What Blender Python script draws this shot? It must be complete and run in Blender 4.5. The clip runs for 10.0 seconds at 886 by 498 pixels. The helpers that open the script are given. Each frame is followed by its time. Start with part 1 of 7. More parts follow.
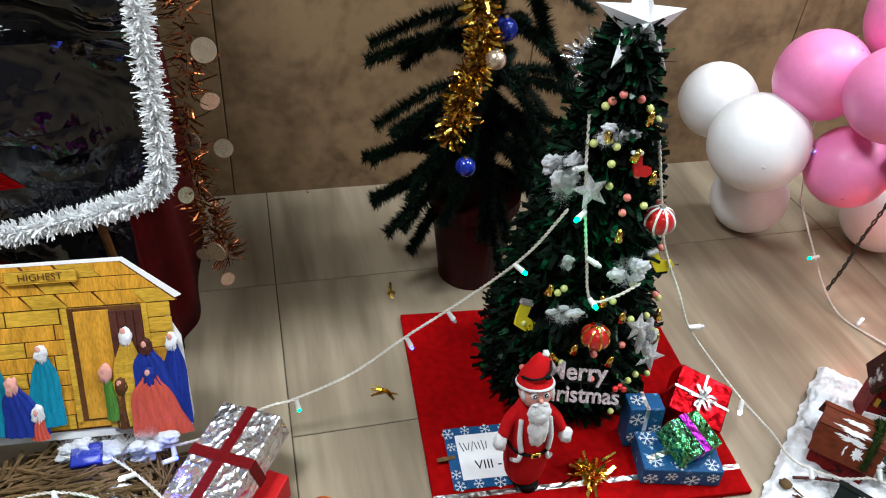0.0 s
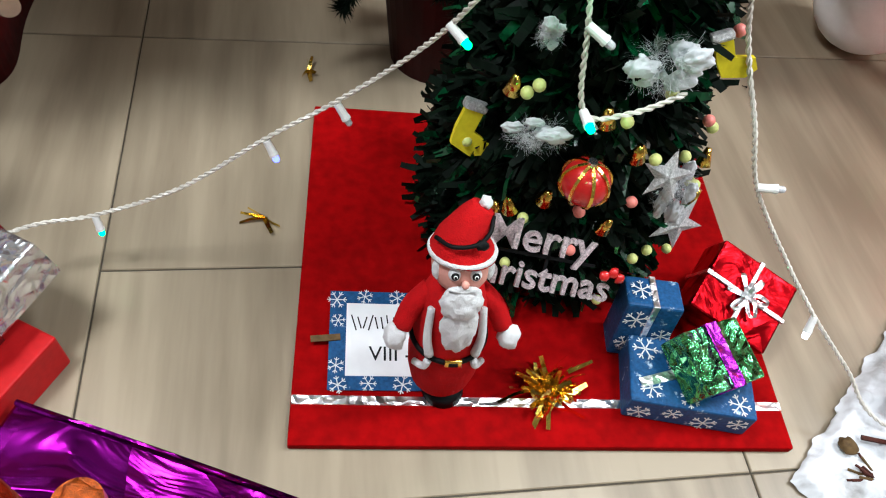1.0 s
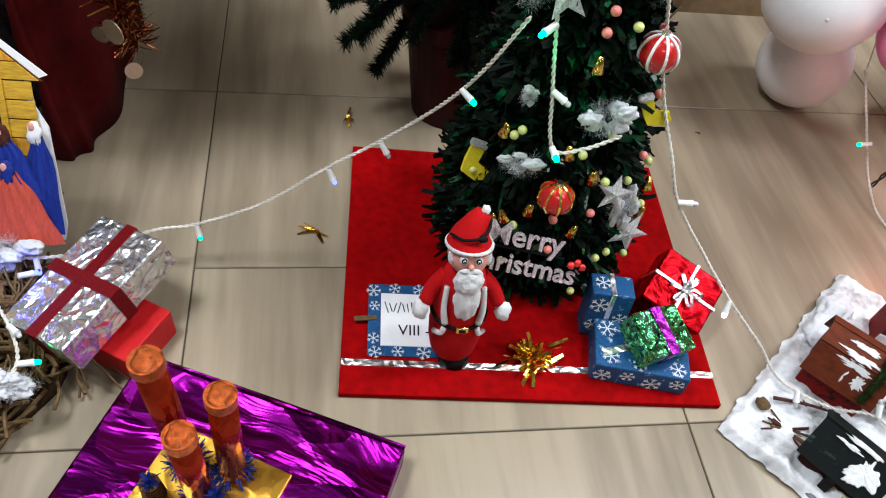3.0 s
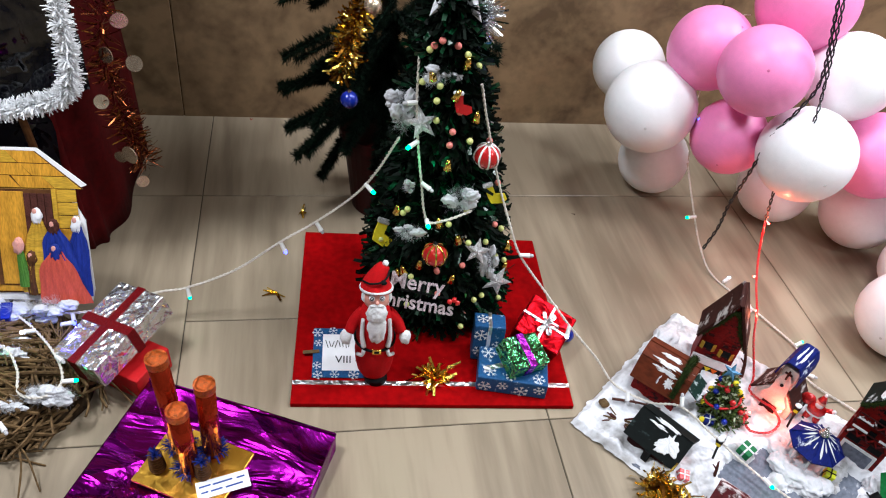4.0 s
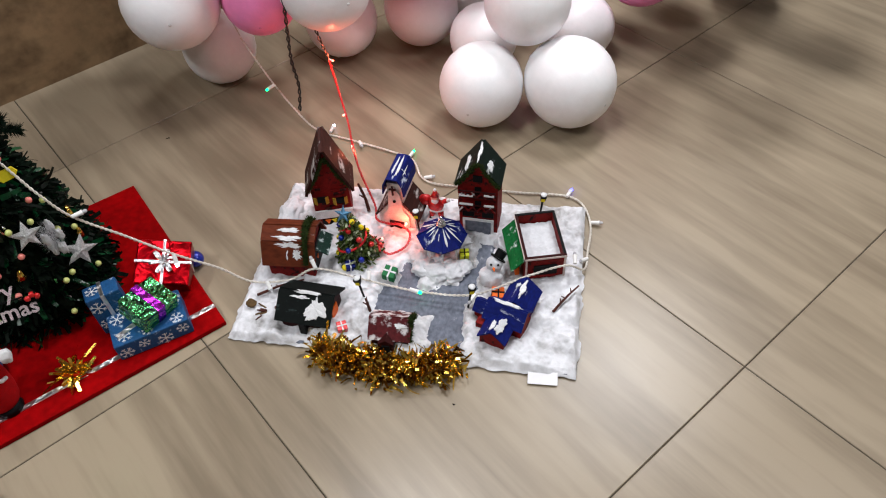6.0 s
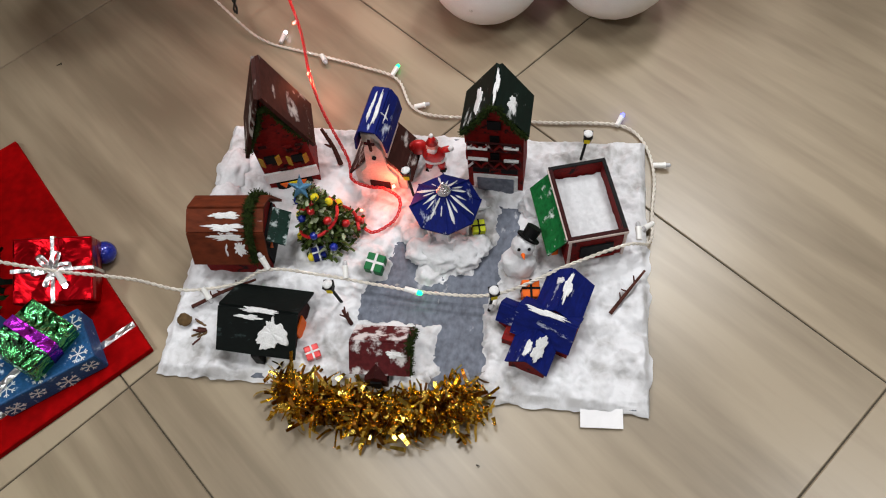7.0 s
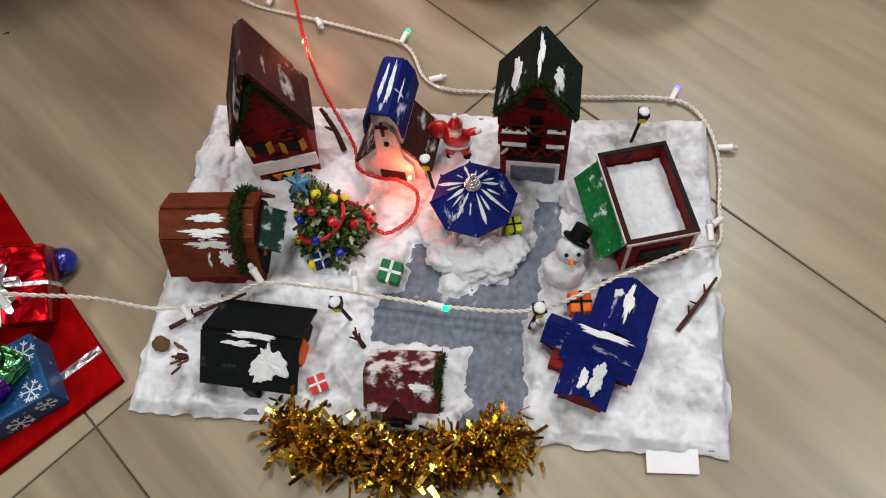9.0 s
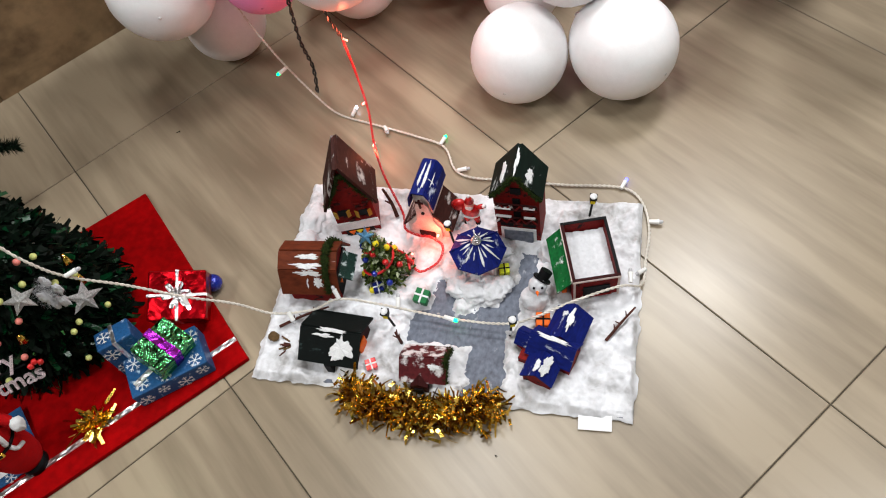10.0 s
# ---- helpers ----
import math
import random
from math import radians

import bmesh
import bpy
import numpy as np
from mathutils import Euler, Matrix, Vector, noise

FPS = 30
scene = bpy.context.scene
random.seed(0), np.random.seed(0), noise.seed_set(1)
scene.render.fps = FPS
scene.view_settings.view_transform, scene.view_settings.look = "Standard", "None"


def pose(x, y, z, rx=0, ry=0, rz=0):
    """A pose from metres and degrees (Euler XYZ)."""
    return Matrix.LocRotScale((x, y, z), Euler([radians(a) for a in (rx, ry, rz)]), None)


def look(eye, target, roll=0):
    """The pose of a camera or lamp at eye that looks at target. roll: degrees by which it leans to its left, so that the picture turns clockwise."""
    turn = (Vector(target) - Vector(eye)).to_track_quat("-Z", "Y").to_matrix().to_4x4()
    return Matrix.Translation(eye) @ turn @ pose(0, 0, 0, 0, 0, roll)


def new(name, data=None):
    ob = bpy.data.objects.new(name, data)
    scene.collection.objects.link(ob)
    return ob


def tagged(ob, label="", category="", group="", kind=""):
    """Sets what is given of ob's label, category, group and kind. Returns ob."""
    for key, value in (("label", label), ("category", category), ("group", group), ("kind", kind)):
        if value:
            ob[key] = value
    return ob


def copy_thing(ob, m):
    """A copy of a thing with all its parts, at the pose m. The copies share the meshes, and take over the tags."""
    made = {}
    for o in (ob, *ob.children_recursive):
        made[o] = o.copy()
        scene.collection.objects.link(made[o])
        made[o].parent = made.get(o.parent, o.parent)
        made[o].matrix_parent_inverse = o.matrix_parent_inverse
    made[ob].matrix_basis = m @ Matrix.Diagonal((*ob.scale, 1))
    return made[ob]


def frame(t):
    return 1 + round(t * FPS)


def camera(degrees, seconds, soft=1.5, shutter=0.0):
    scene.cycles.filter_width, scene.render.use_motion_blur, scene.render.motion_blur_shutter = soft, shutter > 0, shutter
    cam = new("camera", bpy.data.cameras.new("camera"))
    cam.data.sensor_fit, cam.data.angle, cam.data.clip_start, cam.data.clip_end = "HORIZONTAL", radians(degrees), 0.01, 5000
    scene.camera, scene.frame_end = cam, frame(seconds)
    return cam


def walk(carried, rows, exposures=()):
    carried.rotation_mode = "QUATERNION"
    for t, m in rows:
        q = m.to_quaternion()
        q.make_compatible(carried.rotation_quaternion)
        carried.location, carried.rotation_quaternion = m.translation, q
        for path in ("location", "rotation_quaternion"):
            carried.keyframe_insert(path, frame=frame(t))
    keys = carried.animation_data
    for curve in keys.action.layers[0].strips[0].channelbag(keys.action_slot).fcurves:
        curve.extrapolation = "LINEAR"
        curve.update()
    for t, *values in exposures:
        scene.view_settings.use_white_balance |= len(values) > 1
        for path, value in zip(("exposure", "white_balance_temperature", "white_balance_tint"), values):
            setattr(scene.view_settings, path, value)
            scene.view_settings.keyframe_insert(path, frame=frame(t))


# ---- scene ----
cam = camera(61.8, 10.0, 1.1)
PATH = [
    (0, (-0.022, 0.458, 1.166), (0.442, 1.964, -0.065), 5.3),
    (0.5, (0.222, 0.744, 0.983), (0.545, 2.051, -0.496), 8.2),
    (1, (0.249, 0.812, 0.797), (0.602, 1.968, -0.797), 12.7),
    (1.5, (0.255, 0.83, 0.771), (0.604, 1.908, -0.878), 13.9),
    (2, (0.242, 0.813, 0.803), (0.596, 1.909, -0.833), 13.7),
    (3.5, (0.174, 0.403, 1.122), (0.511, 1.759, -0.309), 10.6),
    (4, (0.243, 0.205, 1.263), (0.624, 1.657, -0.059), 9.1),
    (4.5, (0.399, 0.096, 1.324), (0.833, 1.619, 0.103), 6.1),
    (5, (0.424, -0.008, 1.324), (1.065, 1.459, 0.126), 3.6),
    (5.5, (0.528, -0.055, 1.328), (1.35, 1.263, 0.068), -2.4),
    (6, (0.598, 0.055, 1.242), (1.418, 1.107, -0.248), -3.7),
    (6.2, (0.683, 0.122, 1.197), (1.45, 1.15, -0.337), -5.4),
    (7.3, (0.941, 0.533, 0.877), (1.499, 1.289, -0.888), -9.0),
    (7.5, (0.961, 0.602, 0.774), (1.539, 1.336, -0.994), -7.4),
    (8, (0.948, 0.668, 0.689), (1.52, 1.34, -1.106), -5.0),
    (8.5, (0.943, 0.652, 0.744), (1.511, 1.343, -1.045), -6.0),
    (9, (0.945, 0.561, 0.866), (1.496, 1.303, -0.908), -9.0),
    (9.5, (0.898, 0.41, 1.125), (1.405, 1.231, -0.626), -12.5),
    (10, (0.853, 0.266, 1.264), (1.369, 1.243, -0.402), -14.5),
]
walk(cam, [(t, look(eye, target, roll)) for t, eye, target, roll in PATH],
     [(0, -0.46, 5700, 4), (0.5, -0.32, 5750, 5), (1.2, -0.34, 5800, 6), (2, -0.62, 5850, 7), (3.5, -0.46, 5750, 8), (4.0, -0.5, 5750, 10), (4.5, -1.05, 5800, 13), (5.5, -1.26, 5850, 13), (6.2, -0.9, 6150, 11), (7.5, -1.24, 6250, 9), (9, -1.2, 6250, 9), (9.5, -1.18, 6250, 9), (10, -0.86, 6200, 9)])

# ---- light ----
world = bpy.data.worlds.new("room_air")
scene.world = world
world.use_nodes = True
world.node_tree.nodes["Background"].inputs[0].default_value = (1.0, 0.97, 0.93, 1)
world.node_tree.nodes["Background"].inputs[1].default_value = 0.012
CEILING = 2.75
# First three inferred from reflections and shadows; last two are added fill, unseen.
LAMPS = [(1.35, 1.32, 48.0), (2.9, 1.35, 95.0), (-0.75, 1.1, 92.0), (2.3, -0.3, 45.0), (0.6, -1.2, 12.0)]

# ---- materials ----


def nodes_of(name):
    m = bpy.data.materials.new(name)
    m.use_nodes = True
    return m, m.node_tree.nodes, m.node_tree.links, m.node_tree.nodes["Principled BSDF"]


def scaled(c, k):
    return (min(c[0] * k, 1), min(c[1] * k, 1), min(c[2] * k, 1), 1)


def mat(name, color, rough=0.6, metal=0.0, var=0.25, size=40.0, bump=0.15, fine=6.0, coat=0.0, sheen=0.0, stretch=(1, 1, 1)):
    """A surface with stains at one scale and grain at another."""
    m, n, l, b = nodes_of(name)
    tc = n.new("ShaderNodeTexCoord")
    mp = n.new("ShaderNodeMapping")
    mp.inputs["Scale"].default_value = stretch
    l.new(tc.outputs["Object"], mp.inputs[0])
    big, small = n.new("ShaderNodeTexNoise"), n.new("ShaderNodeTexNoise")
    big.inputs["Scale"].default_value, small.inputs["Scale"].default_value = size, size * fine
    big.inputs["Detail"].default_value, small.inputs["Detail"].default_value = 4, 3
    for t in (big, small):
        l.new(mp.outputs[0], t.inputs["Vector"])
    mean = n.new("ShaderNodeMath")
    mean.operation = "ADD"
    l.new(big.outputs["Fac"], mean.inputs[0])
    l.new(small.outputs["Fac"], mean.inputs[1])
    ramp = n.new("ShaderNodeValToRGB")
    ramp.color_ramp.elements[0].position, ramp.color_ramp.elements[1].position = 0.35, 0.65
    ramp.color_ramp.elements[0].color, ramp.color_ramp.elements[1].color = scaled(color, 1 - var), scaled(color, 1 + var)
    half = n.new("ShaderNodeMath")
    half.operation, half.inputs[1].default_value = "MULTIPLY", 0.5
    l.new(mean.outputs[0], half.inputs[0])
    l.new(half.outputs[0], ramp.inputs[0])
    l.new(ramp.outputs[0], b.inputs["Base Color"])
    rr = n.new("ShaderNodeMapRange")
    rr.inputs["To Min"].default_value, rr.inputs["To Max"].default_value = max(rough - 0.12, 0.03), min(rough + 0.12, 1)
    l.new(big.outputs["Fac"], rr.inputs["Value"])
    l.new(rr.outputs[0], b.inputs["Roughness"])
    b.inputs["Metallic"].default_value = metal
    b.inputs["Coat Weight"].default_value = coat
    b.inputs["Specular IOR Level"].default_value = 0.5 if rough < 0.45 else 0.14
    b.inputs["Sheen Weight"].default_value = sheen
    bp = n.new("ShaderNodeBump")
    bp.inputs["Strength"].default_value, bp.inputs["Distance"].default_value = bump, 0.002
    l.new(mean.outputs[0], bp.inputs["Height"])
    l.new(bp.outputs[0], b.inputs["Normal"])
    return m


def foil(name, color, rough=0.22, size=45.0, crease=0.7, metal=1.0, dist=0.012, stretch=(1, 1, 1)):
    """Crumpled metallic wrapping foil: creases from cells and folds from noise."""
    m, n, l, b = nodes_of(name)
    tc = n.new("ShaderNodeTexCoord")
    warp, fold, cells = n.new("ShaderNodeTexNoise"), n.new("ShaderNodeTexNoise"), n.new("ShaderNodeTexVoronoi")
    warp.inputs["Scale"].default_value = size * 0.35
    l.new(tc.outputs["Object"], warp.inputs["Vector"])
    mix = n.new("ShaderNodeMix")
    mix.data_type, mix.inputs[0].default_value = "VECTOR", 0.06
    fm = n.new("ShaderNodeMapping")
    fm.inputs["Scale"].default_value = stretch
    l.new(tc.outputs["Object"], fm.inputs[0])
    l.new(fm.outputs[0], mix.inputs[4])
    l.new(warp.outputs["Color"], mix.inputs[5])
    cells.feature = "F1"
    cells.inputs["Scale"].default_value, fold.inputs["Scale"].default_value = size, size * 0.4
    fold.inputs["Detail"].default_value, fold.inputs["Distortion"].default_value = 4, 1.5
    for t in (cells, fold):
        l.new(mix.outputs[1], t.inputs["Vector"])
    add = n.new("ShaderNodeMath")
    add.operation = "ADD"
    l.new(cells.outputs["Distance"], add.inputs[0])
    l.new(fold.outputs["Fac"], add.inputs[1])
    bp = n.new("ShaderNodeBump")
    bp.inputs["Strength"].default_value, bp.inputs["Distance"].default_value = crease, dist
    l.new(add.outputs[0], bp.inputs["Height"])
    l.new(bp.outputs[0], b.inputs["Normal"])
    ramp = n.new("ShaderNodeValToRGB")
    ramp.color_ramp.elements[0].color, ramp.color_ramp.elements[1].color = scaled(color, 0.72), scaled(color, 1.12)
    l.new(fold.outputs["Fac"], ramp.inputs[0])
    l.new(ramp.outputs[0], b.inputs["Base Color"])
    b.inputs["Metallic"].default_value, b.inputs["Roughness"].default_value = metal, rough
    return m


def painted(name, base, streak, amount=0.52, size=(60, 14, 60), rough=0.7):
    """Hand-painted card with dabs of a second paint dragged along the slope."""
    m, n, l, b = nodes_of(name)
    tc, mp = n.new("ShaderNodeTexCoord"), n.new("ShaderNodeMapping")
    mp.inputs["Scale"].default_value = size
    l.new(tc.outputs["Object"], mp.inputs[0])
    t, g = n.new("ShaderNodeTexNoise"), n.new("ShaderNodeTexNoise")
    t.inputs["Scale"].default_value, t.inputs["Detail"].default_value = 1.0, 7
    t.inputs["Roughness"].default_value = 0.62
    g.inputs["Scale"].default_value, g.inputs["Detail"].default_value = 3.5, 3
    l.new(mp.outputs[0], t.inputs["Vector"])
    l.new(mp.outputs[0], g.inputs["Vector"])
    step = n.new("ShaderNodeValToRGB")
    step.color_ramp.elements[0].position, step.color_ramp.elements[1].position = amount, amount + 0.09
    l.new(t.outputs["Fac"], step.inputs[0])
    tone = n.new("ShaderNodeValToRGB")
    tone.color_ramp.elements[0].color, tone.color_ramp.elements[1].color = scaled(base, 0.3), scaled(base, 1.6)
    l.new(g.outputs["Fac"], tone.inputs[0])
    mix = n.new("ShaderNodeMix")
    mix.data_type = "RGBA"
    l.new(step.outputs[0], mix.inputs[0])
    l.new(tone.outputs[0], mix.inputs[6])
    mix.inputs[7].default_value = (*streak, 1)
    l.new(mix.outputs[2], b.inputs["Base Color"])
    bp = n.new("ShaderNodeBump")
    bp.inputs["Strength"].default_value, bp.inputs["Distance"].default_value = 0.3, 0.002
    l.new(t.outputs["Fac"], bp.inputs["Height"])
    l.new(bp.outputs[0], b.inputs["Normal"])
    b.inputs["Roughness"].default_value = rough
    b.inputs["Specular IOR Level"].default_value = 0.16
    return m


def wood_tile(name, light, dark, rough, axis="Y", fine=1.0):
    """Glazed tile printed with wood grain; each tile takes its own cut of the print."""
    m, n, l, b = nodes_of(name)
    tc, info, off = n.new("ShaderNodeTexCoord"), n.new("ShaderNodeObjectInfo"), n.new("ShaderNodeVectorMath")
    sc = n.new("ShaderNodeVectorMath")
    sc.operation, sc.inputs[1].default_value = "SCALE", (0, 0, 0)
    comb = n.new("ShaderNodeCombineXYZ")
    mul = n.new("ShaderNodeMath")
    mul.operation, mul.inputs[1].default_value = "MULTIPLY", 37.0
    l.new(info.outputs["Random"], mul.inputs[0])
    for i in range(3):
        l.new(mul.outputs[0], comb.inputs[i])
    off.operation = "ADD"
    l.new(tc.outputs["Object"], off.inputs[0])
    l.new(comb.outputs[0], off.inputs[1])
    mp = n.new("ShaderNodeMapping")
    mp.inputs["Scale"].default_value = {"Y": (9, 0.9, 9), "Z": (7, 7, 0.6)}[axis]
    mp.inputs["Rotation"].default_value = (0, 0, radians(1.5))
    l.new(off.outputs[0], mp.inputs[0])
    a, g, s = (n.new("ShaderNodeTexNoise") for _ in range(3))
    a.inputs["Scale"].default_value, a.inputs["Detail"].default_value, a.inputs["Distortion"].default_value = 0.9, 5, 0.9
    g.inputs["Scale"].default_value, g.inputs["Detail"].default_value = 5.5 * fine, 4
    s.inputs["Scale"].default_value, s.inputs["Detail"].default_value = 2.2, 4
    for t in (a, g):
        l.new(mp.outputs[0], t.inputs["Vector"])
    l.new(tc.outputs["Object"], s.inputs["Vector"])
    add = n.new("ShaderNodeMath")
    add.operation, add.inputs[1].default_value = "MULTIPLY_ADD", 0.38
    l.new(g.outputs["Fac"], add.inputs[0])
    l.new(a.outputs["Fac"], add.inputs[2])
    ramp = n.new("ShaderNodeValToRGB")
    e = ramp.color_ramp.elements
    e[0].position, e[0].color = 0.5, (*dark, 1)
    e[1].position, e[1].color = 0.82, (*light, 1)
    l.new(add.outputs[0], ramp.inputs[0])
    l.new(ramp.outputs[0], b.inputs["Base Color"])
    rr = n.new("ShaderNodeMapRange")
    rr.inputs["To Min"].default_value, rr.inputs["To Max"].default_value = rough - 0.06, rough + 0.1
    l.new(s.outputs["Fac"], rr.inputs["Value"])
    l.new(rr.outputs[0], b.inputs["Roughness"])
    bp = n.new("ShaderNodeBump")
    bp.inputs["Strength"].default_value, bp.inputs["Distance"].default_value = 0.06, 0.001
    l.new(g.outputs["Fac"], bp.inputs["Height"])
    l.new(bp.outputs[0], b.inputs["Normal"])
    return m


def glow(name, color, strength):
    m, n, l, b = nodes_of(name)
    b.inputs["Base Color"].default_value = (*color, 1)
    b.inputs["Emission Color"].default_value = (*color, 1)
    b.inputs["Emission Strength"].default_value = strength
    return m


M_FLOOR = wood_tile("floor_tile", (0.33, 0.27, 0.187), (0.2, 0.158, 0.106), 0.3)
M_WALL = wood_tile("wall_tile", (0.25, 0.165, 0.085), (0.11, 0.068, 0.034), 0.36, "Z")
M_GROUT = mat("grout", (0.07, 0.06, 0.045), 0.9, size=30)
# For the unseen walls and ceiling; grey lowered to cut bounced light.
M_PLASTER = mat("plaster", (0.2, 0.19, 0.175), 0.85, var=0.06, size=4)
M_RED_CARD = mat("red_card", (0.25, 0.0006, 0.0012), 0.75, var=0.3, size=7, bump=0.1, fine=9)
M_RED_CARD.node_tree.nodes["Principled BSDF"].inputs["Specular IOR Level"].default_value = 0.03
M_TAPE = foil("silver_tape", (0.92, 0.92, 0.94), 0.34, 60, 0.35)
M_SILVER = foil("silver_foil", (0.9, 0.93, 0.97), 0.26, 55, 0.7, 0.92, 0.008)
M_PURPLE = foil("purple_foil", (0.25, 0.006, 0.25), 0.24, 15, 0.8, dist=0.03, stretch=(0.65, 1.35, 1))
M_GOLD = foil("gold_foil", (0.85, 0.48, 0.06), 0.28, 40, 0.14)
M_CANDLE_FOIL = foil("orange_red_foil", (0.4, 0.03, 0.006), 0.24, 50, 0.4, 0.8, 0.006, (2, 2, 0.3))
M_WINDOW = mat("dull_yellow_paint", (0.36, 0.21, 0.015), 0.6, var=0.25, size=90)
M_LABEL_INK = mat("blue_ink", (0.05, 0.09, 0.3), 0.6, size=60)
M_GREENFOIL = foil("green_foil", (0.15, 0.6, 0.22), 0.22, 60, 0.9)
M_REDFOIL = foil("red_foil", (0.36, 0.003, 0.007), 0.28, 30, 0.5)
M_RIBBON_RED = mat("red_glitter_ribbon", (0.15, 0.003, 0.005), 0.45, 0.3, var=0.5, size=300, bump=0.5)
M_RIBBON_PURPLE = foil("purple_ribbon", (0.4, 0.03, 0.55), 0.25, 50, 0.4)
M_RED_PAPER = mat("red_paper", (0.45, 0.01, 0.012), 0.45, var=0.12, size=20)
M_BLUE_PAPER = painted("blue_snow_paper", (0.015, 0.075, 0.2), (0.5, 0.62, 0.75), 0.61, (70, 70, 70), 0.45)
M_WHITE_PAPER = mat("white_paper", (0.8, 0.8, 0.82), 0.7, var=0.04, size=12, bump=0.05)
M_INK = mat("black_ink", (0.012, 0.012, 0.014), 0.6, size=60)
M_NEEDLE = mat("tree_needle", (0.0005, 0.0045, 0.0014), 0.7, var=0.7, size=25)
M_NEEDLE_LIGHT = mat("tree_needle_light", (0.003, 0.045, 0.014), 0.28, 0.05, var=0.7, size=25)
M_PINE = mat("pine_needle", (0.002, 0.008, 0.0035), 0.6, var=0.5, size=25)
M_BARK = mat("pole_bark", (0.045, 0.028, 0.018), 0.75, var=0.4, size=30)
M_POT = mat("pot_red", (0.028, 0.002, 0.002), 0.5, var=0.25, size=12)
M_COTTON = mat("cotton", (0.6, 0.61, 0.635), 0.95, var=0.1, size=24, bump=0.45, sheen=0.2)


def thin_cotton(name):
    """Cotton wool laid thin in places, where grey card and dirt show through, with fine drawn fibres."""
    m, n, l, b = nodes_of(name)
    tc = n.new("ShaderNodeTexCoord")
    big, mid, fib = (n.new("ShaderNodeTexNoise") for _ in range(3))
    for t, sc, d, w in ((big, 9.0, 5, 0.6), (mid, 46.0, 5, 0.4), (fib, 260.0, 3, 2.2)):
        t.inputs["Scale"].default_value, t.inputs["Detail"].default_value, t.inputs["Distortion"].default_value = sc, d, w
        l.new(tc.outputs["Object"], t.inputs["Vector"])
    add = n.new("ShaderNodeMath")
    add.operation, add.inputs[1].default_value = "MULTIPLY_ADD", 0.55
    l.new(mid.outputs["Fac"], add.inputs[0])
    l.new(big.outputs["Fac"], add.inputs[2])
    ramp = n.new("ShaderNodeValToRGB")
    e = ramp.color_ramp.elements
    e[0].position, e[0].color = 0.56, (0.33, 0.325, 0.32, 1)
    e[1].position, e[1].color = 0.84, (0.74, 0.75, 0.78, 1)
    mid_e = e.new(0.71)
    mid_e.color = (0.6, 0.605, 0.625, 1)
    l.new(add.outputs[0], ramp.inputs[0])
    l.new(ramp.outputs[0], b.inputs["Base Color"])
    b.inputs["Roughness"].default_value, b.inputs["Specular IOR Level"].default_value = 0.95, 0.1
    b.inputs["Sheen Weight"].default_value = 0.15
    mix = n.new("ShaderNodeMath")
    mix.operation, mix.inputs[1].default_value = "MULTIPLY_ADD", 0.35
    l.new(fib.outputs["Fac"], mix.inputs[0])
    l.new(mid.outputs["Fac"], mix.inputs[2])
    bp = n.new("ShaderNodeBump")
    bp.inputs["Strength"].default_value, bp.inputs["Distance"].default_value = 0.5, 0.004
    l.new(mix.outputs[0], bp.inputs["Height"])
    l.new(bp.outputs[0], b.inputs["Normal"])
    return m


M_SNOW = thin_cotton("laid_cotton")
M_PAPER_STAR = mat("star_card", (0.68, 0.7, 0.72), 0.35, 0.35, var=0.12, size=120, bump=0.4, stretch=(1, 6, 1))
M_GLITTER = mat("silver_glitter", (0.8, 0.8, 0.82), 0.45, 0.6, var=0.5, size=400, bump=1.0)
M_SIGN = mat("pinkish_silver_glitter", (0.62, 0.52, 0.55), 0.4, 0.6, var=0.6, size=420, bump=1.0)
M_WHITE_LATEX = mat("white_latex", (0.9, 0.89, 0.9), 0.36, var=0.03, size=8, bump=0.02, coat=0.0)
M_PINK_LATEX = mat("pink_latex", (0.9, 0.27, 0.55), 0.42, var=0.05, size=8, bump=0.02, coat=0.0)
for latex in (M_WHITE_LATEX, M_PINK_LATEX):
    skin = latex.node_tree.nodes["Principled BSDF"].inputs
    skin["Subsurface Weight"].default_value, skin["Subsurface Scale"].default_value = 0.6, 0.06
    skin["Subsurface Radius"].default_value = (1.0, 0.8, 0.85)
M_PURPLE_LATEX = mat("purple_latex", (0.07, 0.05, 0.12), 0.3, var=0.08, size=8, bump=0.02, coat=0.4)
for M, c in ((M_WHITE_LATEX, 0.15), (M_PINK_LATEX, 0.15)):
    M.node_tree.nodes["Principled BSDF"].inputs["Subsurface Weight"].default_value = c
    M.node_tree.nodes["Principled BSDF"].inputs["Subsurface Radius"].default_value = (0.03, 0.02, 0.02)
M_WIRE = mat("clear_wire", (0.66, 0.62, 0.55), 0.35, var=0.15, size=40, bump=0.1, coat=0.4)
M_PLASTIC = mat("white_plastic", (0.8, 0.8, 0.78), 0.35, var=0.06, size=40, bump=0.05)
M_BLACK_WIRE = mat("black_wire", (0.012, 0.014, 0.014), 0.4, size=50)
M_RED_WIRE = mat("red_wire", (0.55, 0.012, 0.015), 0.4, size=50)
M_GREEN_GLOW = glow("green_led", (0.015, 1.0, 0.2), 9)
M_BLUE_GLOW = glow("blue_led", (0.06, 0.07, 1.0), 14)
M_WHITE_GLOW = glow("pale_led", (0.75, 0.78, 1.0), 20)
M_RED_GLOW = glow("red_led", (1.0, 0.1, 0.06), 30)
M_LAMP = glow("lamp_panel", (1.0, 0.95, 0.88), 6)
M_BLACK_FOIL = foil("black_plastic_sheet", (0.002, 0.002, 0.005), 0.07, 6, 0.9, 0.0, 0.08)
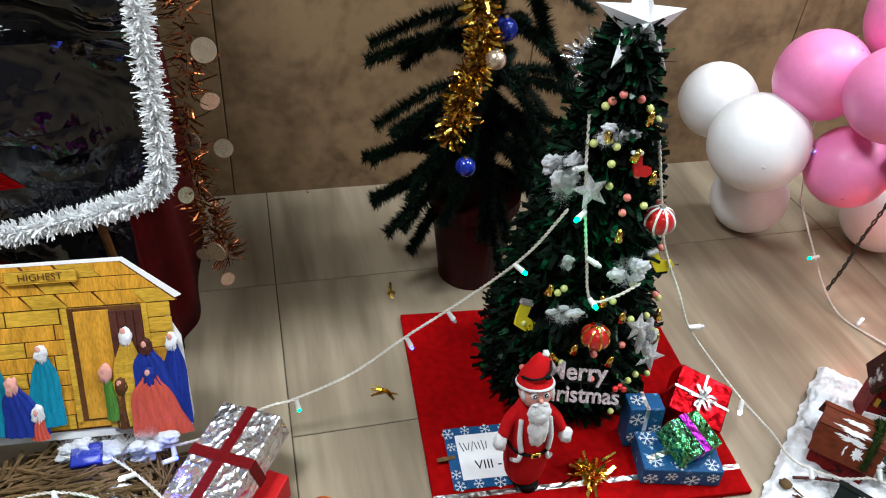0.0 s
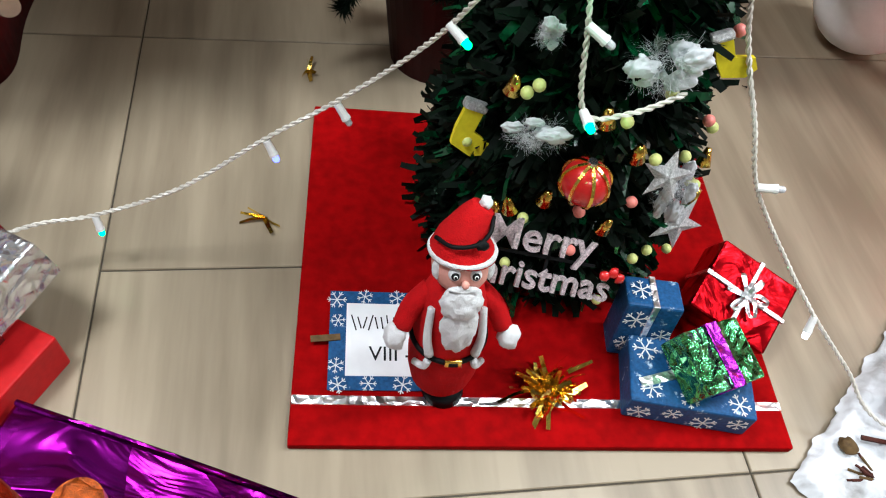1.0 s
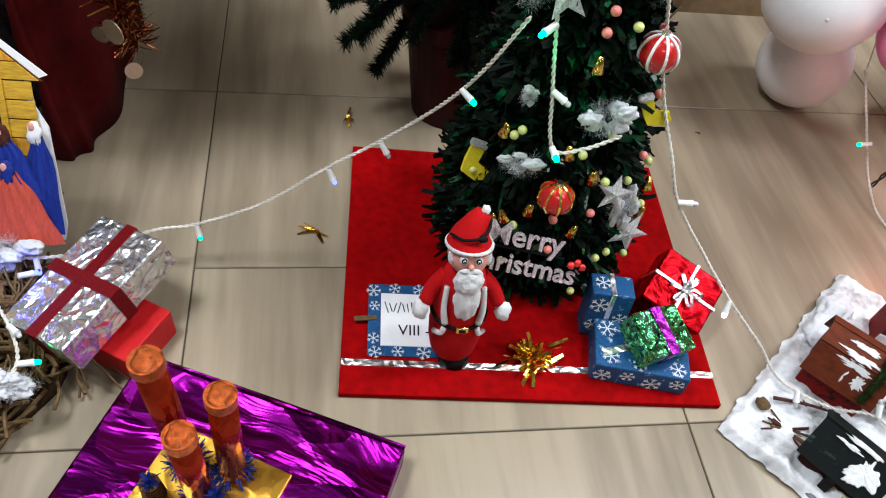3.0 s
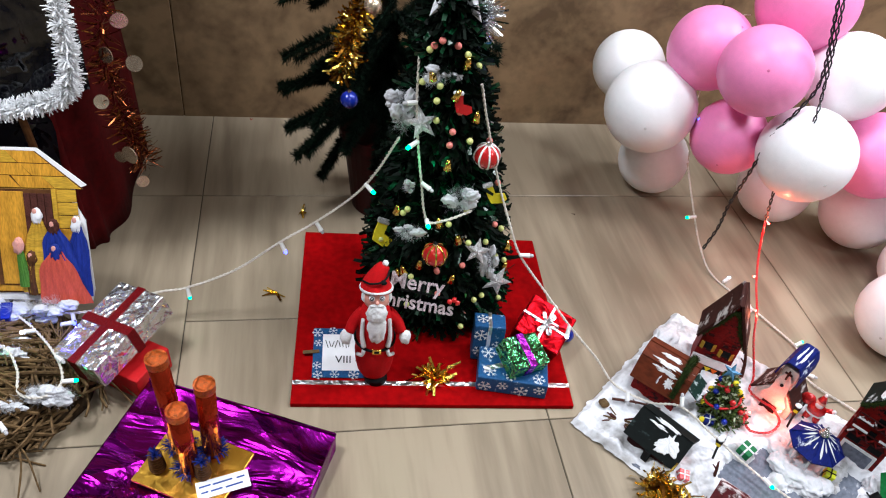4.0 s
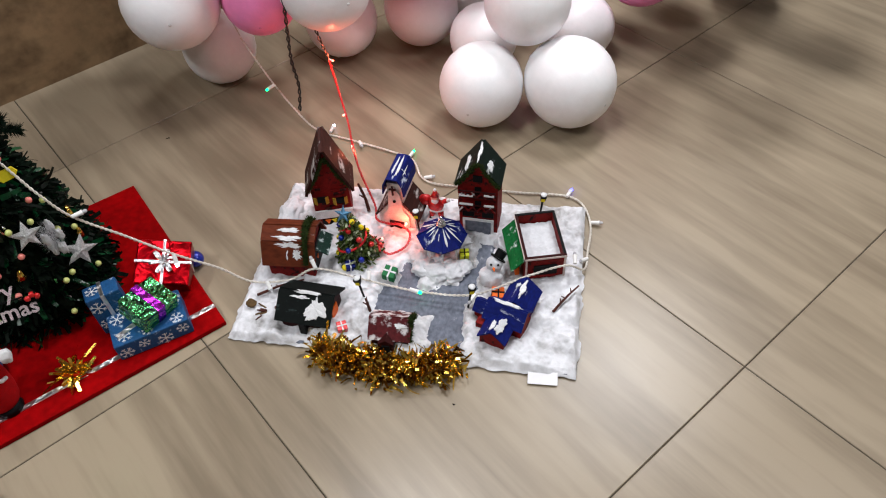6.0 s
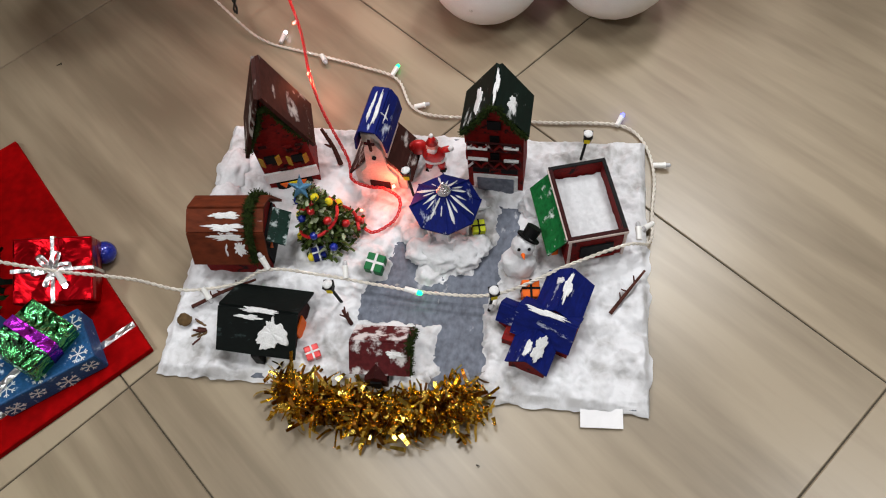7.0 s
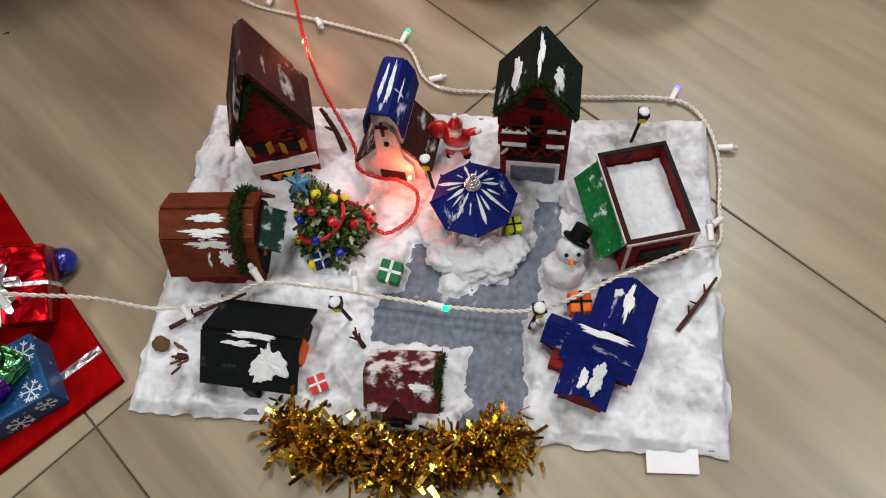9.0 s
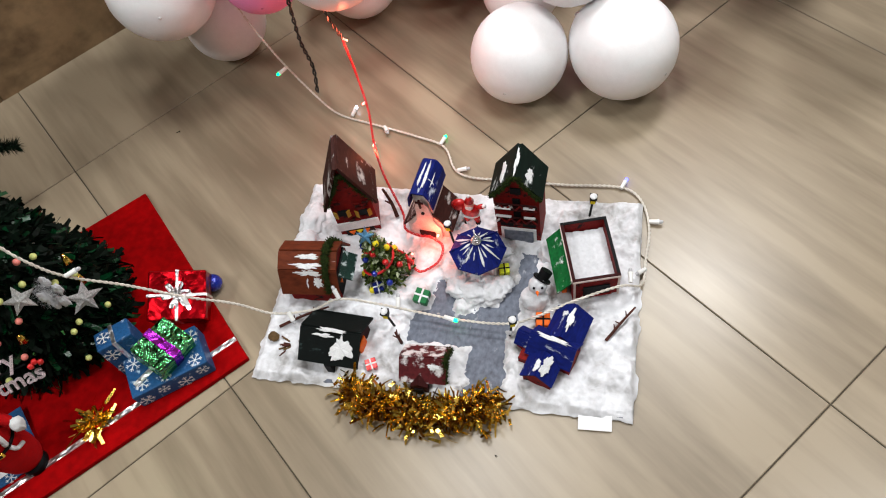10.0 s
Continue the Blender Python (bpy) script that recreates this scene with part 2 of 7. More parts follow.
M_CLOTH = mat("dark_red_cloth", (0.065, 0.0015, 0.002), 0.9, var=0.3, size=14, bump=0.3)
M_TINSEL_WHITE = mat("white_tinsel", (0.9, 0.91, 0.92), 0.5, var=0.08, size=90)
M_TINSEL_GOLD = mat("gold_tinsel", (1.0, 0.6, 0.11), 0.18, 1.0, var=0.3, size=90, bump=0.1)
# Darker copy of the tinsel foil, for its shaded gaps and dark reflections.
M_TINSEL_DARK = mat("dark_tinsel", (0.16, 0.065, 0.01), 0.3, 1.0, var=0.4, size=90, bump=0.1)
M_TINSEL_COPPER = mat("copper_tinsel", (0.3, 0.09, 0.03), 0.22, 1.0, var=0.4, size=90, bump=0.1)
M_TINSEL_SILVER = mat("silver_tinsel", (0.85, 0.87, 0.9), 0.18, 1.0, var=0.15, size=90, bump=0.1)
M_DISC = mat("pale_gold_disc", (0.72, 0.58, 0.42), 0.25, 0.8, var=0.12, size=20)
M_STRAW = mat("straw", (0.115, 0.07, 0.03), 0.7, var=0.5, size=18, bump=0.3)
M_STICK = mat("stick", (0.07, 0.022, 0.016), 0.7, var=0.5, size=60, bump=0.4)
M_YELLOW_WOOD = mat("printed_yellow_plank", (0.52, 0.31, 0.03), 0.5, var=0.35, size=14, stretch=(1, 1, 5))
M_ROOF_PLANK = mat("printed_roof_plank", (0.55, 0.27, 0.025), 0.5, var=0.35, size=14, stretch=(5, 1, 1))
# Straw darkened to stand for the deep shade between stalks.
M_STRAW_GAP = mat("packed_straw", (0.03, 0.018, 0.008), 0.9, var=0.5, size=40, bump=0.6)
M_WALL_JOINT = mat("wall_joint", (0.11, 0.075, 0.042), 0.9, size=30)
M_DARK_WOOD = mat("printed_dark_wood", (0.09, 0.036, 0.012), 0.5, var=0.4, size=16)
M_CANDLE = mat("orange_glitter_card", (0.42, 0.085, 0.01), 0.32, 0.6, var=0.6, size=170, bump=0.6)
M_YELLOW = mat("yellow_card", (0.75, 0.62, 0.02), 0.5, var=0.1, size=30)
M_BLUE = mat("blue_gloss", (0.01, 0.025, 0.3), 0.25, 0.3, var=0.2, size=30, coat=0.5)
M_REDGLOSS = mat("red_gloss", (0.5, 0.012, 0.012), 0.25, 0.2, var=0.15, size=30, coat=0.5)
M_BLACK = mat("black_card", (0.003, 0.003, 0.0035), 0.6, var=0.4, size=40)
M_FELT_RED = mat("red_felt", (0.46, 0.004, 0.006), 0.9, var=0.15, size=120, bump=0.6)
M_SKIN = mat("pink_felt", (0.66, 0.32, 0.26), 0.85, var=0.06, size=90, bump=0.3)
M_FUR = mat("white_fur", (0.8, 0.79, 0.8), 0.95, var=0.08, size=160, bump=1.0, sheen=0.4)
M_BEAD = mat("lime_bead", (0.62, 0.66, 0.22), 0.4, var=0.1, size=60)
M_BEAD_PINK = mat("coral_bead", (0.75, 0.22, 0.18), 0.4, var=0.1, size=60)
M_ROAD = painted("grey_painted_card", (0.135, 0.15, 0.19), (0.42, 0.43, 0.46), 0.63, (38, 26, 30), 0.55)
M_BOARD = mat("grey_board_edge", (0.3, 0.27, 0.22), 0.8, var=0.2, size=20)
M_HOUSE_RED = painted("house_red", (0.17, 0.005, 0.004), (0.012, 0.004, 0.004), 0.56, (70, 70, 70))
M_HOUSE_DARK = painted("house_dark_red", (0.03, 0.003, 0.003), (0.09, 0.04, 0.03), 0.6, (70, 70, 70))
M_ROOF_BROWN = painted("roof_brown", (0.11, 0.022, 0.007), (0.62, 0.62, 0.62), 0.67, (40, 16, 30))
M_ROOF_BARK = painted("roof_bark", (0.04, 0.012, 0.009), (0.5, 0.48, 0.46), 0.545, (70, 18, 18))
M_ROOF_GREEN = painted("roof_green", (0.002, 0.009, 0.006), (0.62, 0.66, 0.66), 0.59, (50, 18, 30))
M_ROOF_BLUE = painted("roof_blue", (0.003, 0.009, 0.12), (0.6, 0.65, 0.75), 0.6, (55, 20, 40))
M_ROOF_MAROON = painted("roof_maroon", (0.08, 0.01, 0.012), (0.6, 0.58, 0.58), 0.5, (45, 40, 40))
M_AWNING = painted("awning_green", (0.008, 0.13, 0.03), (0.65, 0.72, 0.7), 0.57, (60, 45, 45))
M_AWNING_DARK = painted("awning_dark_green", (0.006, 0.025, 0.018), (0.4, 0.46, 0.46), 0.5, (50, 50, 50))
M_MOSS = mat("moss", (0.02, 0.034, 0.006), 0.95, var=0.6, size=150, bump=1.0)
M_PLASTER_PINK = mat("chapel_white", (0.62, 0.52, 0.48), 0.75, var=0.15, size=60)
M_WHITE_PAINT = mat("white_paint", (0.72, 0.73, 0.74), 0.7, var=0.12, size=80, bump=0.5)
M_ORANGE = mat("orange_card", (0.75, 0.13, 0.01), 0.5, var=0.08, size=60)
M_GREEN_CARD = mat("green_card", (0.01, 0.14, 0.04), 0.45, var=0.1, size=60)
M_LIME = mat("lime_card", (0.55, 0.6, 0.02), 0.45, var=0.1, size=60)
M_MINT_TREE = mat("toy_tree_leaf", (0.05, 0.075, 0.015), 0.7, var=0.7, size=120)
M_MINT_PALE = mat("toy_tree_frost", (0.34, 0.38, 0.24), 0.7, var=0.4, size=120)
M_SILVER_METAL = mat("silver_metal", (0.75, 0.75, 0.77), 0.25, 1.0, var=0.1, size=60)
M_PINK_PRINT = mat("printed_coral_robe", (0.5, 0.08, 0.05), 0.5, var=0.25, size=40, stretch=(4, 1, 0.6))
M_BLUE_PRINT = mat("printed_blue_robe", (0.015, 0.03, 0.22), 0.5, var=0.35, size=40, stretch=(4, 1, 0.6))
M_TEAL_PRINT = mat("printed_teal_robe", (0.02, 0.2, 0.3), 0.5, var=0.3, size=40, stretch=(4, 1, 0.6))
M_GREEN_PRINT = mat("printed_green_robe", (0.08, 0.2, 0.03), 0.5, var=0.3, size=40, stretch=(4, 1, 0.6))

# ---- building tools ----


def part(name, bm, material, parent=None, label="", smooth=False):
    """Links a bmesh as one mesh object under a thing or a part."""
    me = bpy.data.meshes.new(name)
    bm.to_mesh(me)
    bm.free()
    for m in (material if isinstance(material, (list, tuple)) else [material]):
        me.materials.append(m)
    if smooth:
        me.polygons.foreach_set("use_smooth", [True] * len(me.polygons))
    ob = new(name, me)
    ob.parent = parent
    if label:
        tagged(ob, label)
    return ob


def thing(name, label, category, m=None, group="", kind=""):
    ob = new(name)
    ob.empty_display_size = 0.02
    if m is not None:
        ob.matrix_basis = m
    return tagged(ob, label, category, group, kind)


def box(bm, sx, sy, sz, m=None, bevel=0.0, mi=0):
    """A box standing on its local floor, with rounded edges."""
    r = bmesh.ops.create_cube(bm, size=1.0)
    bmesh.ops.scale(bm, vec=(sx, sy, sz), verts=r["verts"])
    bmesh.ops.translate(bm, vec=(0, 0, sz / 2), verts=r["verts"])
    vs = r["verts"]
    if bevel:
        es = list({e for v in vs for e in v.link_edges})
        out = bmesh.ops.bevel(bm, geom=es, offset=bevel, segments=2, affect="EDGES", profile=0.5)
        vs = list({v for f in out["faces"] for v in f.verts} | {v for v in vs if v.is_valid})
    for f in {f for v in vs for f in v.link_faces}:
        f.material_index = mi
    if m is not None:
        bmesh.ops.transform(bm, matrix=m, verts=vs)
    return vs


def cyl(bm, r1, r2, h, m=None, seg=20, mi=0):
    r = bmesh.ops.create_cone(bm, cap_ends=True, segments=seg, radius1=r1, radius2=max(r2, 1e-5), depth=h)
    bmesh.ops.translate(bm, vec=(0, 0, h / 2), verts=r["verts"])
    for f in {f for v in r["verts"] for f in v.link_faces}:
        f.material_index = mi
    if m is not None:
        bmesh.ops.transform(bm, matrix=m, verts=r["verts"])
    return r["verts"]


def ball(bm, r, m=None, seg=16, mi=0, squash=(1, 1, 1)):
    o = bmesh.ops.create_uvsphere(bm, u_segments=seg, v_segments=max(seg // 2, 6), radius=r)
    bmesh.ops.scale(bm, vec=squash, verts=o["verts"])
    for f in {f for v in o["verts"] for f in v.link_faces}:
        f.material_index = mi
    if m is not None:
        bmesh.ops.transform(bm, matrix=m, verts=o["verts"])
    return o["verts"]


def plate(bm, pts, thick, m=None, mi=0):
    """A flat outline in local x, z given thickness along local y (front face at y = 0, back at thick)."""
    a = [bm.verts.new((x, 0, z)) for x, z in pts]
    b = [bm.verts.new((x, thick, z)) for x, z in pts]
    fs = [bm.faces.new(a), bm.faces.new(b[::-1])]
    k = len(pts)
    fs += [bm.faces.new((a[i], b[i], b[(i + 1) % k], a[(i + 1) % k])) for i in range(k)]
    for f in fs:
        f.material_index = mi
    bmesh.ops.recalc_face_normals(bm, faces=fs)
    if m is not None:
        bmesh.ops.transform(bm, matrix=m, verts=a + b)


def bend(pts, n=8):
    """A smooth run through the given points."""
    p = [Vector(q) for q in pts]
    p = [p[0] * 2 - p[1]] + p + [p[-1] * 2 - p[-2]]
    out = []
    for i in range(1, len(p) - 2):
        for k in range(n):
            t = k / n
            out.append(0.5 * (2 * p[i] + (p[i + 1] - p[i - 1]) * t + (2 * p[i - 1] - 5 * p[i] + 4 * p[i + 1] - p[i + 2]) * t * t
                              + (3 * p[i] - p[i - 1] - 3 * p[i + 1] + p[i + 2]) * t ** 3))
    return out + [p[-2]]


def tube(bm, pts, r, sides=6, mi=0, taper=None):
    """A round run along pts."""
    pts = [Vector(p) for p in pts]
    rings, side = [], None
    for i, p in enumerate(pts):
        d = (pts[min(i + 1, len(pts) - 1)] - pts[max(i - 1, 0)]).normalized()
        if side is None:
            side = d.orthogonal().normalized()
        side = (side - d * side.dot(d)).normalized()
        up = d.cross(side)
        rr = r if taper is None else r + (taper - r) * i / (len(pts) - 1)
        rings.append([bm.verts.new(p + (side * math.cos(a) + up * math.sin(a)) * rr) for a in (2 * math.pi * k / sides for k in range(sides))])
    for a, b in zip(rings, rings[1:]):
        for k in range(sides):
            bm.faces.new((a[k], a[(k + 1) % sides], b[(k + 1) % sides], b[k])).material_index = mi
    bm.faces.new(rings[0][::-1]).material_index = mi
    bm.faces.new(rings[-1]).material_index = mi


def twist(bm, pts, r, off, pitch, mi=0, strands=2):
    """Strands wound round each other along pts."""
    pts = [Vector(p) for p in pts]
    fine = []
    for a, b in zip(pts, pts[1:]):
        k = max(1, int((b - a).length / (pitch / 7)))
        fine += [a.lerp(b, i / k) for i in range(k)]
    fine.append(pts[-1])
    for s in range(strands):
        run, out, side = 0.0, [], None
        for i, p in enumerate(fine):
            d = (fine[min(i + 1, len(fine) - 1)] - fine[max(i - 1, 0)]).normalized()
            if side is None:
                side = d.orthogonal().normalized()
            side = (side - d * side.dot(d)).normalized()
            up = d.cross(side)
            if i:
                run += (p - fine[i - 1]).length
            a = 2 * math.pi * (run / pitch + s / strands)
            out.append(p + (side * math.cos(a) + up * math.sin(a)) * off)
        tube(bm, out, r, 5, mi)


def strips(name, spots, material, parent, length, width, curl=0.4, seed=1, kind=""):
    """Loose foil or needle strips: each starts at a spot and runs along its way, curling."""
    rng = random.Random(seed)
    verts, faces = [], []
    for p, d in spots:
        d = d.normalized()
        w = Vector((rng.gauss(0, 1), rng.gauss(0, 1), rng.gauss(0, 1)))
        w = (w - d * w.dot(d)).normalized()
        n = d.cross(w)
        ll, ww = length * rng.uniform(0.6, 1.3), width * rng.uniform(0.7, 1.2)
        c = curl * rng.uniform(-1, 1)
        i0 = len(verts)
        for k in range(4):
            t = k / 3
            q = p + d * (ll * t) + n * (ll * c * t * t)
            e = w * (ww * 0.5 * (1 - 0.35 * t))
            verts += [q - e, q + e]
        faces += [(i0 + 2 * k, i0 + 2 * k + 1, i0 + 2 * k + 3, i0 + 2 * k + 2) for k in range(3)]
    me = bpy.data.meshes.new(name)
    me.from_pydata(verts, [], faces)
    for m in (material if isinstance(material, (list, tuple)) else [material]):
        me.materials.append(m)
    if isinstance(material, (list, tuple)):
        pick = [0 if rng.random() < 0.8 else 1 for _ in spots]
        me.polygons.foreach_set("material_index", [pick[i // 3] for i in range(len(faces))])
    ob = new(name, me)
    ob.parent = parent
    return tagged(ob, kind=kind) if kind else ob


def sprays(pts, count, spread, seed, along=0.25):
    """Spots and ways for tinsel round a run of points."""
    rng = random.Random(seed)
    pts = [Vector(p) for p in pts]
    out = []
    for _ in range(count):
        i = rng.randrange(len(pts) - 1)
        p = pts[i].lerp(pts[i + 1], rng.random())
        t = (pts[i + 1] - pts[i]).normalized()
        d = Vector((rng.gauss(0, 1), rng.gauss(0, 1), rng.gauss(0, 1)))
        d = d - t * d.dot(t) * (1 - along)
        out.append((p + d.normalized() * spread * rng.random(), d))
    return out


def words(name, body, size, depth, material, parent, m, label="", bold=0.0):
    c = bpy.data.curves.new(name, "FONT")
    c.body, c.size, c.extrude, c.align_x, c.align_y = body, size, depth, "CENTER", "CENTER"
    c.resolution_u, c.offset = 3, bold
    tmp = bpy.data.objects.new(name, c)
    me = bpy.data.meshes.new_from_object(tmp)
    bpy.data.objects.remove(tmp)
    me.materials.clear()
    me.materials.append(material)
    ob = new(name, me)
    ob.parent, ob.matrix_basis = parent, m
    if label:
        tagged(ob, label)
    return ob


def lump(bm, r, squash=(1, 1, 1), m=None, seed=0, rough=0.3, sub=3, mi=0, scale=None):
    """A lumpy tuft, as of cotton wool or stone."""
    o = bmesh.ops.create_icosphere(bm, subdivisions=sub, radius=r)
    for v in o["verts"]:
        k = 1 + rough * (noise.noise(v.co * ((scale or 2.0) / r) + Vector((seed * 3.7, seed, 0))) + 0.5 * noise.noise(v.co * (5.0 / r) + Vector((seed, 0, 7))))
        v.co = v.co * k
    bmesh.ops.scale(bm, vec=squash, verts=o["verts"])
    for f in {f for v in o["verts"] for f in v.link_faces}:
        f.material_index, f.smooth = mi, True
    if m is not None:
        bmesh.ops.transform(bm, matrix=m, verts=o["verts"])


def cotton_tuft(name, label, r, sq, m, seed, group):
    """Loose cotton wool: a soft core with many fine curling fibres."""
    t = thing(name, label, "cotton", m, group)
    bm = bmesh.new()
    r6 = random.Random(seed + 100)
    for k in range(6):
        o = Vector((r6.gauss(0, 0.42) * sq[0], r6.gauss(0, 0.3) * sq[1], r6.gauss(0, 0.42) * sq[2])) * r
        lump(bm, r * r6.uniform(0.25, 0.48), (sq[0], sq[1], sq[2]), Matrix.Translation(o), seed + k, 0.45, 4, 0, 1.6)
    part("core", bm, M_COTTON, t, smooth=True)
    sp = []
    for _ in range(1100):
        d = Vector((r6.gauss(0, 1), r6.gauss(0, 1), r6.gauss(0, 1))).normalized()
        k = 0.55 + 0.5 * noise.noise(d * 2.2 + Vector((seed, 0, 0)))
        w = Vector((r6.gauss(0, 1), r6.gauss(0, 1), r6.gauss(0, 1)))
        sp.append((Vector((d.x * sq[0], d.y * sq[1], d.z * sq[2])) * r * k, w + d * 0.3))
    strips("fibre", sp, M_COTTON, t, r * 0.3, r * 0.007, 1.6, seed, "stuff")
    return t


# Where each group of things stands on the floor: centre x, y, turn, shift x, y, scale across, scale up, lean x, y.
PLACES = {
    "tree": (0.496, 1.288, -2.33, 0.0271, 0.0012, 0.9933, 0.9803, -0.0317, 0.0049),
    "pine": (0.360, 1.720, -2.82, 0.0554, -0.0061, 0.9978, 0.9815, -0.0304, 0.0183),
    "nativity": (-0.250, 1.369, -2.61, 0.0507, 0.0280, 0.9763, 0.9708, -0.0186, -0.0194),
    "purple": (0.112, 0.999, -0.04, 0.0159, 0.0209, 1.0, 0.9972, -0.0186, -0.0070),
    "balloons": (1.465, 1.566, -0.83, 0.0302, -0.0308, 0.9998, 1.0143, 0.0, 0.0),
    "village": (1.236, 0.943, -1.41, 0.0003, -0.0100, 0.9847, 0.9812, 0.0, 0.0),
}
SETTLED = set()


def place(name):
    """The group's own matrix, from plan to floor."""
    cx, cy, turn, mx, my, k, kz, lx, ly = PLACES[name]
    grow = Matrix.Diagonal((k, k, kz, 1))
    grow[0][2], grow[1][2] = lx, ly
    return Matrix.Translation((cx + mx, cy + my, 0)) @ pose(0, 0, 0, 0, 0, turn) @ grow @ Matrix.Translation((-cx, -cy, 0))


def drift(p):
    """A point of the plan between the groups, moved along with the nearest of them."""
    p, total, out = Vector(p), 0.0, Vector((0, 0, 0))
    for name, row in PLACES.items():
        w = 1 / (0.02 + (p - Vector((row[0], row[1], p.z))).length) ** 4
        total, out = total + w, out + place(name) @ p * w
    return out / total


def mark():
    """All that stands so far is in its final place."""
    SETTLED.update(o.name for o in scene.collection.objects)


def settle(name):
    """Moves what was built since the last mark to its group's place."""
    a, turn = place(name), pose(0, 0, 0, 0, 0, PLACES[name][2])
    for ob in [o for o in scene.collection.objects if o.name not in SETTLED and o.parent is None]:
        was = ob.matrix_basis.copy()
        _, q, size = was.decompose()
        now = Matrix.LocRotScale(a @ was.translation, turn.to_quaternion() @ q, size)
        ob.matrix_basis = now
        for c in [ob] + list(ob.children_recursive):
            if c.type == "MESH" and c.data.users == 1:
                chain, up = Matrix(), c
                while up is not ob:
                    chain, up = up.matrix_basis @ chain, up.parent
                c.data.transform((now @ chain).inverted() @ a @ was @ chain)
    mark()


# ---- room ----
X0, X1, Y0, Y1 = -2.4, 4.6, -2.2, 2.2
bm = bmesh.new()
box(bm, X1 - X0, Y1 - Y0, 0.08, pose((X0 + X1) / 2, (Y0 + Y1) / 2, -0.0825))
floor = tagged(part("floor", bm, M_GROUT), "beige wood-look glazed tile floor with dark joints", "floor", kind="structure")
for nm, sx, sy, x, y in (("wall_north", X1 - X0 + 0.4, 0.2, (X0 + X1) / 2, Y1 + 0.104), ("wall_south", X1 - X0 + 0.4, 0.2, (X0 + X1) / 2, Y0 - 0.1),
                         ("wall_west", 0.2, Y1 - Y0, X0 - 0.1, (Y0 + Y1) / 2), ("wall_east", 0.2, Y1 - Y0, X1 + 0.1, (Y0 + Y1) / 2)):
    bm = bmesh.new()
    box(bm, sx, sy, CEILING + 0.1, pose(x, y, -0.05))
    w = tagged(part(nm, bm, M_PLASTER if nm != "wall_north" else M_WALL_JOINT), "brown wood-look tiled wall" if nm == "wall_north" else "unseen plain grey wall, kept dark to limit bounce", "wall", kind="structure")
    if nm == "wall_north":
        wall_north = w
bm = bmesh.new()
box(bm, X1 - X0 + 0.4, Y1 - Y0 + 0.4, 0.1, pose((X0 + X1) / 2, (Y0 + Y1) / 2, CEILING))
tagged(part("ceiling", bm, M_PLASTER), "unseen plain grey ceiling, kept dark to limit bounce", "ceiling", kind="structure")
# The last two panels are made up to brighten balloons and far-right floor.
for x, y, watts in LAMPS:
    la = thing("ceiling_light", "unseen square white ceiling light panel, switched on", "light", pose(x, y, CEILING - 0.03), "ceiling lights")
    bm = bmesh.new()
    box(bm, 0.6, 0.6, 0.03, None, 0.004)
    part("frame", bm, M_PLASTIC, la)
    bm = bmesh.new()
    box(bm, 0.55, 0.55, 0.004, pose(0, 0, -0.003))
    part("diffuser", bm, M_LAMP, la)
    d = bpy.data.lights.new("ceiling_lamp", "AREA")
    d.shape, d.size, d.energy, d.color = "SQUARE", 0.54, watts, (1.0, 0.97, 0.93)
    lo = new("ceiling_lamp", d)
    lo.matrix_basis = pose(x, y, CEILING - 0.045)

# ---- red mat with the tinsel tree ----
red_mat = thing("display_board", "red card display board with silver tape stripe, lying on the tiles", "board", pose(0.535, 1.3655, 0, 0, 0, -4.2))
bm = bmesh.new()
box(bm, 0.592, 0.53, 0.012, None, 0.002)
part("board", bm, M_RED_CARD, red_mat)
bm = bmesh.new()
box(bm, 0.59, 0.011, 0.0012, pose(0, -0.212, 0.0122))
part("tape", bm, M_TAPE, red_mat, "crinkled silver tape")
mark()


def tree_axis(z):
    return Vector((0.53 - 0.055 * z, 1.448 - 0.148 * z, z))


def tree_radius(z):
    k = min(max((z - 0.03) / 0.8, 0), 1)
    return 0.16 * (1 - k ** 1.45) + 0.01


def on_tree(x, z, out=0.0):
    c, r = tree_axis(z), tree_radius(z) + 0.012
    dx = max(-r * 0.95, min(r * 0.95, x - c.x))
    return Vector((c.x + dx, c.y - math.sqrt(r * r - dx * dx) - out, z))


tree = thing("christmas_tree", "dense dark green tinsel christmas tree hung with ornaments", "christmas tree", pose(0.517, 1.455, 0.012))
INV = tree.matrix_basis.inverted()
bm = bmesh.new()
cyl(bm, 0.12, 0.1, 0.02, None, 28)
part("base", bm, M_BLACK, tree)
# Near-black filler cones stand for the shade deep between the needles.
bm = bmesh.new()
prev = None
core = [INV @ tree_axis(z) for z in (0.03, 0.2, 0.4, 0.6, 0.83)]
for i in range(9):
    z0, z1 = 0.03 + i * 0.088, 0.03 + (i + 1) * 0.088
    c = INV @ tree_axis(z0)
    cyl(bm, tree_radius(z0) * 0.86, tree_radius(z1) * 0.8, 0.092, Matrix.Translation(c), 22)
part("core", bm, M_NEEDLE, tree, "near-black filler cones standing for the shaded inside")
rng = random.Random(4)
spots = []
for _ in range(10500):
    k = rng.random() ** 1.35
    z = 0.03 + 0.8 * k
    a = rng.uniform(0, 2 * math.pi)
    c, r = tree_axis(z), tree_radius(z)
    o = Vector((math.cos(a), math.sin(a), 0))
    tier = 0.85 + 0.12 * math.sin(z * 75)
    spots.append((INV @ (c + o * r * tier * rng.uniform(0.82, 1.0)), o + Vector((rng.gauss(0, 0.45), rng.gauss(0, 0.45), rng.uniform(-1.1, 0.25)))))
